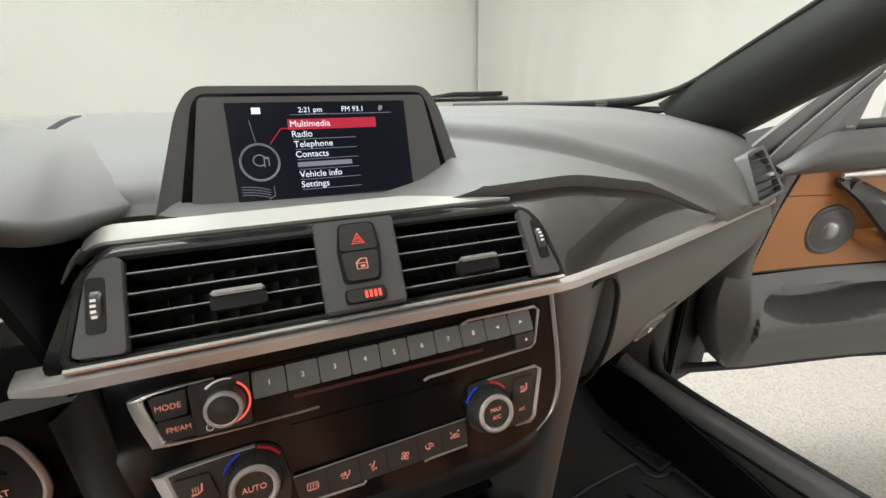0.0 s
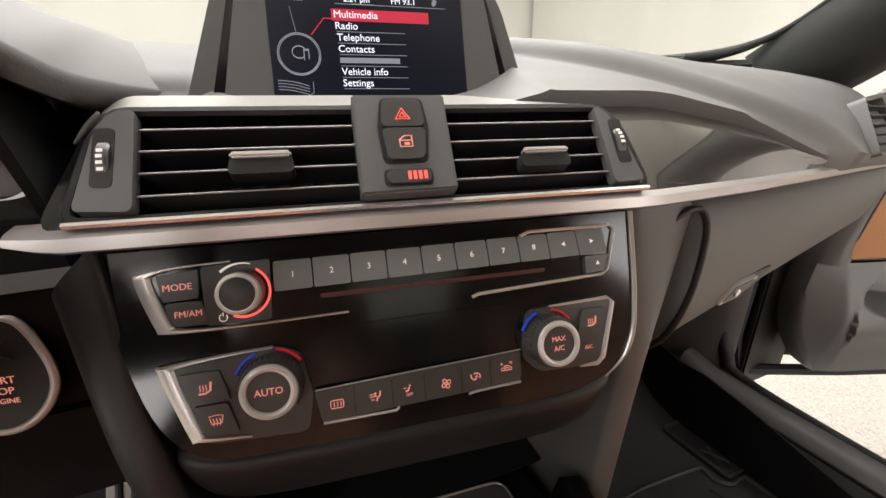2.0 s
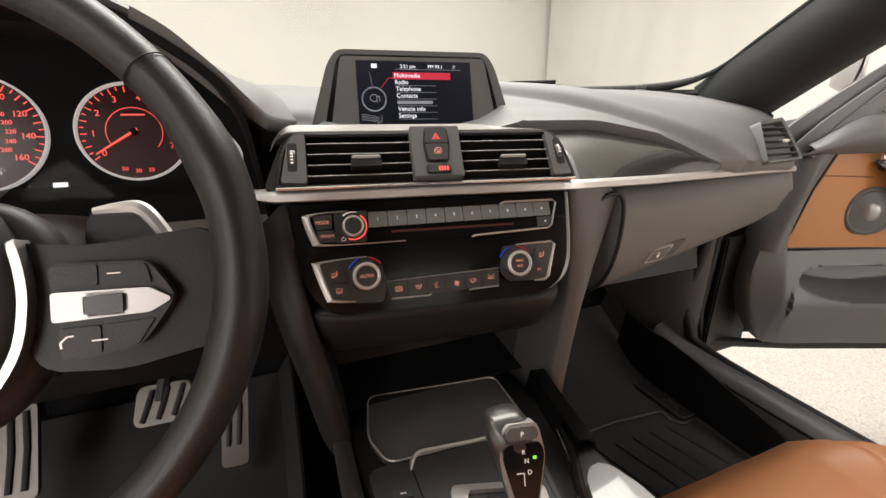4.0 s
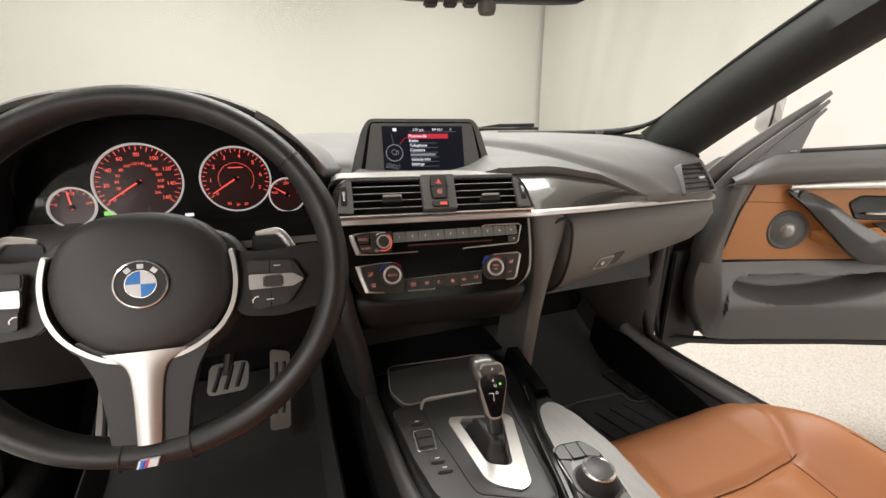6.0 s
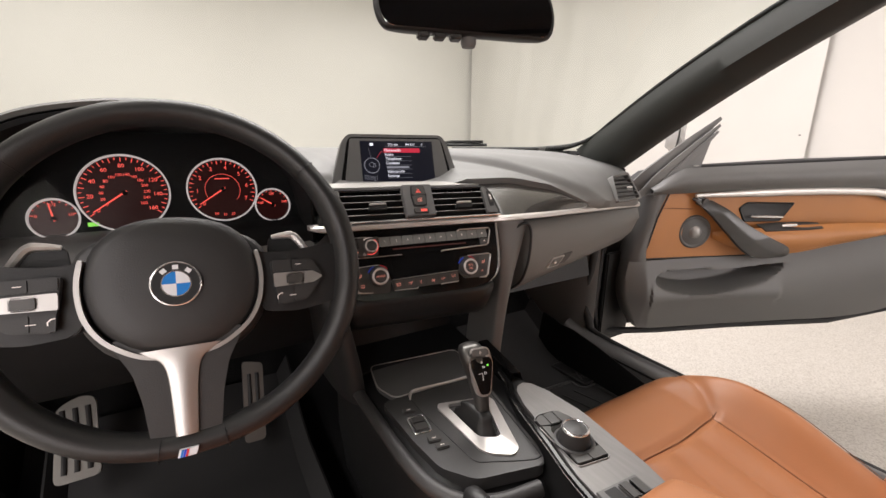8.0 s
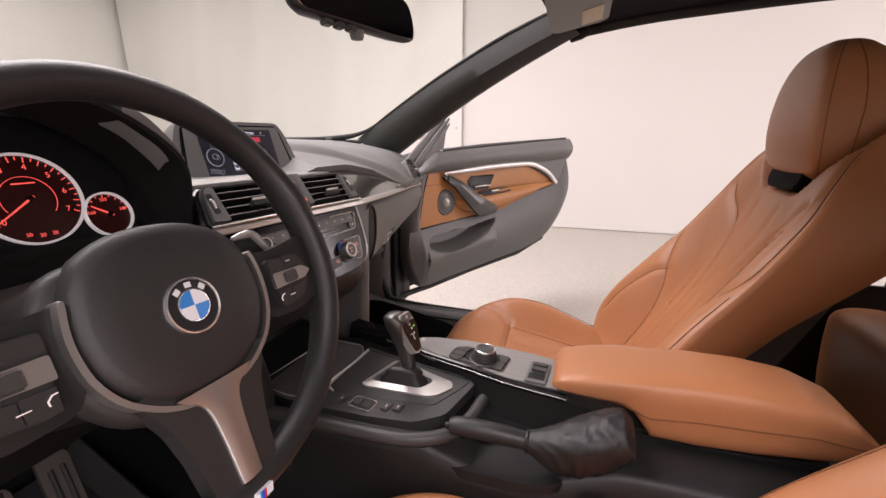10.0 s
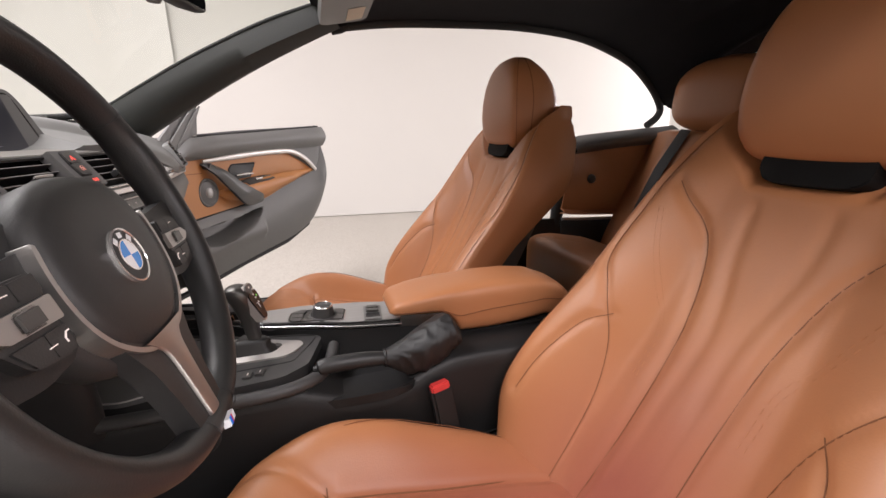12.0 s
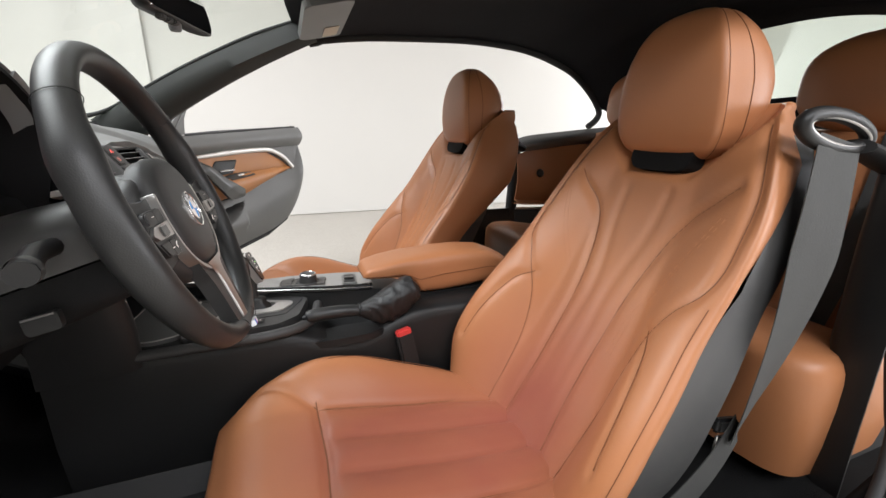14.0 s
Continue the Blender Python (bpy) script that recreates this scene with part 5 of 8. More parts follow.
        # side spoke with its buttons
        body = [(0.066, 0.030), (0.105, 0.026), (0.168, 0.035), (0.168, -0.035), (0.120, -0.044), (0.080, -0.040)]
        part("side_spoke", prism(rounded([(sg * x, y) for x, y in (body if sg > 0 else body[::-1])], 0.010), -0.028, -0.014, 0.004, 3), M_BLACK, w, "black side spoke", at=at)
        pod = [(0.090, 0.0170), (0.136, 0.0160), (0.1475, -0.004), (0.1450, -0.010), (0.130, -0.031), (0.097, -0.0350)]
        k = part("button_pod", prism(rounded([(sg * x, y) for x, y in (pod if sg > 0 else pod[::-1])], 0.006), -0.016, -0.006, 0.002), M_PADSKIN, w, "dark button pod", at=at)
        for q in ([(0.0925, 0.0042), (0.1125, 0.0042), (0.1125, 0.0152), (0.0925, 0.0158)], [(0.1135, 0.0042), (0.1370, 0.0036), (0.1345, 0.0143), (0.1135, 0.0152)], [(0.0955, -0.0335), (0.1125, -0.0318), (0.1125, -0.0172), (0.0945, -0.0172)], [(0.1135, -0.0317), (0.1290, -0.0295), (0.1375, -0.0162), (0.1135, -0.0172)]):
            part("pod_key", prism(rounded([(sg * x, y) for x, y in (q if sg > 0 else q[::-1])], 0.0012), -0.008, -0.0044, 0.0009), M_PADSKIN, k, "dark key", at=at)
        bar = [(0.0925, 0.0018), (0.136, 0.0010), (0.1460, -0.0052), (0.1455, -0.0072), (0.136, -0.0125), (0.0925, -0.0138)]
        part("pod_bar", prism(rounded([(sg * x, y) for x, y in (bar if sg > 0 else bar[::-1])], 0.002), -0.007, -0.0030, 0.0010), M_TRIM, k, "satin metal bar", at=at)
        part("pod_rocker", box(min(sg * 0.106, sg * 0.126), max(sg * 0.106, sg * 0.126), -0.0125, 0.0005, -0.005, -0.0012, 0.0018), M_BUTTON, k, "dark rocker", at=at)
        part("pod_mark", box(sg * 0.112 - 0.0035, sg * 0.112 + 0.0035, -0.0253, -0.0246, -0.0044, -0.0040, 0), M_WHITELEG, k, at=at)
        part("phone_mark", tube([(sg * 0.098 + x, y - 0.0245, -0.0042) for x, y in ((-0.0025, -0.003), (-0.0028, 0.0), (0.0, 0.0028), (0.003, 0.003))], 0.0006, 4), M_WHITELEG, k, "pale telephone mark", at=at)
        part("pod_mark", box(sg * 0.120 - 0.003, sg * 0.120 + 0.003, 0.0097, 0.0103, -0.0044, -0.0040, 0), M_WHITELEG, k, at=at)
        # shift paddle behind the rim
        pad = rounded([(sg * 0.095, 0.0495), (sg * 0.124, 0.049), (sg * 0.151, 0.006), (sg * 0.144, -0.008), (sg * 0.115, -0.004), (sg * 0.092, 0.026)][::sg], 0.006)
        p = part("shift_paddle", prism(pad, -0.050, -0.044, 0.002), M_BLACK, w, "black shift paddle with bright edge", at=at)
        edge = spline([(sg * 0.098, 0.0485, -0.0445), (sg * 0.112, 0.0500, -0.0435), (sg * 0.124, 0.0485, -0.043), (sg * 0.136, 0.032, -0.043), (sg * 0.150, 0.010, -0.0435)], 24)
        part("paddle_edge", tube(edge, [0.0026 + 0.0022 * math.sin(math.pi * i / 23) for i in range(24)], 8), M_SILVER, p, "satin metal edge", at=at)
    # badge at the foot of the spoke
    g = part("badge", prism([(-0.013, -0.0045), (0.010, -0.0045), (0.013, 0.0045), (-0.010, 0.0045)], -0.004, 0.0026, 0.0004), M_WHITEMARK, w, "small silver badge with colour bars", at=at @ shift(0, -0.1668) @ Matrix.Diagonal((0.72, 0.8, 1, 1)))
    for k, m in enumerate((M_SKYBLUE, M_BLUEMARK, M_REDMARK)):
        part("badge_bar", prism([(-0.010 + 0.0032 * k, -0.0042), (-0.0072 + 0.0032 * k, -0.0042), (-0.0046 + 0.0032 * k, 0.0042), (-0.0074 + 0.0032 * k, 0.0042)], 0.0024, 0.0030), m, g, at=at @ shift(0, -0.1668) @ Matrix.Diagonal((0.72, 0.8, 1, 1)))
    # column cowl and stalks
    ca = axes((-0.374, 0.024, 0.826), (1, 0, 0), (0, 0.304, 0.953))
    rows = []
    for z, sx, sy in ((-0.065, 0.058, 0.05), (-0.075, 0.070, 0.060), (-0.16, 0.078, 0.068), (-0.26, 0.082, 0.072)):
        rows.append([(sx * math.copysign(abs(math.cos(a)) ** 0.6, math.cos(a)), sy * math.copysign(abs(math.sin(a)) ** 0.6, math.sin(a)) - 0.012, z) for a in [2 * math.pi * i / 40 for i in range(40)]])
    c = thing("steering_column", (-0.374, 0.1, 0.78), "charcoal steering column cowl with two stalks", "steering column")
    part("upper_cowl", grid([[(x, y + 0.001, z) for x, y, z in row[:21]] for row in rows], close_v=True, cap=True), M_DARK, c, "charcoal upper cowl", at=ca, sharp=50)
    part("lower_cowl", grid([[(x * 0.96, y * 0.9 - 0.003, z) for x, y, z in row[20:] + row[:1]] for row in rows], close_v=True, cap=True), M_SOOT, c, "black lower cowl", at=ca, sharp=50)
    lever = part("height_lever", prism(rounded([(-0.016, -0.009), (0.015, -0.012), (0.019, 0.007), (-0.013, 0.010)], 0.004), -0.006, 0.004, 0.002), M_BLACK, c, "small dark height lever", at=ca @ pose(-0.084, -0.050, -0.155, 0, -90, 0))
    part("lever_edge", tube([(-0.012, 0.009, 0.004), (0.016, 0.006, 0.004)], 0.0013, 6), M_GUN, lever, at=ca @ pose(-0.084, -0.050, -0.155, 0, -90, 0))
    for sg in (1, -1):
        st = part("stalk", tube(spline([(sg * 0.06, 0.015, -0.115), (sg * 0.11, 0.018, -0.11), (sg * 0.14, 0.014, -0.105), (sg * 0.165, 0.010, -0.10)], 16), [0.009 + 0.003 * (i / 15) for i in range(16)], 12), M_BLACK, c, "black stalk", at=ca)
        part("stalk_ring", lathe([(0.0125, -0.004), (0.0132, 0), (0.0125, 0.004)], 24), M_BUTTON, st, at=ca @ shift(sg * 0.155, 0.011, -0.102) @ pose(0, 0, 0, 0, 90))


def pedals():
    floor_at = axes((-0.385, 0.45, 0.462), (1, 0, 0.05), (0, 0.55, 0.83))
    p = thing("brake_pedal", (-0.385, 0.45, 0.42), "dull dark metal brake pedal with rubber ribs", "pedal")
    plate = part("pedal_plate", prism(rounded([(-0.042, -0.030), (0.036, -0.034), (0.046, 0.026), (-0.030, 0.032)], 0.012), -0.01, 0.0, 0.003), M_PEDAL, p, "dull dark metal plate", at=floor_at)
    for k in range(3):
        part("rubber_rib", tube([(-0.028 + 0.022 * k, -0.024, 0.001), (-0.018 + 0.022 * k, 0.0, 0.002), (-0.010 + 0.022 * k, 0.022, 0.001)], 0.0042, 8), M_RUBBER, plate, at=floor_at)
    part("pedal_arm", tube([(-0.385, 0.455, 0.462), (-0.37, 0.50, 0.53), (-0.36, 0.50, 0.66)], 0.011, 8), M_BLACK, p, "black arm")
    q = thing("accelerator_pedal", (-0.285, 0.45, 0.30), "tall dull dark metal accelerator pedal", "pedal")
    at = axes((-0.288, 0.452, 0.405), (1, 0, -0.06), (0.05, 0.42, 0.9))
    plate = part("pedal_plate", prism(rounded([(-0.022, -0.085), (0.020, -0.085), (0.026, 0.08), (-0.016, 0.09)], 0.008), -0.008, 0.0, 0.002), M_PEDAL, q, "dull dark metal plate", at=at)
    for k in range(2):
        part("rubber_rib", tube([(-0.010 + 0.016 * k, -0.05, 0.001), (-0.006 + 0.016 * k, 0.0, 0.002), (-0.004 + 0.016 * k, 0.06, 0.001)], 0.004, 8), M_RUBBER, plate, at=at)
    r = thing("footrest", (-0.59, 0.46, 0.36), "dull metal footrest with dark upright rubber ribs", "footrest")
    at = axes((-0.592, 0.470, 0.432), (1, 0, 0), (0.08, 0.55, 0.83))
    plate = part("footrest_plate", prism(rounded([(-0.034, -0.085), (0.036, -0.085), (0.034, 0.058), (0.010, 0.066), (-0.026, 0.050)], 0.012), -0.01, 0.0, 0.003), M_PEDAL, r, "dull metal plate", at=at)
    for k in range(3):
        x = -0.018 + 0.019 * k
        part("rubber_rib", tube([(x, -0.070, 0.001), (x + 0.003, -0.01, 0.001), (x + 0.001, 0.044, 0.001)], 0.0045, 8), M_RUBBER, plate, at=at)


# ---- centre console ----
def console():
    c = thing("centre_console", (0.0, -0.05, 0.25), "black centre console between the front seats", "console")
    # body, a loft from front to back
    # y, left x, right x, top z at the left, top z at the right
    T = [(0.34, -0.13, 0.13, 0.515, 0.515), (0.20, -0.130, 0.134, 0.525, 0.530), (0.05, -0.128, 0.146, 0.522, 0.545), (-0.06, -0.126, 0.150, 0.520, 0.545), (-0.115, -0.124, 0.145, 0.500, 0.545),
         (-0.16, -0.118, 0.138, 0.480, 0.545), (-0.24, -0.108, 0.12, 0.478, 0.545), (-0.30, -0.102, 0.11, 0.500, 0.545), (-0.345, -0.100, 0.105, 0.515, 0.535), (-0.39, -0.100, 0.105, 0.518, 0.522), (-0.62, -0.10, 0.10, 0.518, 0.520), (-0.72, -0.10, 0.10, 0.50, 0.50)]
    rows = []
    for k in range(60):
        y = 0.34 - 1.06 * k / 59
        xl, xr, zl, zr = lerp([(-r[0], *r[1:]) for r in T], -y)
        xm = lerp([(-0.10, 0.125), (-0.06, 0.108), (-0.02, 0.088), (0.065, 0.054), (0.105, 0.040), (0.17, 0.022), (0.27, 0.006), (0.34, 0.0)], -y)[0]
        rows.append([(xl + 0.015, y, 0.22), (xl, y, 0.36), (xl, y, zl - 0.03), (xl + 0.004, y, zl - 0.010), (xl + 0.014, y, zl), (xm - 0.004, y, zl + 0.002), (xm + 0.004, y, zr - 0.004), (xr - 0.014, y, zr), (xr - 0.003, y, zr - 0.012), (xr, y, zr - 0.04), (xr - 0.01, y, 0.22)])
    part("console_body", grid(rows, cap=True), M_BLACK, c, "black console body", sharp=45)
    # raised rim along the driver's side
    rim = spline([(-0.130, 0.30, 0.520), (-0.132, 0.10, 0.522), (-0.128, -0.03, 0.522), (-0.105, -0.095, 0.522), (-0.06, -0.125, 0.522), (0.0, -0.138, 0.525)], 40)
    part("console_rim", tube(rim, 0.011, 10), M_DARK, c, "charcoal console rim", sharp=70)
    # shift panel
    panel = rounded([(-0.113, 0.128), (-0.110, 0.02), (-0.102, -0.050), (-0.070, -0.092), (0.030, -0.118), (0.046, -0.085), (0.068, 0.035), (0.092, 0.13), (0.06, 0.116), (-0.06, 0.124)], 0.012)
    part("shift_panel", prism(panel, 0.515, 0.5345, 0.002), M_DARK, c, "charcoal shift panel")
    gap = [(-0.066, 0.118), (-0.0655, 0.06), (-0.0600, 0.0), (-0.0555, -0.055), (-0.0500, -0.068)]
    part("panel_seam", tube(spline([(x, y, 0.5345) for x, y in gap], 20), 0.001, 5), M_BLACK, c)
    edge = [(-0.0500, -0.068), (0.0, -0.094), (0.030, -0.104), (0.040, -0.083), (0.0627, 0.036), (0.078, 0.112)]
    part("panel_seam", tube(spline([(x, y, 0.5345) for x, y in edge], 20), 0.001, 5), M_BLACK, c)
    # tray with roller lid and bright edges
    tray = rounded([(-0.088, 0.130), (0.06, 0.122), (0.094, 0.140), (0.098, 0.228), (-0.087, 0.250), (-0.102, 0.175)], 0.014, 6)
    t = part("tray_lid", prism(tray, 0.515, 0.5325, 0.002), M_SHELL, c, "dark ribbed tray lid")
    rim = [(x, y, 0.5335) for x, y in tray]
    part("tray_rim", tube(rim, 0.0013, 6, closed=True), M_SILVER, t, "thin satin rim")
    bar = spline([(-0.068, 0.110, 0.5350), (-0.062, 0.122, 0.5365), (-0.052, 0.1290, 0.5365), (-0.03, 0.1275, 0.5365), (0.02, 0.121, 0.5365), (0.075, 0.118, 0.5365)], 30)
    part("tray_bar", tube(bar, [0.0012 + 0.0016 * min(1, i / 4) for i in range(30)], 8), M_SILVER, t, "bright tray bar")
    # right-hand veneer panel with a gloss edge
    right = rounded([(0.106, 0.030), (0.124, 0.026), (0.136, -0.01), (0.142, -0.08), (0.128, -0.20), (0.110, -0.275), (0.018, -0.275), (0.031, -0.17), (0.046, -0.125), (0.0655, -0.055), (0.074, -0.02), (0.090, 0.016)], 0.008)
    part("veneer_panel", prism(right, 0.535, 0.5555, 0.002), material("console_veneer", (0.22, 0.215, 0.205), 0.3, vary=0.2, scale=60, coat=0.9, bump=0.02, stretch=(3, 0.3, 3)), c, "glossy grey veneer panel")
    ed = spline([(0.118, 0.095, 0.545), (0.098, 0.045, 0.551), (0.078, 0.010, 0.5525), (0.064, -0.03, 0.553), (0.044, -0.105, 0.553), (0.026, -0.17, 0.552), (0.010, -0.27, 0.551)], 40)
    part("gloss_edge", tube(ed, 0.0065, 8, flat=0.8), M_PIANO, c, "gloss black panel edge")
    part("bright_edge", tube([p + Vector((-0.006, -0.002, -0.001)) for p in ed], 0.0013, 6), M_CHROME, c, "thin chrome edge")
    front = grid([[(0.128, 0.20, 0.50), (0.135, 0.19, 0.56), (0.150, 0.18, 0.565), (0.158, 0.18, 0.52)], [(0.112, 0.06, 0.50), (0.116, 0.06, 0.557), (0.132, 0.055, 0.558), (0.145, 0.05, 0.52)]], thick=0.003)
    part("wing_foot", front, M_PIANO, c, "gloss black foot of the wing")
    # drive mode buttons
    for x, y, w, h in ((-0.0845, 0.0830, 0.0105, 0.0065), (-0.0815, 0.0035, 0.0100, 0.0068), (-0.0780, -0.0150, 0.0100, 0.0068)):
        b = part("mode_button", box(-w, w, -h, h, 0.0, 0.0042, 0.0014), M_BUTTON, c, "small dark button", at=pose(x, y, 0.534, 0, 0, -10))
        part("button_mark", box(-0.003, 0.003, -0.0006, 0.0006, 0.0041, 0.0044, 0), M_WHITELEG, b, "pale mark", at=pose(x, y, 0.534, 0, 0, -10))
    at = pose(-0.0850, 0.0445, 0.534, 0, 0, -8)
    b = part("rocker_button", box(-0.0115, 0.0115, -0.0185, 0.0, 0.0, 0.0055, 0.002), M_BUTTON, c, "dark rocker button", at=at)
    part("rocker_upper", box(-0.0115, 0.0115, 0.001, 0.0185, 0.0, 0.0046, 0.002), M_BUTTON, b, at=at)
    part("rocker_frame", tube([(x, y, 0.0018) for x, y in rounded([(-0.0135, -0.0205), (0.0135, -0.0205), (0.0135, 0.0205), (-0.0135, 0.0205)], 0.005)], 0.0014, 6, closed=True), M_CHROME, b, "chrome frame", at=at)


def gear_selector():
    g = thing("gear_selector", (0.0, 0.0, 0.535), "black and satin metal gear selector lever on a bright plate", "gear selector")
    outer = [(-0.040, 0.064), (-0.034, 0.074), (0.052, 0.048), (0.056, 0.036), (0.016, -0.078), (0.0, -0.084), (-0.028, -0.064), (-0.036, -0.050)]
    inner = [(-0.026, 0.054), (-0.020, 0.060), (0.036, 0.042), (0.038, 0.034), (0.008, -0.044), (0.0, -0.046), (-0.020, -0.034), (-0.024, -0.026)]
    o, i2 = rounded(outer, 0.008), rounded(inner, 0.006)
    b = bmesh.new()
    a, c, d, e = ([b.verts.new((x, y, z)) for x, y in pts] for pts, z in ((o, 0.533), (o, 0.5375), (i2, 0.5405), (i2, 0.530)))
    n = len(o)
    for p, q in ((a, c), (c, d), (d, e)):
        for k in range(n):
            b.faces.new((p[k], p[(k + 1) % n], q[(k + 1) % n], q[k]))
    part("selector_plate", b, M_SILVER, g, "satin metal plate", sharp=30)
    rows = []
    for z, s in ((0.531, 0.95), (0.536, 0.8), (0.542, 0.78), (0.548, 0.6), (0.556, 0.62), (0.562, 0.45)):
        rows.append([(0.004 + (x - 0.004) * s, 0.002 + (y - 0.002) * s, z) for x, y in i2])
    part("boot", grid(rows, close_v=True, cap=True), M_WHEEL, g, "black leather boot", sharp=60)
    # lever: a tapered body that widens towards the head
    axis = [(0.005, -0.004, 0.540), (0.003, 0.000, 0.570), (-0.001, 0.002, 0.600), (-0.004, 0.006, 0.630), (-0.008, 0.014, 0.652), (-0.010, 0.022, 0.664), (-0.011, 0.026, 0.667)]
    prof = [(0.0115, 0.012), (0.0105, 0.012), (0.0135, 0.015), (0.0190, 0.0185), (0.0200, 0.0185), (0.0150, 0.0130), (0.005, 0.004)]
    P = spline([Vector(p) for p in axis], 40)
    W = spline([(a, b2, 0) for a, b2 in prof], 40)
    rows = []
    for k in range(40):
        d = Vector((-0.06, 0.25, 0.96)).normalized()
        rt = Vector((0.97, -0.2, 0))
        rt = (rt - d * rt.dot(d)).normalized()
        fw = rt.cross(d)
        rows.append([P[k] + rt * (W[k].x * math.copysign(abs(math.cos(t)) ** 0.7, math.cos(t))) + fw * (W[k].y * math.copysign(abs(math.sin(t)) ** 0.7, math.sin(t))) for t in [2 * math.pi * j / 32 for j in range(32)]])
    lv = part("lever", grid(rows, close_v=True, cap=True), M_LEVER, g, "gunmetal lever with gloss face", sharp=70)
    fa = axes((-0.0065, -0.0085, 0.6370), (0.97, -0.2, 0.0), (-0.06, 0.42, 0.90))
    part("lever_frame", prism(rounded([(-0.009, -0.040), (0.009, -0.040), (0.0195, 0.006), (0.0150, 0.032), (-0.0150, 0.032), (-0.0195, 0.006)], 0.006), -0.012, 0.002, 0.002, 3), M_SILVER, lv, "satin metal face frame", at=fa)
    part("lever_face", prism(rounded([(-0.0072, -0.0365), (0.0072, -0.0365), (0.0178, 0.006), (0.0155, 0.0168), (-0.0155, 0.0168), (-0.0178, 0.006)], 0.004), 0.000, 0.0045, 0.001), M_PIANO, lv, "gloss black face", at=fa)
    part("park_button", prism(rounded([(-0.0145, 0.0195), (0.0145, 0.0195), (0.0125, 0.0300), (-0.0125, 0.0300)], 0.004), 0.001, 0.0045, 0.001), M_PANEL, lv, "charcoal park button", at=fa)
    b = lettering("P", 0.006, shift(0, 0.024, 0.0047))
    for t, x, y in (("R", 0.0, 0.010), ("N", 0.002, 0.003), ("D", 0.004, -0.006)):
        lettering(t, 0.0052, shift(x, y, 0.0047), bm=b)
    tube([(-0.007, -0.006, 0.0047), (-0.001, -0.006, 0.0047), (-0.001, -0.016, 0.0047)], 0.0005, 4, bm=b)
    part("gate_marks", b, M_WHITELEG, lv, "pale gate letters", at=fa)
    part("gate_lamp", box(0.0075, 0.0105, 0.004, 0.0065, 0.0045, 0.0050, 0), M_GREEN, lv, "green lit gear mark", at=fa)


def controller():
    g = thing("rotary_controller", (0.078, -0.118, 0.555), "black rotary controller knob with chrome ring among keys", "rotary controller")
    field = pose(0.0805, -0.1105, 0.5555, 0, 0, -8)
    at = pose(0.0765, -0.1235, 0.5555)
    well = rounded([(-0.030, -0.054), (0.024, -0.056), (0.031, 0.030), (0.018, 0.054), (-0.018, 0.054), (-0.030, 0.044)], 0.008)
    part("key_well", prism(well, -0.004, 0.0010, 0.0005), M_PIANO, g, "gloss black key field", at=field)
    part("well_edge", tube([(x * 1.02, y * 1.02, 0.0008) for x, y in well], 0.0010, 6, closed=True), M_GUN, g, "thin metal edge of the key field", at=field)
    part("base_ring", lathe([(0.0300, 0.0), (0.0290, 0.0035), (0.0255, 0.0045), (0.021, 0.001)], 40), M_DARK, g, "black ring round the knob", at=at)
    k = part("knob", lathe([(0, 0.0235), (0.0165, 0.0235), (0.0188, 0.022), (0.0205, 0.016), (0.0225, 0.002)], 48), M_DARK, g, "black rotary knob", at=at)
    part("knob_ring", lathe([(0.0162, 0.0237), (0.0172, 0.0250), (0.0190, 0.0238), (0.0196, 0.0220)], 48), M_CHROME, k, "chrome ring", at=at)
    for pts in ([(-0.028, 0.030), (-0.012, 0.026), (-0.011, 0.050), (-0.018, 0.051), (-0.028, 0.043)], [(-0.010, 0.027), (0.007, 0.027), (0.007, 0.051), (-0.010, 0.051)], [(0.0085, 0.027), (0.026, 0.022), (0.028, 0.030), (0.017, 0.051), (0.0085, 0.051)],
                [(-0.0295, -0.004), (-0.0225, -0.002), (-0.0210, 0.014), (-0.0150, 0.023), (-0.0280, 0.028)], [(-0.028, -0.052), (-0.004, -0.053), (-0.004, -0.040), (-0.027, -0.034)], [(-0.0025, -0.053), (0.0225, -0.053), (0.024, -0.034), (-0.0025, -0.040)]):
        part("key", prism(rounded(pts, 0.002), 0.0, 0.0036, 0.0012), M_BUTTON, g, "dark key", at=field)
    w = thing("roof_switch_panel", (0.054, -0.225, 0.555), "small black roof switch panel on the console", "switch")
    at = pose(0.060, -0.222, 0.5555, 0, 0, -5)
    part("switch_plate", box(-0.034, 0.034, -0.018, 0.018, 0.0, 0.003, 0.001), M_PANEL, w, "charcoal plate", at=at)
    part("switch_well", box(-0.024, -0.006, -0.014, 0.014, 0.003, 0.0036, 0), M_BLACK, w, at=at)
    part("rocker", box(-0.004, 0.012, -0.013, 0.013, 0.003, 0.008, 0.002), M_BUTTON, w, "dark rocker", at=at)
    part("rocker", box(0.014, 0.029, -0.013, 0.013, 0.003, 0.007, 0.002), M_BUTTON, w, "dark rocker", at=at)


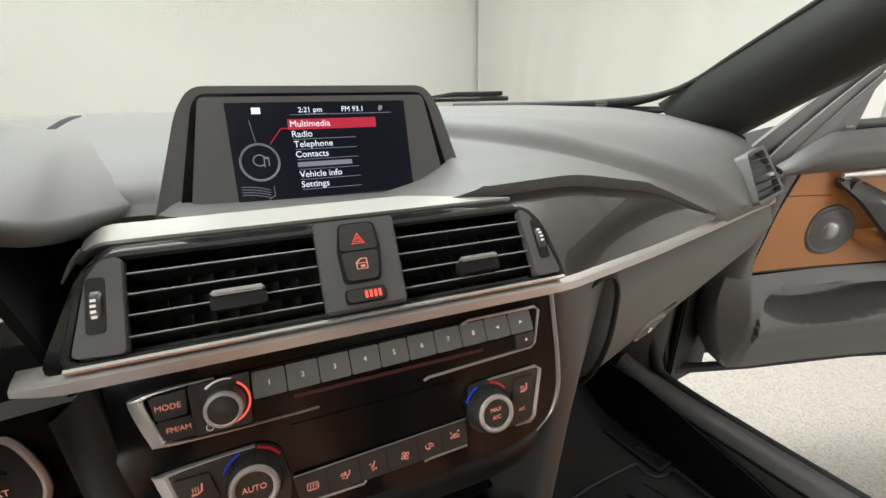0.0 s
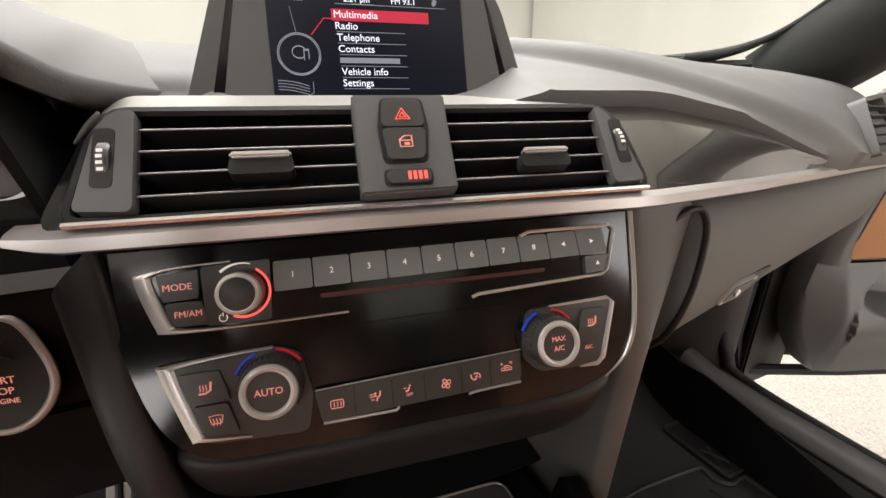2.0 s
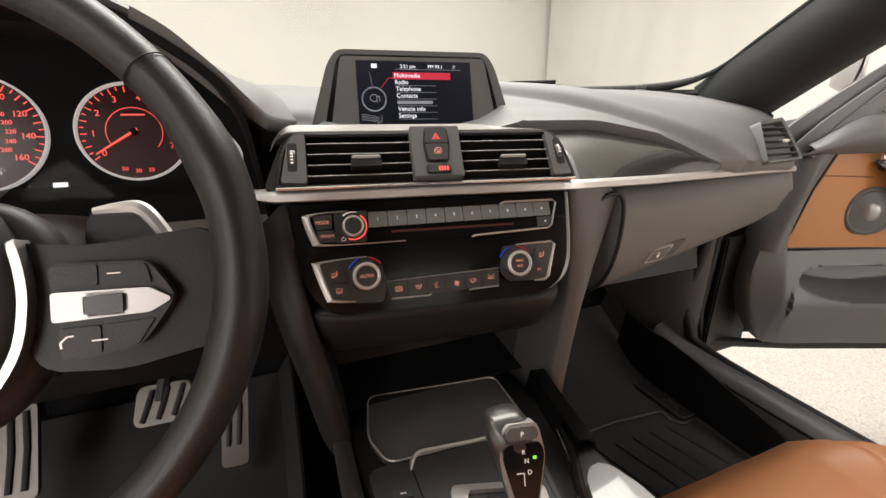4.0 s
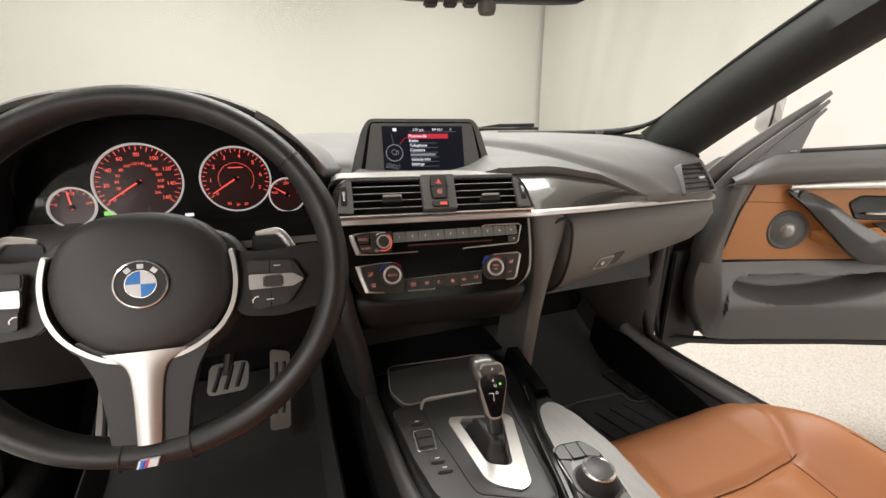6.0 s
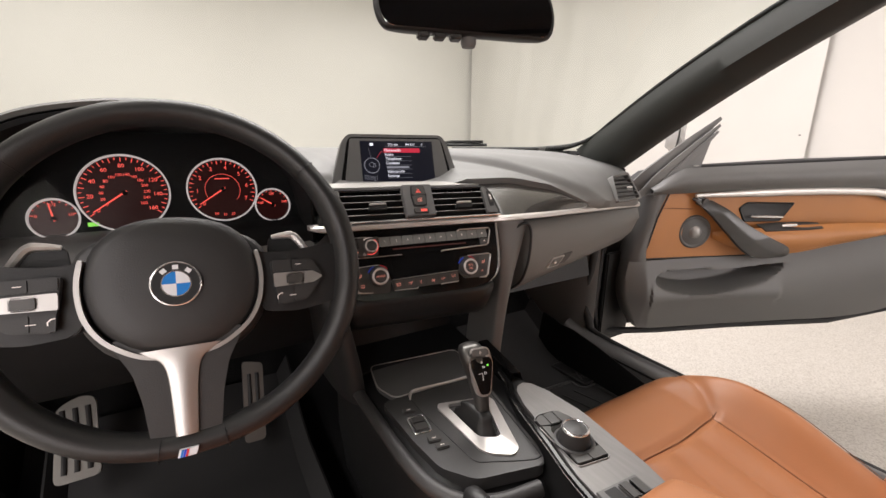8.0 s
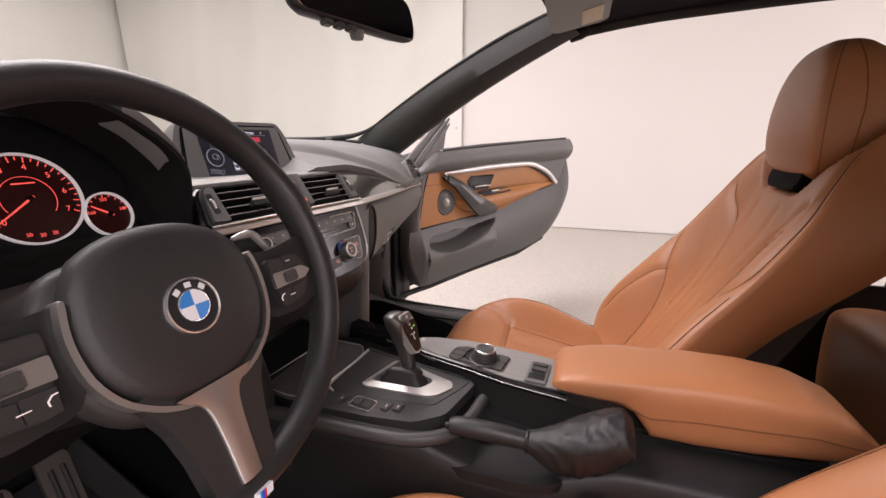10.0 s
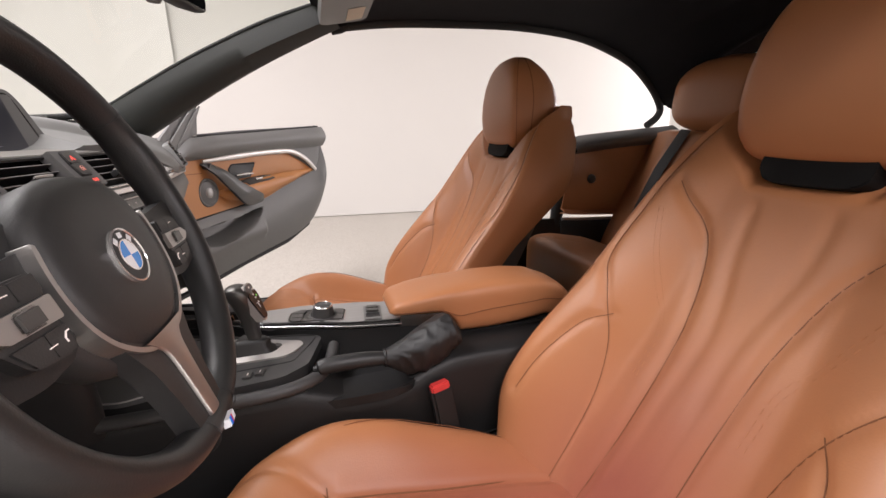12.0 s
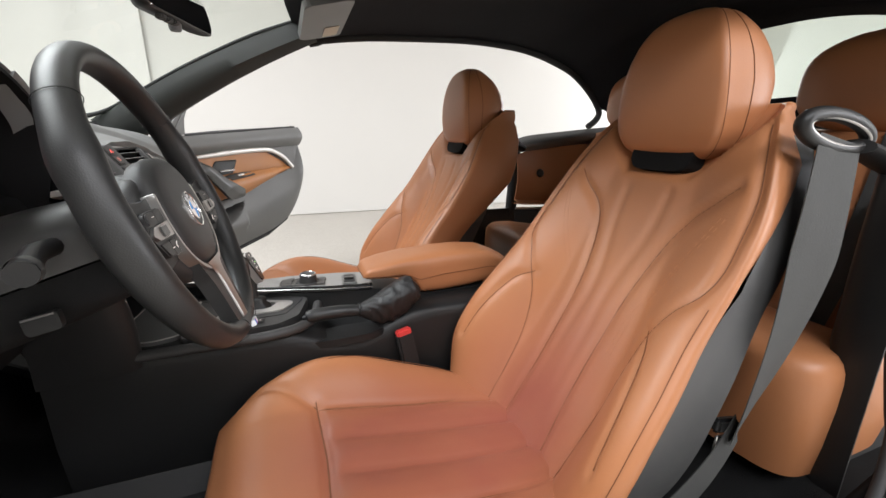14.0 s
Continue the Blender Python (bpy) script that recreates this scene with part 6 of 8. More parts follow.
def handbrake():
    h = thing("handbrake_lever", (-0.09, -0.2, 0.48), "black leather handbrake lever with gathered boot", "handbrake")
    path = spline([(-0.092, -0.106, 0.534), (-0.091, -0.125, 0.537), (-0.090, -0.18, 0.537), (-0.088, -0.222, 0.533)], 24)
    part("grip", tube(path, [0.007] + [0.0125 + 0.002 * math.sin(i * 0.14) for i in range(1, 24)], 14), M_WHEEL, h, "black leather grip", sharp=70)
    part("grip_button", lathe([(0, 0.008), (0.005, 0.007), (0.007, 0.0)], 16), M_BLACK, h, "small black release button", at=axes((-0.092, -0.106, 0.534), (1, 0, 0), (0, 0, 1)) @ pose(0, 0, 0, 180))
    part("grip_collar", lathe([(0.0150, -0.003), (0.0162, 0.0), (0.0150, 0.003)], 24), M_BLACK, h, at=axes((-0.088, -0.222, 0.533), (1, 0, 0), (0, 0, 1)))
    rows = []
    axis = spline([(-0.088, -0.222, 0.533), (-0.084, -0.26, 0.541), (-0.080, -0.30, 0.556), (-0.076, -0.335, 0.568), (-0.072, -0.36, 0.565)], 60)
    for k, p in enumerate(axis):
        t = k / 59
        rx = 0.015 + 0.022 * min(1, t * 2.2) 
        rz = 0.014 + 0.012 * min(1, t * 1.5) - 0.014 * max(0, t - 0.85) / 0.15
        low = 0.03 * math.sin(math.pi * min(1, t * 1.1)) + 0.018 * t
        row = []
        for j in range(48):
            a = 2 * math.pi * j / 48
            f = noise.noise(Vector((k * 0.11 + 1.2 * math.sin(a), math.cos(a) * 1.6, 0)))
            g = noise.noise(Vector((k * 0.26 - 1.6 * math.cos(a), math.sin(a) * 2.2, 7)))
            q = 1 + (0.11 * (0.5 - abs(f) * 1.8) + 0.03 * (0.5 - abs(g) * 1.8)) * min(1, 4 * t)
            row.append((p.x + rx * q * math.cos(a), p.y, p.z + (rz if math.sin(a) > 0 else rz + low) * q * math.sin(a)))
        rows.append(row)
    part("boot", grid(rows, close_v=True, cap=True), M_BOOT, h, "gathered black leather boot", sharp=80)
    slot = smooth_outline([(-0.122, -0.10), (-0.108, -0.085), (-0.06, -0.12), (-0.05, -0.26), (-0.075, -0.29), (-0.12, -0.26)], 2)
    part("lever_recess", prism(slot, 0.47, 0.4865, 0.003), M_BLACK, h, "charcoal recess plate")


def armrest():
    a = thing("armrest", (0.05, -0.44, 0.55), "tan leather centre armrest between the front seats", "armrest")
    # y, z of the underside, z of the top, half width
    T = [(0.248, 0.578, 0.585, 0.055), (0.258, 0.575, 0.601, 0.070), (0.30, 0.573, 0.612, 0.077), (0.345, 0.571, 0.619, 0.080), (0.368, 0.560, 0.622, 0.081), (0.392, 0.524, 0.624, 0.082), (0.45, 0.523, 0.628, 0.083), (0.52, 0.527, 0.628, 0.083), (0.58, 0.534, 0.621, 0.080), (0.63, 0.538, 0.601, 0.072), (0.662, 0.548, 0.570, 0.055)]
    rows = []
    for k in range(50):
        y = 0.248 + 0.414 * k / 49
        lo, hi, w = lerp(T, y)
        cx, w = 0.036, w * 0.8
        h = hi - lo
        rows.append([(cx + w * math.copysign(abs(math.cos(t)) ** 0.42, math.cos(t)), -y, (lo + hi) / 2 + h / 2 * math.copysign(abs(math.sin(t)) ** 0.5, math.sin(t))) for t in [2 * math.pi * (j + 0.5) / 36 for j in range(36)]])
    part("cushion", grid(rows, close_v=True, cap=True), M_LEATHER, a, "tan leather cushion", sharp=80)
    for sx in (-0.0275, 0.1315):
        pts = []
        for k in range(40):
            y = 0.256 + 0.40 * k / 39
            lo, hi, w = lerp(T, y)
            w *= 0.8
            pts.append((0.036 + (w + 0.0004) * (1 if sx > 0 else -1), -y, max(lo + 0.2 * (hi - lo), lerp([(0.25, 0.583), (0.345, 0.584), (0.385, 0.566), (0.45, 0.574), (0.58, 0.580), (0.66, 0.565)], y)[0])))
        part("seam", tube(pts, 0.0011, 5), M_SEAM, a)
    part("armrest_base", box(-0.010, 0.085, -0.62, -0.30, 0.48, 0.530, 0.006), M_BLACK, a, "black armrest base")


steering_wheel()
pedals()
console()
gear_selector()
controller()
handbrake()
armrest()

# ---- seats ----
def sd(p, line):
    """Distance from p to a polyline, in two dimensions."""
    best = 9.0
    for (ax, ay), (bx, by) in zip(line, line[1:]):
        dx, dy = bx - ax, by - ay
        t = max(0, min(1, ((p[0] - ax) * dx + (p[1] - ay) * dy) / (dx * dx + dy * dy + 1e-12)))
        best = min(best, math.hypot(p[0] - ax - t * dx, p[1] - ay - t * dy))
    return best


# seams of the backrest as offsets from the seat's middle and heights
BACK_SEAMS = []
for s in (1, -1):
    BACK_SEAMS.append(curve2([(s * 0.165, 0.935), (s * 0.190, 0.88), (s * 0.207, 0.834), (s * 0.216, 0.78), (s * 0.222, 0.734), (s * 0.214, 0.70), (s * 0.190, 0.67), (s * 0.165, 0.625), (s * 0.147, 0.576), (s * 0.132, 0.50), (s * 0.125, 0.42), (s * 0.12, 0.34)], 40))
    BACK_SEAMS.append(curve2([(s * 0.175, 0.845), (s * 0.145, 0.815), (s * 0.113, 0.785), (s * 0.084, 0.735), (s * 0.062, 0.648), (s * 0.056, 0.557), (s * 0.056, 0.464), (s * 0.064, 0.35)], 30))
    BACK_SEAMS.append(curve2([(s * 0.05, 0.82), (s * 0.045, 0.755), (s * 0.020, 0.645), (s * 0.024, 0.54), (s * 0.026, 0.42)], 22))
    BACK_SEAMS.append(curve2([(s * 0.158, 0.624), (s * 0.188, 0.60), (s * 0.212, 0.536), (s * 0.224, 0.466)]))
BACK_STITCH = [curve2([(s * 0.178, 0.80), (s * 0.150, 0.735), (s * 0.118, 0.67), (s * 0.092, 0.62), (s * 0.088, 0.55)]) for s in (1, -1)]


def eased(table, z, d=0.03):
    """Interpolation with the corners of the table rounded off."""
    return sum(lerp(table, z + d * k / 3)[0] for k in range(-3, 4)) / 7


def back_half_width(z):
    return eased([(0.28, 0.195), (0.34, 0.232), (0.40, 0.260), (0.47, 0.272), (0.56, 0.266), (0.66, 0.246), (0.72, 0.242), (0.78, 0.236), (0.86, 0.214), (0.91, 0.192), (0.945, 0.172), (0.970, 0.155), (0.985, 0.145)], z)


def back_y(x, z):
    """Front of the backrest at offset x from the middle and height z."""
    mid = eased([(0.28, -0.43), (0.34, -0.468), (0.40, -0.505), (0.48, -0.555), (0.58, -0.612), (0.70, -0.672), (0.80, -0.716), (0.87, -0.742), (0.93, -0.768), (0.96, -0.795), (0.985, -0.830), (1.02, -0.88)], z, 0.02)
    lift = eased([(0.28, 0.03), (0.36, 0.060), (0.46, 0.105), (0.54, 0.105), (0.62, 0.085), (0.72, 0.050), (0.80, 0.030), (0.90, 0.010), (0.95, 0.0)], z)
    w = back_half_width(z)
    u = abs(x) / w
    bol = 0.0
    if u > 0.42:
        t = (u - 0.42) / 0.58
        bol = lift * math.sin(min(1, t * 1.2) * math.pi / 2) ** 1.3 if t < 0.83 else lift * (1 - ((t - 0.83) / 0.17) ** 2 * 0.16)
    belly = 0.010 * math.cos(min(1, u / 0.45) * math.pi / 2) * math.exp(-((z - 0.50) / 0.12) ** 2)
    groove = 0.0
    for line in BACK_SEAMS:
        if abs(line[0][0] - x) < 0.25 and x * line[0][0] >= -0.002:
            d = sd((x, z), line)
            if d < 0.03:
                groove = max(groove, (0.0075 if abs(line[0][0]) > 0.06 else 0.004 * min(1, max(0, (z - 0.40) / 0.2))) * math.exp(-(d / 0.0078) ** 2))
    return mid + bol + belly - groove + 0.0018 * noise.noise(Vector((x * 11, z * 11, 1.7)))


def seat(name, cx, dy, leather, label, dc=0.0, out=1):
    s = thing(name, (cx, dy - 0.3, 0.26), label, "car seat", group="front seats")
    at, base = pose(cx, dy, 0), pose(cx, dc, 0)
    # backrest skin
    rows = []
    NZ, NX = 96, 84
    for i in range(NZ):
        z = 0.29 + (0.695 if out > 0 else 0.672) * i / (NZ - 1)
        w = back_half_width(z)
        row = []
        for j in range(NX):
            u = math.sin((j / (NX - 1) - 0.5) * math.pi)
            u = 0.55 * u + 0.45 * (2 * j / (NX - 1) - 1)
            x = u * w
            y = back_y(x, z)
            # recess for the headrest
            rise = 0.845 + 1.05 * max(0, abs(x) - 0.072)
            if z > rise and abs(x) < 0.165:
                e = min(1, (z - rise) / 0.016)
                y -= 0.036 * e * e * (3 - 2 * e) * min(1, (0.165 - abs(x)) / 0.03)
            row.append((x, y, z))
        # leather sides: deep towards the tunnel, narrow towards the door
        deep = lerp([(0.29, 0.06), (0.50, 0.10), (0.64, 0.13), (0.70, 0.15), (0.77, 0.18), (0.84, 0.168), (0.90, 0.150), (0.94, 0.120), (0.965, 0.088), (0.985, 0.050)], z)[0]
        slim = lerp([(0.29, 0.04), (0.50, 0.05), (0.65, 0.055), (0.75, 0.070), (0.85, 0.084), (0.91, 0.078), (0.95, 0.058), (0.985, 0.036)], z)[0]
        ko = lerp([(0.29, 0.86), (0.62, 0.86), (0.78, 0.94), (0.88, 0.96), (0.95, 0.93), (0.985, 0.92)], z)[0]
        el, er = (deep, slim) if out > 0 else (slim, deep)
        kl, kr = (0.95, ko) if out > 0 else (ko, 0.95)
        s2 = max(0, min(1, (z - 0.86) / 0.06))
        row = ([(-w * 0.45, (row[0][1] - el - 0.004) * s2 + (back_y(0, z) - 0.07) * (1 - s2), z), (-w * (kl - 0.08), row[0][1] - el, z), (-w * kl, row[0][1] - el * 0.92, z), (-w * (kl * 0.45 + 0.55), row[0][1] - el * 0.5, z), (-w * 1.004, row[0][1] - 0.014, z)] + row
               + [(w * 1.004, row[-1][1] - 0.014, z), (w * (kr * 0.45 + 0.55), row[-1][1] - er * 0.5, z), (w * kr, row[-1][1] - er * 0.92, z), (w * (kr - 0.08), row[-1][1] - er, z), (w * 0.45, (row[-1][1] - er - 0.004) * s2 + (back_y(0, z) - 0.07) * (1 - s2), z)])
        rows.append(row)
    # rounded top that closes behind the headrest
    top = rows[-1]
    back = (top[0][1] + top[-1][1]) / 2
    for kx, ky, dz in ((0.985, 0.06, 0.0045), (0.955, 0.18, 0.0075), (0.90, 0.40, 0.0085), (0.78, 0.65, 0.006), (0.5, 0.9, 0.0)):
        rows.append([(x * kx, y + (back - y) * ky, z + dz) for x, y, z in top])
    part("backrest", grid(rows), leather, s, "tan leather backrest with sewn panels", at=at, sharp=80)
    # rear shell
    rows = []
    for i in range(40):
        z = 0.28 + 0.64 * i / 39
        wi = back_half_width(min(z, 0.95))
        wl, wr = (wi * 0.86, wi * 0.965) if out > 0 else (wi * 0.965, wi * 0.86)
        w = wi * 0.9
        yb = back_y(0, min(z, 0.94)) - 0.135 + 0.02 * (z - 0.3)
        yf = back_y(w * 0.98, min(z, 0.94)) - 0.045
        rows.append([(-wl, yf, z), (-wl * 0.99, yf * 0.35 + yb * 0.65, z), (-wl * 0.82, yb, z), (0, yb - 0.012, z), (wr * 0.82, yb, z), (wr * 0.99, yf * 0.35 + yb * 0.65, z), (wr, yf, z)])
    part("back_shell", grid(rows, cap=True), M_BACKSHELL, s, "dark grey plastic back shell", at=at, sharp=50)
    # slot below the headrest
    slot = axes((0, -0.7705, 0.868), (1, 0, 0), (0, -0.28, 0.96))
    part("headrest_slot", prism(smooth_outline([(-0.062, 0.030), (0.062, 0.030), (0.068, 0.004), (0.060, -0.017), (0.036, -0.021), (-0.036, -0.021), (-0.060, -0.017), (-0.068, 0.004)], 2), -0.03, 0.004, 0.002), M_SOOT, s, "black grille below the headrest", at=at @ slot)
    for k in range(3):
        part("grille_bar", box(-0.056, 0.056, -0.0135 + 0.009 * k, -0.0115 + 0.009 * k, 0.003, 0.0062, 0.0006), M_BLACK, s, at=at @ slot)
    # headrest: a flat shield in front with sewn side panels that taper towards the back
    H = [(0.876, 0.052, 0.060, -0.772, -0.815), (0.880, 0.066, 0.080, -0.759, -0.838), (0.892, 0.086, 0.104, -0.745, -0.862), (0.920, 0.100, 0.119, -0.737, -0.882), (0.960, 0.1025, 0.124, -0.7335, -0.889), (1.000, 0.0990, 0.123, -0.7335, -0.886), (1.040, 0.0905, 0.115, -0.7370, -0.870),
         (1.075, 0.0765, 0.098, -0.7445, -0.846), (1.098, 0.060, 0.076, -0.7545, -0.825), (1.110, 0.043, 0.054, -0.7660, -0.810), (1.1155, 0.020, 0.026, -0.780, -0.798)]
    H = [(0.876 + (h[0] - 0.876) * 1.045, h[1] * 1.09, h[1] * 1.09 + 0.35 * (h[2] - h[1]), h[3], h[4] - 0.022 * max(0, min(1, (h[0] - 0.95) / 0.06)) * (1 if h[0] < 1.09 else 0.5)) for h in H]
    rows = []
    for i in range(48):
        z = 0.876 + 0.2503 * (0.5 - 0.5 * math.cos(math.pi * i / 47))
        w4 = [lerp(H, z + k * 0.006 * math.sin(math.pi * i / 47)) for k in (-2, -1, 0, 1, 2)]
        wf, wm, yf, yb = (sum(r[k] for r in w4) / 5 for k in range(4))
        half = []
        for j in range(11):                    # front shield, middle to seam
            t = j / 10
            half.append((wf * t, yf + 0.005 * (1 - t * t) - 0.004 * t ** 10))
        half.append((wf + 0.0004, yf - 0.0100))    # groove of the seam
        for j in range(1, 15):
            x = wf + (wm - wf) * math.sin(min(1, j / 6) * math.pi / 2) if j < 7 else wm * (math.cos((j - 6) / 8 * math.pi / 2) ** 0.75 if j < 14 else 0.0)
            y = yf - 0.012 - (yb - yf + 0.012) * -1 * (j / 14) ** 1.0 if j < 7 else (yf - 0.012 + (yb - yf + 0.012) * 0.5) + (yb - yf + 0.012) * 0.5 * math.sin((j - 6) / 8 * math.pi / 2) ** 1.2
            half.append((x, y))
        rows.append([(x, y, z) for x, y in half] + [(-x, y, z) for x, y in half[-2:0:-1]])
    hr = part("headrest", grid(rows, close_v=True, cap=True), leather, s, "tan leather headrest", at=at, sharp=80)
    n = len(rows[0])
    for sg in (1, -1):
        for j in (11, 15):
            k = j if sg > 0 else n - j
            pts = [(x * (1.002 if j == 15 else 1), y, z) for x, y, z in [rows[i][k] for i in range(4, 43)]]
            part("headrest_seam", tube(pts, 0.0009, 5), M_SEAM, hr, at=at)
        part("headrest_post", tube([(sg * 0.045, -0.775, 0.80), (sg * 0.045, -0.785, 0.90)], 0.006, 10), M_CHROME, s, "chrome headrest post", at=at)
    # thread along the seams
    for line in BACK_SEAMS:
        if abs(line[0][0]) < 0.06:
            continue
        pts = [(x, back_y(x, z) + 0.0012, z) for x, z in line]
        part("seam", tube(pts, 0.0008, 5), M_SEAM, s, "dark sewn seam", at=at)
    for sg in (1, -1):
        pts = [(sg * back_half_width(z) * 0.965, back_y(sg * back_half_width(z) * 0.965, z) + 0.001, z) for z in [0.40 + 0.29 * k / 30 for k in range(31)]]
        part("seam", tube(pts, 0.0007, 5), M_SEAM, s, "dark sewn seam", at=at)
    for line in BACK_STITCH:
        b = bmesh.new()
        for off in (-0.004, 0.004):
            for (x0, z0), (x1, z1) in zip(curve2(line, 40)[::2], curve2(line, 40)[1::2]):
                tube([(x0 + off, back_y(x0 + off, z0) + 0.0006, z0), (x1 + off, back_y(x1 + off, z1) + 0.0006, z1)], 0.00042, 4, bm=b)
        part("stitching", b, M_STITCH, s, "pale double stitching", at=at)
    cushion(s, pose(cx, dc, 0), leather)
    # side cover, rails
    for sg in (1, -1):
        part("side_cover", prism([(-0.50, 0.25), (-0.02, 0.25), (0.02, 0.31), (-0.10, 0.345), (-0.40, 0.33), (-0.50, 0.36)], 0, 0.03, 0.008), M_BLACK, s, "black seat side cover", at=base @ Matrix(((0, 0, 1, sg * 0.255 - 0.015), (1, 0, 0, 0), (0, 1, 0, 0), (0, 0, 0, 1))))
        part("seat_rail", box(sg * 0.19 - 0.02, sg * 0.19 + 0.02, -0.50, 0.05, 0.235, 0.275, 0.004), M_BLACK, s, "black seat rail", at=base)
    return s


DIAGONAL = [(0.132, -0.108), (0.165, -0.072), (0.205, -0.020), (0.225, 0.03)]


def cushion_z(x, y):
    """Top of the seat cushion at offset x and depth y."""
    mid = eased([(-0.50, 0.352), (-0.44, 0.358), (-0.30, 0.378), (-0.12, 0.412), (0.0, 0.424), (0.045, 0.408), (0.07, 0.37)], y, 0.02)
    lift = eased([(-0.50, 0.0), (-0.42, 0.016), (-0.30, 0.044), (-0.20, 0.064), (-0.10, 0.060), (-0.03, 0.026), (0.03, 0.0)], y, 0.05)
    u = abs(x) / 0.262
    bol = 0.0
    if u > 0.48:
        t = (u - 0.48) / 0.52
        bol = lift * math.sin(min(1, t * 1.5) * math.pi / 2) ** 1.6
        if t > 0.62:
            bol -= 0.055 * ((t - 0.62) / 0.38) ** 2.2
    g = 0.0
    for d, dep, wid in ((abs(u * 0.262 - 0.128) if y < -0.105 else 9, 0.007, 0.007), (abs(y + 0.112 - 0.01 * u) if u < 0.56 else 9, 0.010, 0.008),
                        (sd((u * 0.262, y), DIAGONAL), 0.009, 0.008), (abs(u * 0.262 - 0.042) if y < -0.118 else 9, 0.0045 * min(1, (-0.118 - y) / 0.05) if y < -0.118 else 0, 0.008)):
        if d < 0.05:
            g = max(g, dep * math.exp(-(d / wid) ** 2))
    puff = 0.005 * (math.cos(u * 0.262 / 0.042 * math.pi / 2) ** 2 * min(1, (-0.115 - y) / 0.03) if -0.50 < y < -0.115 and u < 0.48 else 0)
    return mid + bol - g + puff + 0.0016 * noise.noise(Vector((x * 12, y * 12, 4.1)))


def cushion(s, at, leather):
    rows = []
    NY, NX = 80, 72
    for i in range(NY):
        y = -0.50 + 0.567 * i / (NY - 1)
        w = sum(lerp([(-0.5, 0.225), (-0.40, 0.255), (-0.15, 0.262), (-0.04, 0.248), (0.03, 0.215), (0.07, 0.165)], y + k * 0.012)[0] for k in range(-3, 4)) / 7
        row = []
        for j in range(NX):
            x = w * (2 * j / (NX - 1) - 1)
            row.append((x, y, cushion_z(x * 0.262 / max(w, 0.2), y)))
        e = 0.012
        row = [(-w * 0.99, y, 0.27), (-w - e * 0.6, y, row[0][2] - 0.045), (-w - e * 0.5, y, row[0][2] - 0.015)] + row + [(w + e * 0.5, y, row[-1][2] - 0.015), (w + e * 0.6, y, row[-1][2] - 0.045), (w * 0.99, y, 0.27)]
        rows.append(row)
    last = rows[-1]
    rows.append([(x, 0.078, max(0.28, z - 0.03)) for x, y, z in last])
    rows.append([(x, 0.070, 0.29) for x, y, z in last])
    rows.append([(x * 0.97, 0.04, 0.275) for x, y, z in last])
    c = part("cushion", grid(rows), leather, s, "tan leather seat cushion with pleats", at=at, sharp=80)
    for sg in (1, -1):
        part("seam", tube([(sg * 0.128, y, cushion_z(sg * 0.128, y) + 0.0014) for y in [-0.44 + 0.33 * i / 24 for i in range(25)]], 0.0014, 5), M_SEAM, c, at=at)
        pts = [(sg * (0.205 + 0.02 * math.sin(i * 0.15)), y, cushion_z(sg * (0.205 + 0.02 * math.sin(i * 0.15)), y) + 0.001) for i, y in enumerate([-0.42 + 0.28 * k / 20 for k in range(21)])]
        part("seam", tube(pts, 0.0007, 5), M_SEAM, c, at=at)
        pts = [(sg * x, y, cushion_z(sg * x, y) + 0.0012) for x, y in curve2(DIAGONAL, 20)[:12]]
        part("seam", tube(pts, 0.0011, 5), M_SEAM, c, at=at)
    pts = [(-0.145 + 0.29 * i / 24, -0.112 + 0.01 * abs(-0.145 + 0.29 * i / 24) / 0.262, cushion_z(-0.145 + 0.29 * i / 24, -0.112) + 0.002) for i in range(25)]
    part("seam", tube(pts, 0.0011, 5), M_SEAM, c, at=at)


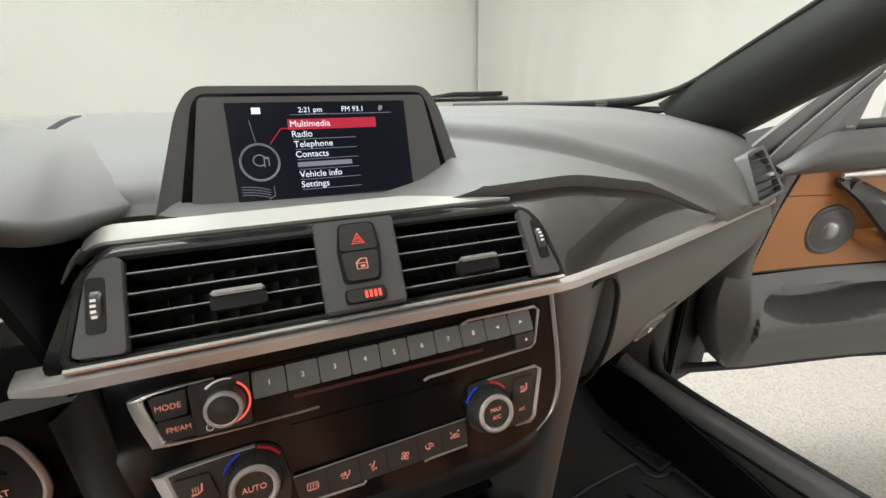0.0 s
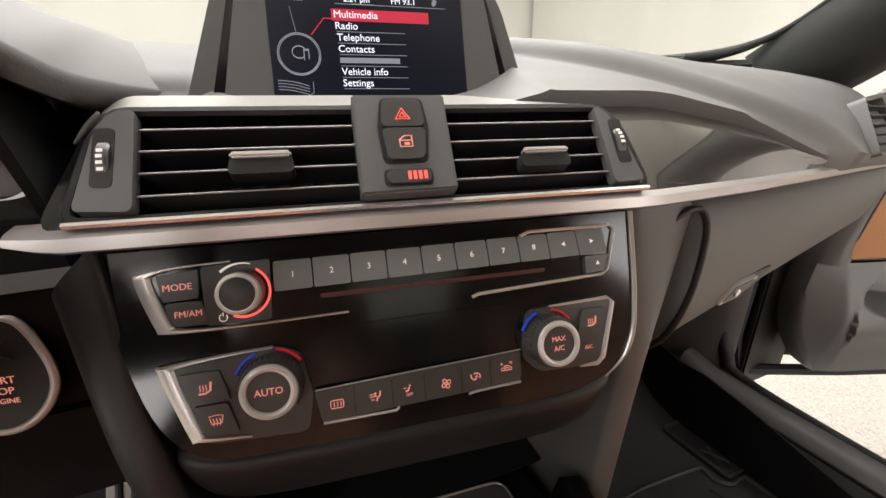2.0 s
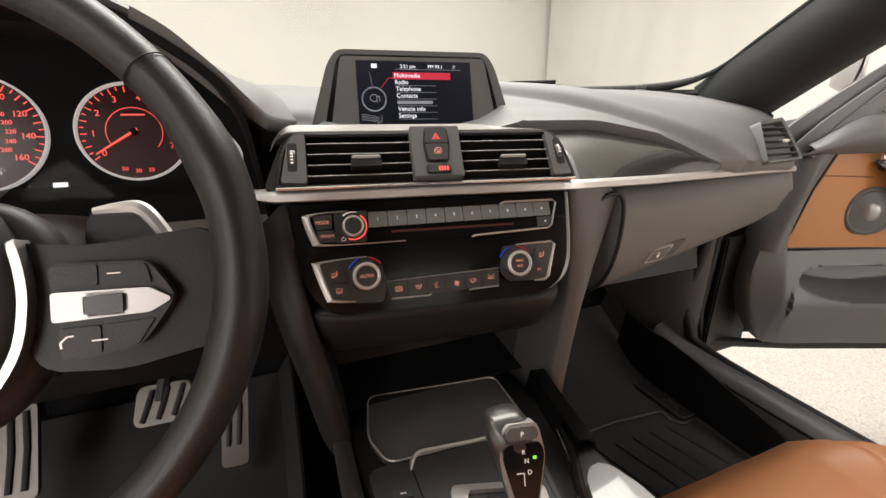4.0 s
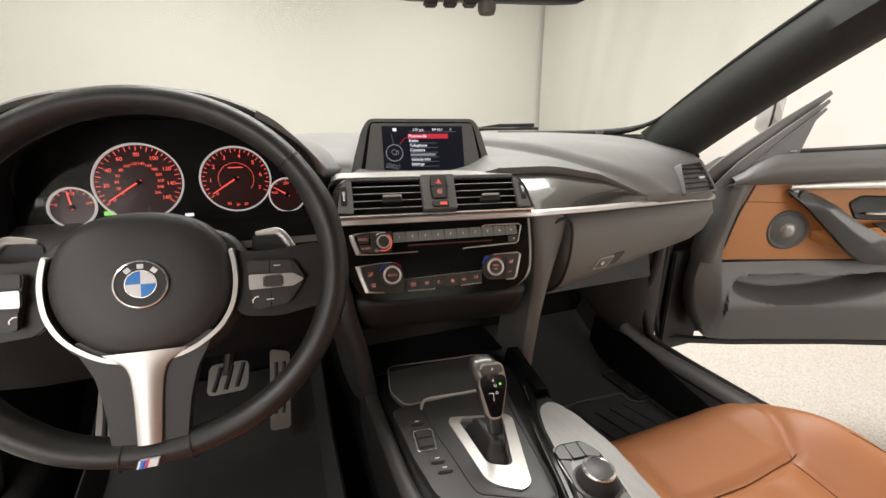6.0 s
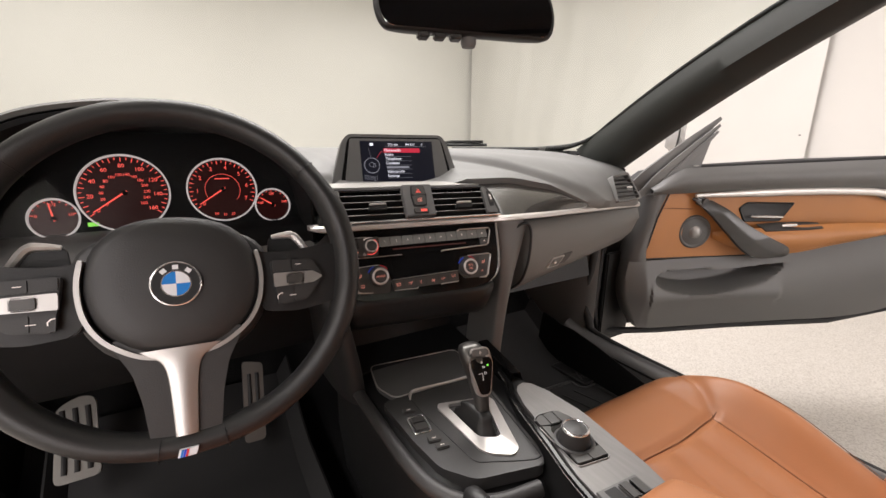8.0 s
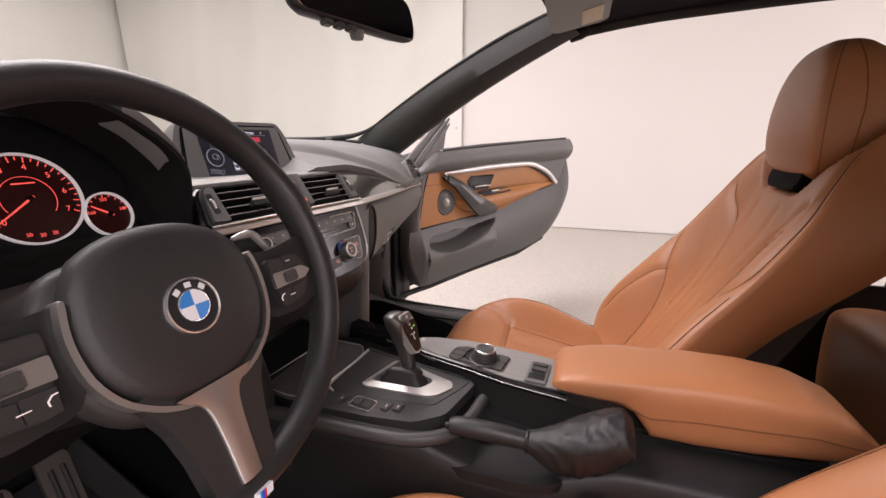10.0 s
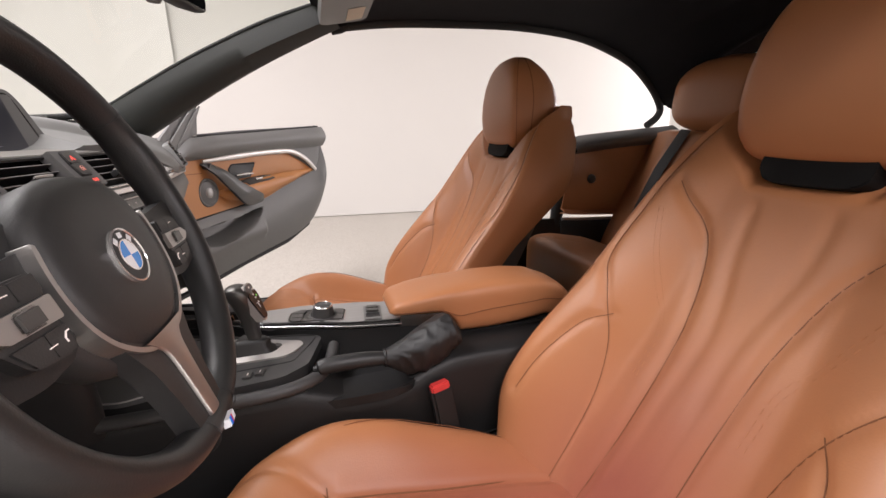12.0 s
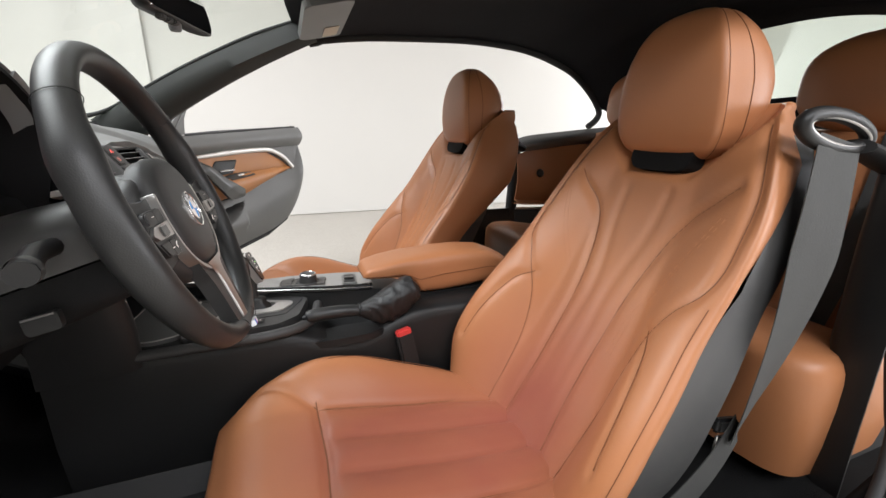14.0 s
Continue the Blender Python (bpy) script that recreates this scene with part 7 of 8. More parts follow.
# ---- rear seat and quarter trim ----
def rear_bench():
    r = thing("rear_bench", (0.0, -1.3, 0.3), "tan leather rear bench with two moulded backrests", "bench seat")
    for sg in (1, -1):
        rows = []
        for k, (z, sc) in enumerate(((0.31, 0.955), (0.38, 0.985), (0.44, 1.0), (0.488, 1.0), (0.508, 0.992), (0.522, 0.965), (0.531, 0.92), (0.535, 0.84), (0.537, 0.70), (0.538, 0.45), (0.538, 0.15))):
            row = []
            for j in range(72):
                a = 2 * math.pi * (j + 0.5) / 72
                u, v = (math.copysign(abs(f) ** 0.30, f) for f in (math.cos(a), math.sin(a)))
                dip = 0.006 * math.exp(-((abs(u * sc) - 0.62) / 0.05) ** 2) if k > 4 else 0
                row.append((sg * 0.358 + 0.274 * u * sc, -1.05 + (0.180 * sc) * v, z + ((0.03 * v * sc + 0.028 * math.cos(v * sc * 1.5) - 0.016) if k > 1 else 0) - dip))
            rows.append(row)
        part("rear_cushion", grid(rows, close_v=True, cap=True), M_LEATHER, r, "tan leather rear cushion", sharp=80)
        rows = []
        for i in range(40):
            t = i / 39
            y, z = -1.17 - 0.22 * t, 0.45 + 0.475 * t
            w = 0.262 - 0.012 * t
            rows.append([(sg * 0.335 + w * u, y - 0.022 * abs(u) ** 3 - 0.008 * math.exp(-((abs(u) - 0.55) / 0.04) ** 2) + 0.012 * math.sin(math.pi * t), z) for u in [-1 + 2 * j / 36 for j in range(37)]])
        rows.append([(x, y - 0.06, z + 0.012) for x, y, z in rows[-1]])
        rows.append([(x, y - 0.14, z - 0.01) for x, y, z in rows[-1]])
        part("rear_backrest", grid(rows), M_LEATHER, r, "tan leather rear backrest", sharp=80)
        rows = []
        for i in range(28):
            t = i / 27
            k = max(0.05, (1 - (2 * abs(t - 0.5)) ** 3.2) ** 0.5 if abs(2 * (t - 0.5)) < 1 else 0.05)
            rows.append([(sg * 0.365 + 0.190 * k * math.copysign(abs(math.cos(a)) ** 0.6, math.cos(a)), -1.44 + 0.060 * k * math.sin(a) - 0.02 * t, 0.925 + 0.245 * t) for a in [2 * math.pi * j / 36 for j in range(36)]])
        part("rear_headrest", grid(rows, close_v=True, cap=True), M_LEATHER, r, "tan leather rear headrest", sharp=80)
        part("belt_guide", box(sg * 0.20 - 0.03, sg * 0.20 + 0.03, -1.50, -1.40, 0.925, 0.94, 0.005), M_PANEL, r, "charcoal belt guide")
        part("rear_belt", tube([(sg * 0.43, -1.385, 0.935), (sg * 0.45, -1.312, 0.80), (sg * 0.46, -1.235, 0.62), (sg * 0.46, -1.165, 0.48)], 0.024, 10, flat=0.07, up=(0, 0.9, 0.4)), M_BELT, r, "dark grey belt webbing")
        part("rear_buckle", box(sg * 0.47 - 0.028, sg * 0.47 + 0.028, -1.19, -1.12, 0.475, 0.51, 0.008, 3), M_BLACK, r, "black rear buckle")
    part("middle_panel", box(-0.075, 0.075, -1.34, -0.9, 0.30, 0.50, 0.02, 3), M_BLACK, r, "black middle console")


def quarter_trim(sg, name):
    q = thing(name, (sg * 0.62, -1.1, 0.5), "tan and black rear side trim panel below the quarter window", "side trim", group="rear side trims")
    X = sg * 0.62

    def skin(pts_top, pts_low, bulge, mat, label, pn):
        rows = []
        for a, b in zip(spline([(0, y, z) for y, z in pts_top], 30), spline([(0, y, z) for y, z in pts_low], 30)):
            rows.append([(X - sg * bulge * math.sin(math.pi * t), a.y + (b.y - a.y) * t, a.z + (b.z - a.z) * t) for t in [j / 8 for j in range(9)]])
        return part(pn, grid(rows, thick=0.004), mat, q, label, sharp=70)

    skin([(-1.03, 0.900), (-1.10, 0.915), (-1.30, 0.935), (-1.52, 0.955)], [(-1.03, 0.843), (-1.10, 0.848), (-1.30, 0.87), (-1.52, 0.885)], 0.045, M_PANEL, "dark belt trim", "belt_trim")
    skin([(-1.03, 0.832), (-1.10, 0.850), (-1.30, 0.872), (-1.50, 0.885)], [(-1.03, 0.64), (-1.10, 0.632), (-1.30, 0.625), (-1.50, 0.62)], 0.02, M_LEATHER, "tan leather panel", "tan_panel")
    skin([(-1.03, 0.600), (-1.10, 0.595), (-1.30, 0.59), (-1.50, 0.58)], [(-1.03, 0.30), (-1.10, 0.30), (-1.30, 0.30), (-1.50, 0.30)], 0.03, M_BLACK, "black lower panel", "lower_panel")
    skin([(-1.03, 0.645), (-1.10, 0.636), (-1.30, 0.63), (-1.50, 0.62)], [(-1.03, 0.622), (-1.10, 0.614), (-1.30, 0.605), (-1.50, 0.60)], 0.032, M_LEATHER, "tan armrest edge", "armrest_edge")
    if sg > 0:
        part("post_panel", grid([[(X + 0.03, y, z) for z in (0.25, 0.40, 0.60)] for y in (-0.80, -0.95, -1.06)], thick=0.01), M_BLACK, q, "black lower post panel")
    if sg < 0:
        rows = [[(sg * x, y - 0.05 * max(0, z - 0.75), z) for x, y in ((0.568, -1.08), (0.575, -1.01), (0.595, -0.972), (0.630, -0.955), (0.665, -0.955))] for z in (0.30, 0.45, 0.60, 0.75, 0.86)]
        part("pillar_trim", grid(rows, thick=0.004), M_BLACK, q, "dark trim of the door pillar", sharp=70)
    part("bright_strip", tube([(X - sg * 0.02, -1.03, 0.606), (X - sg * 0.02, -1.1, 0.602), (X - sg * 0.015, -1.45, 0.592)], 0.008, 8, flat=0.5), M_SILVER, q, "satin metal strip")
    part("coat_knob", lathe([(0, 0.012), (0.012, 0.012), (0.016, 0.008), (0.018, 0.0)], 24), M_BUTTON, q, "dark round knob", at=axes((X - sg * 0.022, -1.14, 0.755), (0, sg, 0), (0, 0, 1)) @ pose(0, 0, 0, 0, 180 if sg < 0 else 180, 0))


# ---- body shell ----
RAIL = [(-0.235, 1.222), (-0.36, 1.240), (-0.50, 1.252), (-0.80, 1.266), (-1.00, 1.258), (-1.12, 1.240), (-1.24, 1.205), (-1.33, 1.165), (-1.42, 1.095), (-1.475, 1.025), (-1.465, 0.985), (-1.42, 0.952)]


def car_shell():
    c = thing("convertible_body", (0, 0, 0.2), "dark cabin shell of a convertible with raised black soft top", "car body")
    # floor and bulkhead
    rows = []
    for i in range(31):
        x = -0.74 + 1.48 * i / 30
        rows.append([(x, -1.6, 0.30), (x, -1.0, 0.30), (x, -0.85, 0.245), (x, 0.42, 0.245), (x, 0.52, 0.27), (x, 0.66, 0.42), (x, 0.70, 0.60), (x, 0.70, 0.92)])
    part("floor_pan", grid(rows, thick=0.02), M_CARPET, c, "black carpeted floor", sharp=60)
    part("bulkhead", grid([[(x, 0.40, 0.555), (x, 0.44, 0.70), (x, 0.44, 0.86)] for x in (-0.72, 0.0, 0.72)], thick=0.01), M_BLACK, c, "black bulkhead behind the dashboard")
    part("rear_wall", grid([[(x, -1.52, 0.28), (x, -1.56, 0.6), (x, -1.60, 0.93), (x, -1.95, 0.96)] for x in (-0.66, 0.0, 0.66)], thick=0.02), M_CARPET, c, "black rear bulkhead and shelf")
    for sg in (1, -1):
        sill = grid([[(sg * 0.690, y, 0.22), (sg * 0.698, y, 0.325 + d), (sg * 0.712, y, 0.343 + d), (sg * 0.735, y, 0.350 + d), (sg * 0.755, y, 0.346 + d), (sg * 0.768, y, 0.33 + d), (sg * 0.774, y, 0.2)] for y, d in ((0.46, 0.03), (0.40, 0.006), (0.3, 0), (-0.3, 0), (-0.78, 0), (-0.95, 0.06))], thick=0.004)
        part("sill", sill, M_SHELL if sg > 0 else M_CARPET, c, "dark door sill", sharp=60)
        lip = spline([(sg * 0.697, y, 0.331) for y in (0.36, 0.2, 0.0, -0.3, -0.7)], 20)
        part("sill_groove", tube(lip, 0.003, 6), M_SOOT, c, "dark groove along the sill", sharp=80)
        seal = spline([(sg * 0.735, 0.33, 0.90), (sg * 0.750, 0.385, 0.76), (sg * 0.755, 0.41, 0.60), (sg * 0.755, 0.425, 0.47), (sg * 0.757, 0.405, 0.390), (sg * 0.760, 0.345, 0.350), (sg * 0.766, 0.0, 0.338), (sg * 0.766, -0.55, 0.338), (sg * 0.75, -0.78, 0.365), (sg * 0.70, -0.97, 0.42), (sg * 0.66, -1.03, 0.56), (sg * 0.645, -1.04, 0.74), (sg * 0.64, -1.03, 0.89)], 70)
        part("door_seal", tube(seal, [0.014] * 27 + [0.009] * 27 + [0.013 + 0.013 * min(1, k / 6) for k in range(16)], 12), M_RUBBER, c, "black rubber door seal", sharp=80)
        kick = grid([[(sg * 0.70, 0.70, z0), (sg * 0.715, 0.55, z0), (sg * 0.745, 0.42, z0), (sg * 0.775, 0.40, z0)] for z0 in (0.25, 0.45, 0.65, 0.86)], thick=0.006)
        part("kick_panel", kick, M_PANEL if sg > 0 else M_CARPET, c, "dark footwell side panel", sharp=60)
        post = grid([[(sg * 0.775, 0.40, z0), (sg * 0.83, 0.45, z0), (sg * 0.85, 0.60, z0)] for z0 in (0.26, 0.45, 0.65, 0.90)], thick=0.006)
        part("hinge_post", post, M_BLACK, c, "gloss black hinge post")
        # pillar
        rows = []
        for k in range(30):
            t = k / 29
            o = Vector((sg * (0.752 - 0.104 * t), 0.345 - 0.58 * t, 0.897 + 0.325 * t + 0.018 * math.sin(math.pi * t)))
            i2 = Vector((sg * (0.668 - 0.080 * t), 0.425 - 0.615 * t, 0.935 + 0.312 * t + 0.020 * math.sin(math.pi * t)))
            inw = Vector((-sg * 0.035, -0.012, -0.016))
            m1, m2 = o.lerp(i2, 0.22) + inw * 0.8, o.lerp(i2, 0.72) + inw * 0.75
            rows.append([o + Vector((sg * 0.02, 0.02, 0.01)), o, m1, m2, i2, i2 + Vector((sg * 0.012, 0.025, 0.016))])
        part("a_pillar", grid(rows, thick=0.004), M_PILLAR, c, "dark windscreen pillar trim", sharp=60)
        edge = spline([(sg * x, y, z) for x, y, z in ((0.35, 0.648, 0.945), (0.50, 0.580, 0.946), (0.585, 0.53, 0.948), (0.635, 0.487, 0.955), (0.660, 0.435, 0.968), (0.670, 0.385, 0.991), (0.662, 0.324, 1.028), (0.646, 0.201, 1.100), (0.630, 0.08, 1.163), (0.614, -0.043, 1.220), (0.598, -0.166, 1.265))], 50)
        part("windscreen_edge", tube(edge, [0.011 - 0.006 * min(1, max(0, (k - 12) / 10)) for k in range(50)], 8), M_RUBBER, c, "black border of the windscreen", sharp=80)
        cap = [Vector((sg * 0.655, -0.215, 1.212)), Vector((sg * 0.645, -0.24, 1.216)), Vector((sg * 0.638, -0.262, 1.226))]
        part("roof_catch", tube(cap, 0.012, 8), M_RUBBER, c, "rubber corner of the window opening")
        # roof side rail
        pts = spline([(sg * lerp([(-1.5, 0.655), (-0.2, 0.645)], y)[0], y, z) for y, z in RAIL], 60)
        part("side_rail", tube(pts, 0.014, 10), M_RUBBER, c, "black roof side seal", sharp=80)
    # black sheet stands in for the shade in the door's hinge gap
    part("hinge_gap_sheet", box(0.80, 0.945, 0.385, 0.40, 0.30, 0.62, 0.004), M_BLACK, c, "black sheet for the dark gap at the door hinge")
    # pale inspection marks inside the glass
    for k in range(4):
        part("glass_mark", box(-0.012, 0.012 - 0.002 * k, 0.0, 0.001, 0.004 * k, 0.0015 + 0.004 * k, 0), M_GUN, c, "faint printed line", at=axes((0.585, 0.505, 0.956), (0.9, -0.43, 0), (0, 0.55, 0.83)) @ pose(0, 0, 0, 90))
    # roof lining
    rows = []
    for i in range(61):
        y = -0.20 - 1.32 * i / 60
        rz = lerp([(-p[0], p[1]) for p in RAIL[:10]], -y)[0]
        crown = lerp([(0.2, 0.03), (0.5, 0.05), (1.0, 0.065), (1.3, 0.12), (1.5, 0.25)], -y)[0]
        rows.append([(0.65 * u, y, rz + 0.004 + crown * (1 - abs(u) ** 2.2)) for u in [-1 + 2 * j / 32 for j in range(33)]])
    part("soft_top", grid(rows, thick=-0.01), M_ROOF, c, "black cloth roof lining", sharp=80)
    # rear part with its window
    def tail(u, t):
        top = Vector((0.65 * u, -1.52 + 0.02 * abs(u), 1.025 + 0.255 * (1 - abs(u) ** 2.2)))
        low = Vector((0.66 * u, -1.52 - 0.40 * (1 - 0.6 * u * u), 0.945))
        return top.lerp(low, t) + Vector((0, -0.05 * math.sin(math.pi * t), 0.035 * math.sin(math.pi * t) * (1 - u * u)))

    us = [-1, -0.97, -0.9, -0.8] + [-0.72 + 1.44 * j / 24 for j in range(25)] + [0.8, 0.9, 0.97, 1]
    ts = [0, 0.06, 0.12] + [0.12 + 0.62 * j / 12 for j in range(1, 13)] + [0.85, 1.0]
    b = bmesh.new()
    vs = [[b.verts.new(tail(u, t)) for t in ts] for u in us]
    for i in range(len(us) - 1):
        for j in range(len(ts) - 1):
            if abs(us[i] + us[i + 1]) / 2 < 0.72 and 0.12 <= (ts[j] + ts[j + 1]) / 2 <= 0.74:
                continue
            b.faces.new((vs[i][j], vs[i + 1][j], vs[i + 1][j + 1], vs[i][j + 1]))
    part("soft_top_tail", b, M_ROOF, c, "black cloth rear of the soft top", sharp=80)
    wt = [0.12 + 0.62 * j / 12 for j in range(13)]
    g = part("rear_window", grid([[tail(-0.72 + 1.44 * i / 24, t) + Vector((0, 0.002, 0)) for t in wt] for i in range(25)]), M_REARGLASS, c, "faintly green rear window")
    g.visible_shadow = False
    # header and windscreen
    head = []
    for i in range(41):
        u = -1 + i / 20
        x = 0.60 * u
        z = 1.250 + 0.028 * (1 - u * u)
        y = -0.19 + 0.05 * (1 - u * u)
        head.append([(x, y + 0.03, z + 0.012), (x, y, z), (x, y - 0.02, z - 0.016), (x, y - 0.07, z - 0.010), (x, y - 0.12, z + 0.006), (x, y - 0.12, z + 0.03)])
    part("header", grid(head, thick=0.003), M_ROOF, c, "black windscreen header", sharp=60)
    rows = []
    for i in range(41):
        u = -1 + i / 20
        base = Vector((0.675 * u, lerp([(0, 0.72), (0.44, 0.68), (0.72, 0.60), (0.9, 0.50), (1, 0.43)], abs(u))[0], 0.942))
        top = Vector((0.60 * u, -0.17 + 0.05 * (1 - u * u), 1.258 + 0.028 * (1 - u * u)))
        rows.append([base.lerp(top, t) + Vector((0, 0.02, 0.03)) * math.sin(math.pi * t) for t in [j / 12 for j in range(13)]])
    w = part("windscreen", grid(rows), M_GLASS, c, "clear windscreen")
    w.visible_shadow = False
    cowl = []
    for i in range(41):
        u = -1 + i / 20
        b0 = Vector((0.69 * u, lerp([(0, 0.72), (0.44, 0.68), (0.72, 0.60), (0.9, 0.50), (1, 0.42)], abs(u))[0], 0.940))
        cowl.append([b0 + Vector((0, -0.018, 0.0)), b0 + Vector((0, -0.006, 0.008)), b0 + Vector((0, 0.012, 0.004)), b0 + Vector((0, 0.10, -0.02)), b0 + Vector((0, 0.16, -0.10))])
    part("cowl", grid(cowl, thick=0.004), M_RUBBER, c, "black cowl at the foot of the windscreen", sharp=60)
    return c


def wiper():
    w = thing("windscreen_wiper", (0.45, 0.70, 0.95), "black windscreen wiper resting at the glass", "wiper")
    part("wiper_arm", tube([(0.36, 0.80, 0.958), (0.42, 0.76, 0.968), (0.505, 0.70, 0.972)], [0.008, 0.010, 0.006], 8, flat=0.5), M_RUBBER, w, "black wiper arm")
    part("wiper_blade", tube([(0.20, 0.79, 0.955), (0.36, 0.765, 0.960), (0.52, 0.70, 0.962)], 0.005, 6), M_RUBBER, w, "black wiper blade")


def mirror():
    m = thing("rear_view_mirror", (0.005, 0.07, 1.14), "black rear-view mirror hanging from the windscreen", "mirror")
    at = axes((0.006, 0.066, 1.140), (0.967, -0.255, 0.02), (0.02, 0.16, 0.98))
    out = rounded([(-0.125, -0.026), (0.125, -0.030), (0.133, 0.0), (0.125, 0.036), (-0.125, 0.036), (-0.133, 0.006)], 0.020)
    rows = [[(x * k, 0.003 + (y - 0.003) * k, z) for x, y in out] for k, z in ((0.4, -0.034), (0.8, -0.028), (0.97, -0.012), (1.0, -0.002), (0.99, 0.003), (0.96, 0.0045))]
    part("mirror_housing", grid(rows, close_v=True, cap=True), M_BLACK, m, "black mirror housing", at=at, sharp=60)
    part("mirror_glass", prism([(x * 0.95, 0.003 + (y - 0.003) * 0.92) for x, y in out], 0.0035, 0.0060, 0.0005), M_MIRROR, m, "mirror glass", at=at)
    part("sensor", lathe([(0, -0.020), (0.009, -0.019), (0.011, -0.014), (0.011, 0.0)], 20), M_PANEL, m, "grey round sensor below the mirror", at=pose(0.012, 0.075, 1.118))
    for k in range(3):
        part("mirror_button", box(-0.008, 0.008, -0.006, 0.002, -0.012, 0.002, 0.002), M_BUTTON, m, "small dark button", at=at @ shift(-0.066 + 0.023 * k, -0.029))
    part("mirror_stem", tube([(0.006, 0.10, 1.155), (0.006, 0.13, 1.20), (0.006, 0.15, 1.23)], [0.012, 0.016, 0.026], 12), M_BLACK, m, "black mirror stem")
    part("sensor_pod", box(-0.05, 0.055, 0.13, 0.20, 1.200, 1.222, 0.01, 3), M_BLACK, m, "black sensor pod on the glass")


def visor(sg):
    v = thing("sun_visor", (sg * 0.42, -0.24, 1.23), "dark folded sun visor with a pale label", "sun visor", group="sun visors")
    part("visor_panel", prism(rounded([(-0.17, -0.065), (0.15, -0.065), (0.13, 0.065), (-0.17, 0.065)], 0.02), -0.010, 0.010, 0.006, 3), M_PANEL, v, "charcoal visor panel", at=pose(sg * 0.385, -0.235, 1.226, -14, sg * 4, 0))
    part("visor_label", box(sg * 0.08 - 0.045, sg * 0.08 + 0.045, -0.05, -0.005, -0.0114, -0.0106, 0), material("pale_label", (0.55, 0.5, 0.38), 0.6, bump=0), v, "pale warning label", at=pose(sg * 0.385, -0.235, 1.226, -14, sg * 4, 0))


# ---- passenger's door, standing open ----
def open_door():
    d = thing("passenger_door", (0.95, 0.3, 0.3), "open passenger door with tan leather and charcoal trim", "car door")
    A, B = Vector((0.90, 0.32, 0)), Vector((1.80, -0.165, 0))
    L = (B - A).length
    ex, ez = (B - A).normalized(), Vector((0, 0, 1))
    en = ez.cross(ex)                      # away from the seats
    en = en if en.y > 0 else -en

    def P(s, z, depth=0.0):
        """A place on the inner face: s along the door, z up, depth towards the seats."""
        t = s / L
        return A + ex * s + ez * z + en * (0.055 * 4 * t * (1 - t) if 0 < t < 1 else 0.0) - en * depth

    def patch(top, low, deep, n=40, m=10, bulge=0.0, edge=0.0):
        rows = []
        for a, b in zip(spline([(x, y, 0) for x, y in top], n), spline([(x, y, 0) for x, y in low], n)):
            row = []
            for j in range(m):
                t = j / (m - 1)
                row.append(P(a.x + (b.x - a.x) * t, a.y + (b.y - a.y) * t, deep + bulge * math.sin(math.pi * t) - edge * (2 * t - 1) ** 6))
            rows.append(row)
        return grid(rows, thick=0.004)

    def shaped(top, low, depth, n, m, thick=0.004):
        """Like patch, with the depth given by a function of s and z."""
        rows = []
        for a, b in zip(spline([(x, y, 0) for x, y in top], n), spline([(x, y, 0) for x, y in low], n)):
            row = []
            for j in range(m):
                t = j / (m - 1)
                q, z = a.x + (b.x - a.x) * t, a.y + (b.y - a.y) * t
                row.append(P(q, z, depth(q, z, t)))
            rows.append(row)
        return grid(rows, thick=thick)

    # structure of the door
    outline = [(-0.13, 0.335), (-0.13, 0.60), (-0.09, 0.80), (0.02, 0.88), (0.10, 0.895), (0.6, 0.925), (1.07, 0.948), (1.085, 0.92), (1.08, 0.70), (1.03, 0.52), (0.94, 0.41), (0.76, 0.36), (0.4, 0.342)]
    b = bmesh.new()
    inner = [b.verts.new(P(s, z, -0.075)) for s, z in outline]
    outer = [b.verts.new(P(s, z, -0.15)) for s, z in outline]
    b.faces.new(inner)
    b.faces.new(outer[::-1])
    for k in range(len(outline)):
        q = (k + 1) % len(outline)
        b.faces.new((inner[k], inner[q], outer[q], outer[k]))
    bmesh.ops.triangulate(b, faces=[f for f in b.faces if len(f.verts) > 4])
    part("door_frame", b, M_RUBBER, d, "black door frame", sharp=30)
    part("door_seal", tube([P(s, z, -0.03) for s, z in [(-0.10, 0.80), (-0.135, 0.62), (-0.14, 0.42), (-0.12, 0.335), (0.1, 0.330), (0.4, 0.332), (0.76, 0.350), (0.95, 0.41)]], 0.012, 8), M_RUBBER, d, "rubber door seal")
    # belt trim
    part("belt_trim", patch([(-0.02, 0.835), (0.07, 0.888), (0.12, 0.897), (0.3, 0.906), (0.5, 0.915), (0.7, 0.926), (0.9, 0.938), (1.07, 0.948)], [(-0.03, 0.82), (0.05, 0.822), (0.12, 0.824), (0.3, 0.828), (0.5, 0.832), (0.7, 0.837), (0.9, 0.842), (1.07, 0.848)], 0.015, bulge=0.025), M_PANEL, d, "charcoal belt trim", sharp=70)
    # tan panel
    part("tan_panel", patch([(0.040, 0.820), (0.2, 0.822), (0.45, 0.828), (0.7, 0.826), (0.85, 0.80), (0.97, 0.725)], [(-0.012, 0.607), (0.15, 0.606), (0.30, 0.606), (0.474, 0.613), (0.70, 0.660), (0.97, 0.720)], 0.0), M_DOORTAN, d, "tan leather door panel", sharp=70)
    part("panel_edge", tube([P(s, z, 0.004) for s, z in [(0.055, 0.822), (0.022, 0.74), (0.0, 0.65), (-0.014, 0.606), (0.15, 0.603), (0.30, 0.602), (0.47, 0.608)]], 0.003, 6), M_BLACK, d)
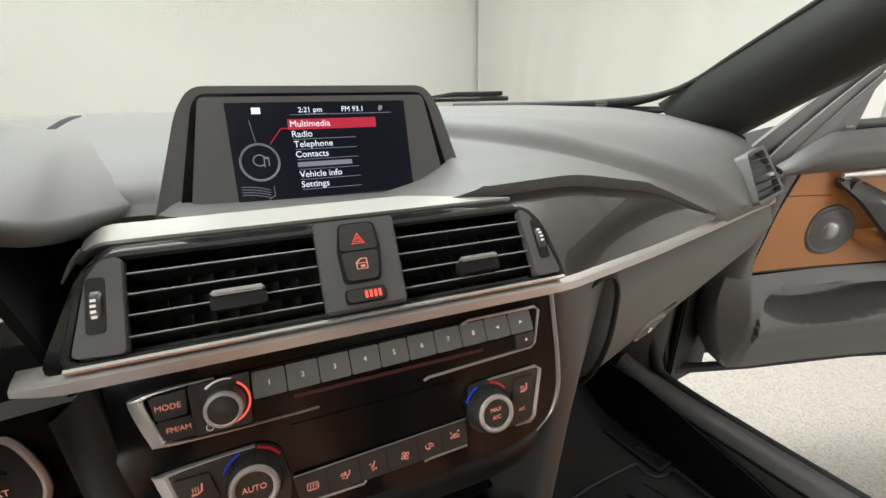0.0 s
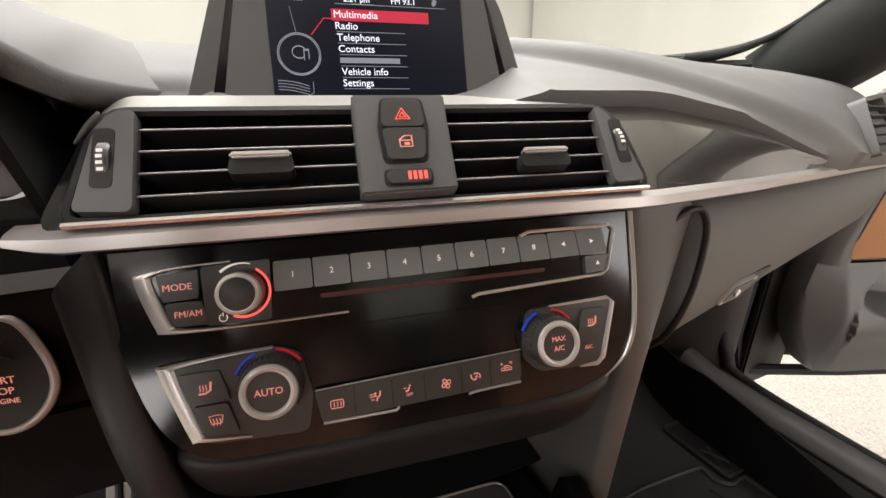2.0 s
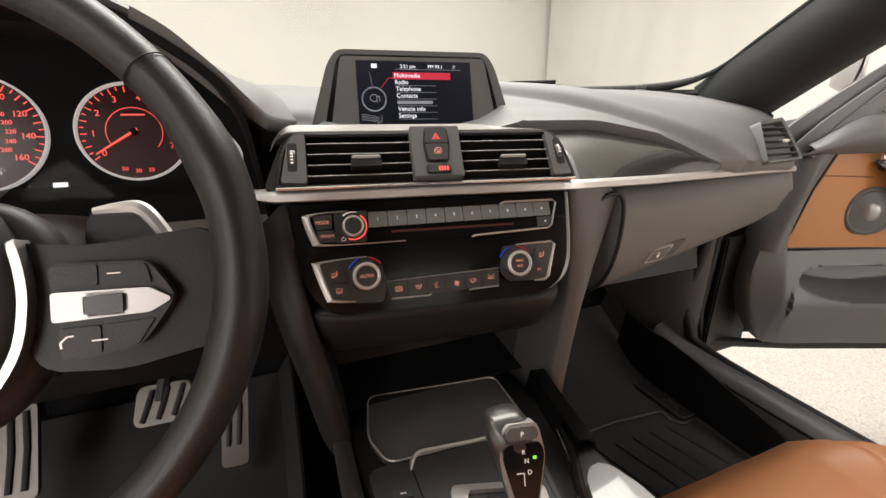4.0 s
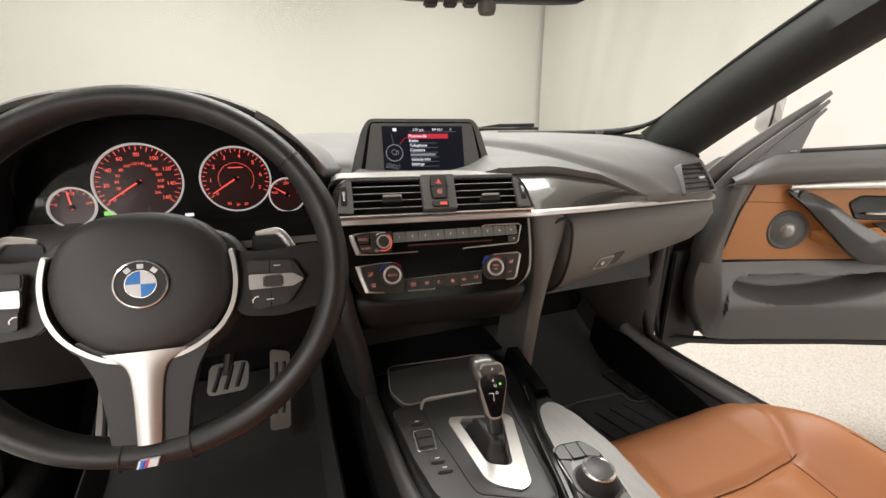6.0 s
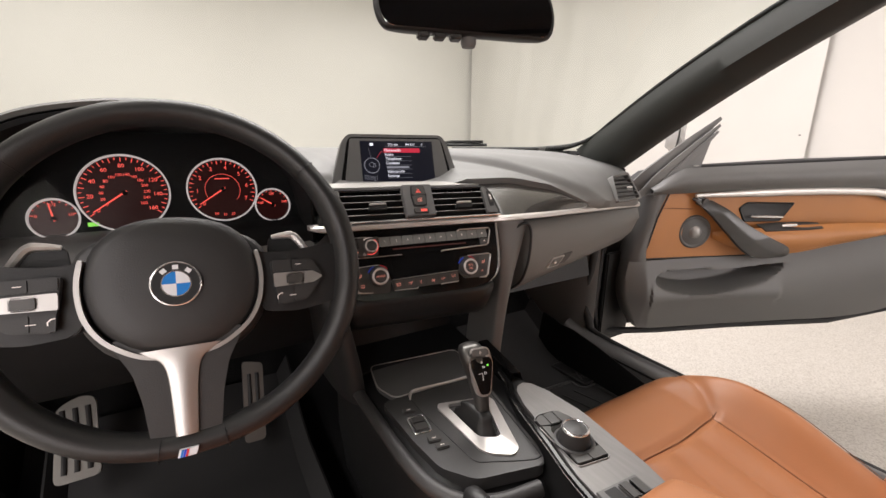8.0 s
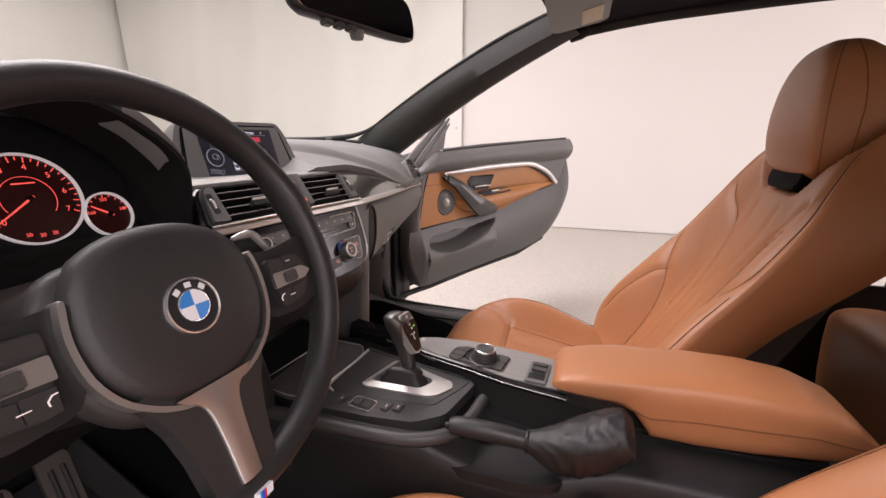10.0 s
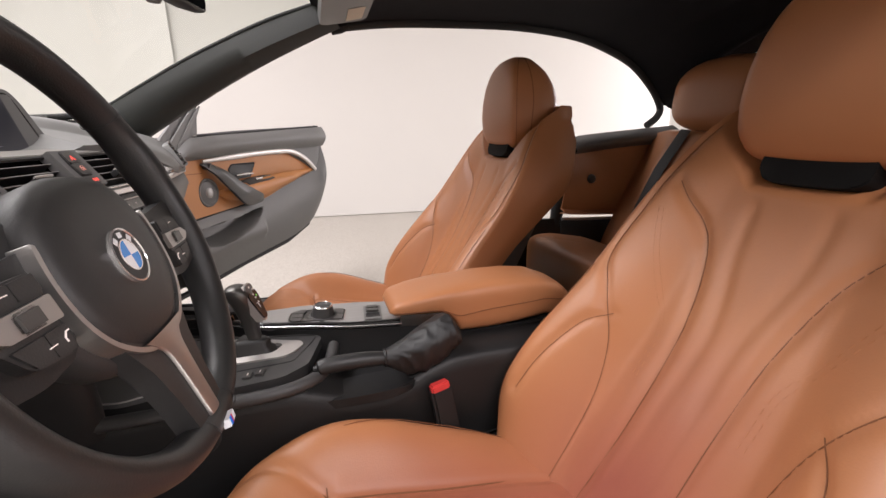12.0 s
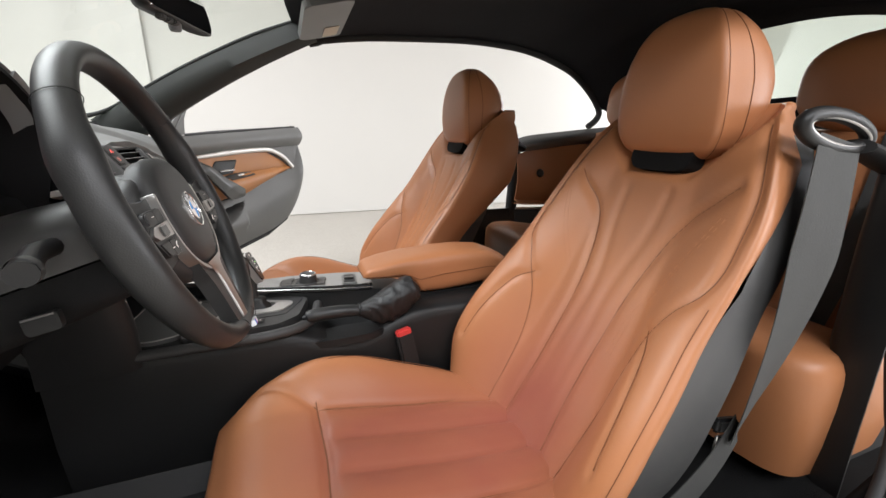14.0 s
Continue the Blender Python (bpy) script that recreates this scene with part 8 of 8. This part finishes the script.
    # bright strip along the top of the panel, turning down at the rear
    sp = spline([P(s, z, 0.022) for s, z in [(0.14, 0.813), (0.3, 0.818), (0.5, 0.825), (0.70, 0.828), (0.80, 0.820), (0.90, 0.780), (0.975, 0.718)]], 50)
    part("bright_strip", tube(sp, [0.006 + 0.007 * min(1, i / 12) for i in range(50)], 10, flat=0.6, up=(en.x, en.y, 0)), M_SILVER, d, "satin metal door strip", sharp=60)
    # armrest in tan
    part("armrest", shaped([(0.24, 0.688), (0.33, 0.698), (0.45, 0.708), (0.58, 0.716), (0.72, 0.722), (0.85, 0.722), (0.97, 0.722)], [(0.24, 0.668), (0.30, 0.640), (0.40, 0.622), (0.52, 0.618), (0.66, 0.648), (0.82, 0.685), (0.97, 0.712)], lambda q, z, t: 0.004 + 0.052 * min(1, max(0, q - 0.24) / 0.10) ** 0.6 * math.sin(math.pi * min(0.93, 0.10 + t * 0.9)) ** 0.5 * (1 if q < 0.75 else max(0.1, (0.97 - q) / 0.22)), 50, 14), M_DOORTAN, d, "tan leather door armrest", sharp=60)
    part("switch_plate", shaped([(0.385, 0.716), (0.46, 0.722), (0.54, 0.724), (0.60, 0.722)], [(0.395, 0.700), (0.46, 0.702), (0.54, 0.705), (0.59, 0.711)], lambda q, z, t: 0.018 + 0.034 * t, 16, 5), M_DARK, d, "dark window switch plate")
    part("window_switch", tube([P(0.45, 0.716, 0.046), P(0.50, 0.718, 0.046)], 0.005, 8), M_CHROME, d, "small bright window switch")
    part("panel_seam", tube([P(q, z, 0.0045) for q, z in ((0.020, 0.772), (0.08, 0.771), (0.15, 0.768))], 0.0012, 5), M_SEAM, d)
    # pull handle, a flat lacquered strap with a ridge
    up_edge = spline([(0.205, 0.797, 0), (0.255, 0.768, 0), (0.33, 0.718, 0), (0.41, 0.678, 0), (0.47, 0.652, 0), (0.500, 0.628, 0)], 36)
    lo_edge = spline([(0.138, 0.800, 0), (0.185, 0.757, 0), (0.25, 0.694, 0), (0.305, 0.642, 0), (0.37, 0.610, 0), (0.480, 0.606, 0)], 36)
    rows = []
    for k, (a, b) in enumerate(zip(up_edge, lo_edge)):
        t = k / 35
        deep = lerp([(0, 0.022), (0.2, 0.050), (0.55, 0.070), (0.85, 0.062), (1, 0.045)], t)[0]
        row = [P(a.x + (b.x - a.x) * u, a.y + (b.y - a.y) * u, deep + e) for u, e in ((0.0, -0.010), (0.03, 0.0), (0.42, 0.006), (0.55, 0.005), (0.97, -0.004), (1.0, -0.014))]
        rows.append(row)
    part("pull_handle", grid(rows, thick=0.010), M_HANDLE, d, "dark lacquered diagonal pull handle", sharp=40)
    for q, z in ((0.165, 0.795), (0.47, 0.625)):
        part("handle_foot", tube([P(q, z, 0.0), P(q + 0.01, z - 0.004, 0.03)], 0.014, 10), M_HANDLE, d)
    # latch in its cup
    cup = rounded([(0.318, 0.768), (0.345, 0.789), (0.520, 0.787), (0.478, 0.722), (0.345, 0.722)], 0.010)
    b = bmesh.new()
    rim, lip2, back = [b.verts.new(P(q, z, 0.0055)) for q, z in cup], [b.verts.new(P(0.41 + (q - 0.41) * 0.96, 0.755 + (z - 0.755) * 0.93, 0.0075)) for q, z in cup], [b.verts.new(P(0.41 + (q - 0.41) * 0.88, 0.757 + (z - 0.755) * 0.8, 0.0045)) for q, z in cup]
    for p, w in ((rim, lip2), (lip2, back)):
        for k in range(len(cup)):
            q = (k + 1) % len(cup)
            b.faces.new((p[k], p[q], w[q], w[k]))
    b.faces.new(back)
    lc = part("latch_cup", b, M_BLACK, d, "dark latch cup")
    part("latch", tube([P(0.365, 0.740, 0.010), P(0.40, 0.742, 0.020), P(0.47, 0.740, 0.017)], [0.006, 0.0095, 0.008], 10, flat=0.6, up=(0, 0, 1)), M_CHROME, lc, "chrome door latch")
    # loudspeaker
    sp_at = axes(P(0.166, 0.692, 0.008), ex, ez) if (ex.cross(ez)).y < 0 else axes(P(0.166, 0.692, 0.008), -ex, ez)
    part("speaker", lathe([(0, 0.009), (0.016, 0.008), (0.030, 0.005), (0.044, 0.0025), (0.050, 0.006), (0.054, 0.004), (0.056, -0.006)], 44), M_SHELL, d, "round grey loudspeaker grille", at=sp_at)
    part("speaker_dome", lathe([(0, 0.0125), (0.010, 0.012), (0.018, 0.0095), (0.022, 0.006)], 32), M_GUN, d, "shiny loudspeaker dome", at=sp_at)
    # lower panel with the map pocket
    pocket = smooth_outline([(0.026, 0.535), (0.045, 0.562), (0.10, 0.568), (0.23, 0.566), (0.36, 0.566), (0.47, 0.578), (0.520, 0.582), (0.500, 0.552), (0.44, 0.515), (0.37, 0.497), (0.28, 0.482), (0.17, 0.478), (0.08, 0.496), (0.036, 0.518)], 2)
    edge = pocket + pocket[:1]

    def dip(q, z):
        """How deep the map pocket is sunk at s, z."""
        inside = False
        for (x0, y0), (x1, y1) in zip(edge, edge[1:]):
            if (y0 > z) != (y1 > z) and q < (x1 - x0) * (z - y0) / (y1 - y0) + x0:
                inside = not inside
        if not inside:
            return 0.0
        e = sd((q, z), edge)
        return min(0.085, 0.012 + e * 3.2) * min(1, e / 0.003)

    top = [(-0.055, 0.602), (0.02, 0.600), (0.1, 0.600), (0.3, 0.602), (0.5, 0.610), (0.75, 0.665), (0.98, 0.715), (1.07, 0.84)]
    low = [(0.005, 0.365), (0.06, 0.358), (0.14, 0.356), (0.30, 0.355), (0.52, 0.361), (0.76, 0.380), (0.93, 0.435), (1.05, 0.56)]
    rows = []
    for i, (a, b) in enumerate(zip(spline([(x, y, 0) for x, y in top], 150), spline([(x, y, 0) for x, y in low], 150))):
        bow = 0.034 * max(0, 1 - i / 26) ** 2
        row = []
        for j in range(64):
            t = j / 63
            q, z = a.x + (b.x - a.x) * t - bow * math.sin(math.pi * t), a.y + (b.y - a.y) * t
            row.append(P(q, z, 0.005 + 0.030 * math.sin(math.pi * t) * min(1, 0.25 + i / 18) + 0.010 * math.exp(-((z - 0.478) / 0.03) ** 2) * (0.02 < q < 0.5) - dip(q, z)))
        rows.append(row)
    rows.insert(0, [p + en * 0.012 - ex * 0.006 for p in rows[0]])
    rows.insert(0, [p + en * 0.05 for p in rows[0]])
    part("lower_panel", grid(rows, thick=0.003), M_PANEL, d, "charcoal lower door panel with a sunk map pocket", sharp=50)
    part("rear_edge", patch([(0.78, 0.842), (0.90, 0.845), (1.0, 0.848), (1.075, 0.856)], [(0.78, 0.812), (0.90, 0.760), (1.0, 0.70), (1.075, 0.70)], 0.002), M_PANEL, d, "charcoal rear edge", sharp=70)
    front = spline([(-0.012, 0.822, 0), (-0.020, 0.76, 0), (-0.034, 0.70, 0), (-0.050, 0.64, 0), (-0.058, 0.600, 0)], 20)
    inner = spline([(0.044, 0.822, 0), (0.020, 0.76, 0), (0.004, 0.70, 0), (-0.006, 0.64, 0), (-0.002, 0.600, 0)], 20)
    rows = [[P(a.x - 0.006, a.y, -0.055), P(a.x - 0.006, a.y, -0.012)] + [P(a.x + (b.x - a.x) * t, a.y, 0.006 + 0.012 * math.sin(math.pi * t)) for t in (0, 0.2, 0.4, 0.6, 0.8, 1.0)] for a, b in zip(front, inner)]
    part("front_edge", grid(rows, thick=0.003), M_PANEL, d, "charcoal front edge", sharp=50)
    # mirror triangle and window channel
    for k, (lo, hi, r) in enumerate((((-0.085, 0.822, -0.012), (0.225, 1.054, -0.03), 0.032), ((-0.052, 0.812, 0.006), (0.212, 1.032, -0.012), 0.026), ((-0.012, 0.815, 0.016), (0.200, 1.012, 0.0), 0.020))):
        pts = [P(lo[0] + (hi[0] - lo[0]) * t, lo[1] + (hi[1] - lo[1]) * t, lo[2] + (hi[2] - lo[2]) * t) for t in [i / 12 for i in range(13)]]
        part("mirror_trim_rib", tube(pts, [r * min(1, 0.35 + i / 4) * (1 - 0.8 * (i / 12) ** 1.5) for i in range(13)], 6, flat=0.35, up=(en.x, en.y, 0)), M_PANEL if k != 1 else M_DASH, d, "charcoal rib of the mirror trim", sharp=70)
    sail = [P(0.070, 0.889, 0.006), P(0.150, 0.893, 0.006), P(0.198, 1.022, -0.01), P(0.12, 0.955, 0.0)]
    b = bmesh.new()
    lo, hi = [b.verts.new(p) for p in sail], [b.verts.new(p + en * 0.02) for p in sail]
    b.faces.new(lo)
    b.faces.new(hi[::-1])
    for k in range(4):
        b.faces.new((lo[k], lo[(k + 1) % 4], hi[(k + 1) % 4], hi[k]))
    part("mirror_triangle", b, M_PANEL, d, "charcoal triangular trim at the mirror", sharp=30)
    part("tweeter_mark", tube([P(0.125, 0.905, 0.008), P(0.142, 0.906, 0.008)], 0.002, 6), M_SILVER, d)
    part("window_seal", tube([P(s, z, -0.006) for s, z in [(0.10, 0.90), (0.5, 0.919), (0.9, 0.942), (1.07, 0.951)]], 0.006, 8), M_RUBBER, d, "black window seal")
    part("door_pin", tube([P(1.02, 0.95, 0.0), P(1.02, 0.957, 0.0)], 0.004, 8), M_BLACK, d)
    # outside mirror
    mc = P(0.15, 1.015, -0.14)
    rows = []
    for k, (w, h, off) in enumerate(((0.02, 0.02, 0.06), (0.09, 0.055, 0.045), (0.105, 0.068, 0.01), (0.10, 0.066, -0.02), (0.096, 0.062, -0.024))):
        rows.append([mc + ex * 0.6 * (w * math.copysign(abs(math.cos(a)) ** 0.6, math.cos(a))) + ez * (h * math.copysign(abs(math.sin(a)) ** 0.7, math.sin(a))) + en * (off + 0.8 * w * math.cos(a)) for a in [2 * math.pi * j / 28 for j in range(28)]])
    om = part("outside_mirror", grid(rows, close_v=True, cap=True), M_SILVERPAINT, d, "silver outside mirror", sharp=60)
    # glass in gloss black: the cabin's dark reflection is put into its colour
    b = bmesh.new()
    b.faces.new([b.verts.new(mc + ex * 0.6 * (0.088 * math.copysign(abs(math.cos(a)) ** 0.6, math.cos(a))) + ez * (0.054 * math.copysign(abs(math.sin(a)) ** 0.7, math.sin(a))) + en * (-0.030 + 0.8 * 0.088 * math.cos(a))) for a in [2 * math.pi * j / 28 for j in range(28)]])
    part("mirror_face", b, M_PIANO, om, "outside mirror glass, black for the dark cabin it reflects")


# ---- belts, buckles, mats ----
def seat_belt(sg):
    s = thing("seat_belt", (sg * 0.60, -0.75, 0.4), "grey seat belt hanging beside the front seat", "seat belt", group="front seat belts")
    X = sg * 0.60
    at = axes((X + sg * 0.0, -0.812, 0.925), (0, -0.95, -0.22), (0.1 * sg, -0.2, 0.95))
    path = [(0.078 * math.cos(a) + 0.0, 0.021 * math.sin(a) + 0.006 * math.cos(a), 0) for a in [2 * math.pi * i / 40 for i in range(40)]]
    g = part("belt_guide", tube(path, 0.010, 12, closed=True), M_BLACK, s, "black belt guide with bright edge", at=at)
    part("guide_edge", tube([(x * 0.92, y * 0.80, 0.006 * -sg) for x, y, z in path], 0.0030, 8, closed=True), M_SATIN, g, "bright inner edge", at=at)
    part("guide_arm", tube([(X, -0.87, 0.905), (X * 0.97, -0.96, 0.89), (X * 0.99, -1.04, 0.86)], [0.022, 0.028, 0.03], 12, flat=0.5, up=(0, 0, 1)), M_BLACK, s, "black guide arm")
    web = []
    for t in [i / 30 for i in range(31)]:
        c = Vector((X + sg * 0.004 + sg * 0.02 * math.sin(math.pi * t), -0.820 + 0.085 * t, 0.915 - 0.47 * t))
        h = 0.026 - 0.006 * max(0, t - 0.8) / 0.2
        wdir = Vector((0.25 * sg * t - 1.1 * sg * max(0, t - 0.35), -math.cos(0.18), -0.18)).normalized() * h * 2 * 0.98
        web.append([c - wdir, c - wdir * 0.5 + Vector((sg * 0.001, 0, 0)), c, c + wdir * 0.5 + Vector((sg * 0.001, 0, 0)), c + wdir])
    part("webbing", grid(web, thick=0.0015), M_BELT, s, "grey webbing", sharp=80)
    low = []
    for t in [i / 24 for i in range(25)]:
        c = Vector((X + sg * 0.01, -0.725 + 0.26 * t - 0.05 * math.sin(math.pi * t), 0.47 - 0.20 * t))
        wd = Vector((0, 0.010, 0.028))
        low.append([c - wd, c, c + wd])
    part("lap_webbing", grid(low, thick=0.0015), M_BELT, s, "grey lap webbing", sharp=80)
    tg = part("belt_tongue", box(-0.010, 0.010, -0.055, 0.0, -0.003, 0.003, 0.002), M_CHROME, s, "bright metal belt tongue", at=axes((X - sg * 0.0, -0.705, 0.455), (0, 1, 0.2), (0.1, -0.2, 1)))
    part("tongue_cover", box(-0.026, 0.026, -0.004, 0.020, -0.008, 0.008, 0.005, 3), M_BLACK, tg, "black tongue cover", at=axes((X, -0.71, 0.465), (0, 1, 0.2), (0.1, -0.2, 1)))


def buckle(x, y, label):
    b = thing("belt_buckle", (x, y, 0.36), label, "belt buckle", group="belt buckles")
    at = axes((x, y, 0.47), (0.12, -0.97, 0.16), (0.1, 0.30, 0.94))
    part("buckle_body", box(-0.020, 0.020, -0.085, 0.008, -0.011, 0.011, 0.005, 3), M_BLACK, b, "black buckle body", at=at)
    part("release_button", box(-0.0175, 0.0175, 0.000, 0.016, -0.009, 0.009, 0.003), M_BUCKLE, b, "red release button", at=at)
    part("buckle_stalk", tube([at @ Vector((0, -0.08, 0)), Vector((x + 0.005, y - 0.055, 0.345)), Vector((x + 0.01, y - 0.075, 0.29))], 0.011, 8), M_BLACK, b, "black stalk")


def floor_mat(cx, name, label, logo):
    m = thing(name, (cx, 0.2, 0.26), label, "floor mat", group="floor mats")
    W = 0.235
    rows = []
    for i in range(34):
        x = cx - W + 2 * W * i / 33
        e = abs(x - cx) / W
        rim = 0.045 * max(0, (e - 0.88) / 0.12)
        rows.append([(x, y, 0.262 + rim + (0.045 if k in (0,) else 0.0) + max(0, y - 0.42) * 0.62) for k, y in enumerate([-0.10, -0.085, 0.0, 0.1, 0.2, 0.3, 0.38, 0.45, 0.52, 0.60])])
    part("mat_tray", grid(rows, thick=0.006), M_RUBBER, m, "black rubber tray", sharp=50)
    for k in range(7):
        x0 = cx - 0.15 + 0.045 * k
        part("mat_rib", tube([(x0 - 0.02, 0.26, 0.2665), (x0 + 0.02, 0.10, 0.2665), (x0 + 0.03, -0.06, 0.2665)], 0.004, 6), M_BLACK, m)
    if logo:
        # tall side wall along the sill, with a rounded rear end
        rows = []
        for i in range(40):
            y = 0.50 - 0.44 * i / 39
            h = lerp([(-0.50, 0.380), (-0.46, 0.388), (-0.37, 0.393), (-0.28, 0.378), (-0.19, 0.357), (-0.12, 0.341), (-0.085, 0.325), (-0.07, 0.300), (-0.06, 0.272)], -y)[0]
            rows.append([(0.628 + 0.017 * t ** 1.5, y, 0.262 + max(0, y - 0.42) * 0.3 + (h - 0.262) * t) for t in (0, 0.04, 0.15, 0.4, 0.7, 0.96, 1)])
        part("mat_wall", grid(rows, thick=0.005), M_SOOT, m, "tall black side wall of the mat", sharp=60)
        step = spline([(0.30, 0.300, 0.268), (0.42, 0.307, 0.268), (0.475, 0.305, 0.268), (0.556, 0.298, 0.268), (0.567, 0.288, 0.268), (0.566, 0.268, 0.268), (0.582, 0.252, 0.268), (0.615, 0.252, 0.268), (0.622, 0.235, 0.268), (0.624, 0.10, 0.268)], 60)
        part("mat_step", tube(step, 0.0055, 8, flat=0.8), M_DARK, m, "moulded ridge of the mat")
        at = pose(0.606, 0.324, 0.270, 0, 0, -88)
        part("badge_bezel", tube([(x, y, 0.004) for x, y in rounded([(-0.064, -0.022), (0.064, -0.022), (0.064, 0.022), (-0.064, 0.022)], 0.006)], 0.003, 6, closed=True), M_DARK, m, "raised bezel of the badge", at=at)
        g = part("mat_badge", box(-0.062, 0.062, -0.020, 0.020, 0.0, 0.0045, 0.002), M_BLACK, m, "black moulded badge", at=at)
        b = tube([(0.005, -0.009, 0.005), (0.020, 0.0, 0.005), (0.045, 0.009, 0.005)], 0.0022, 6)
        tube([(0.005, 0.009, 0.005), (0.020, 0.0, 0.005), (0.045, -0.009, 0.005)], 0.0022, 6, bm=b)
        part("badge_mark", b, M_BUTTON, g, at=at)


seat("driver_seat", -0.372, 0.0, M_LEATHER_WORN, "tan leather driver's seat, reddened and creased by use", out=-1)
seat("passenger_seat", 0.412, 0.085, M_LEATHER, "tan leather passenger seat with sewn panels", 0.005)
rear_bench()
quarter_trim(1, "rear_side_trim")
quarter_trim(-1, "rear_side_trim")
car_shell()
wiper()
mirror()
visor(1)
visor(-1)
open_door()
seat_belt(-1)
seat_belt(1)
buckle(-0.122, -0.315, "black belt buckle with red button beside the driver's seat")
floor_mat(0.44, "floor_mat", "black rubber floor mat in the passenger footwell", True)
floor_mat(-0.42, "floor_mat", "black rubber floor mat in the driver's footwell", False)
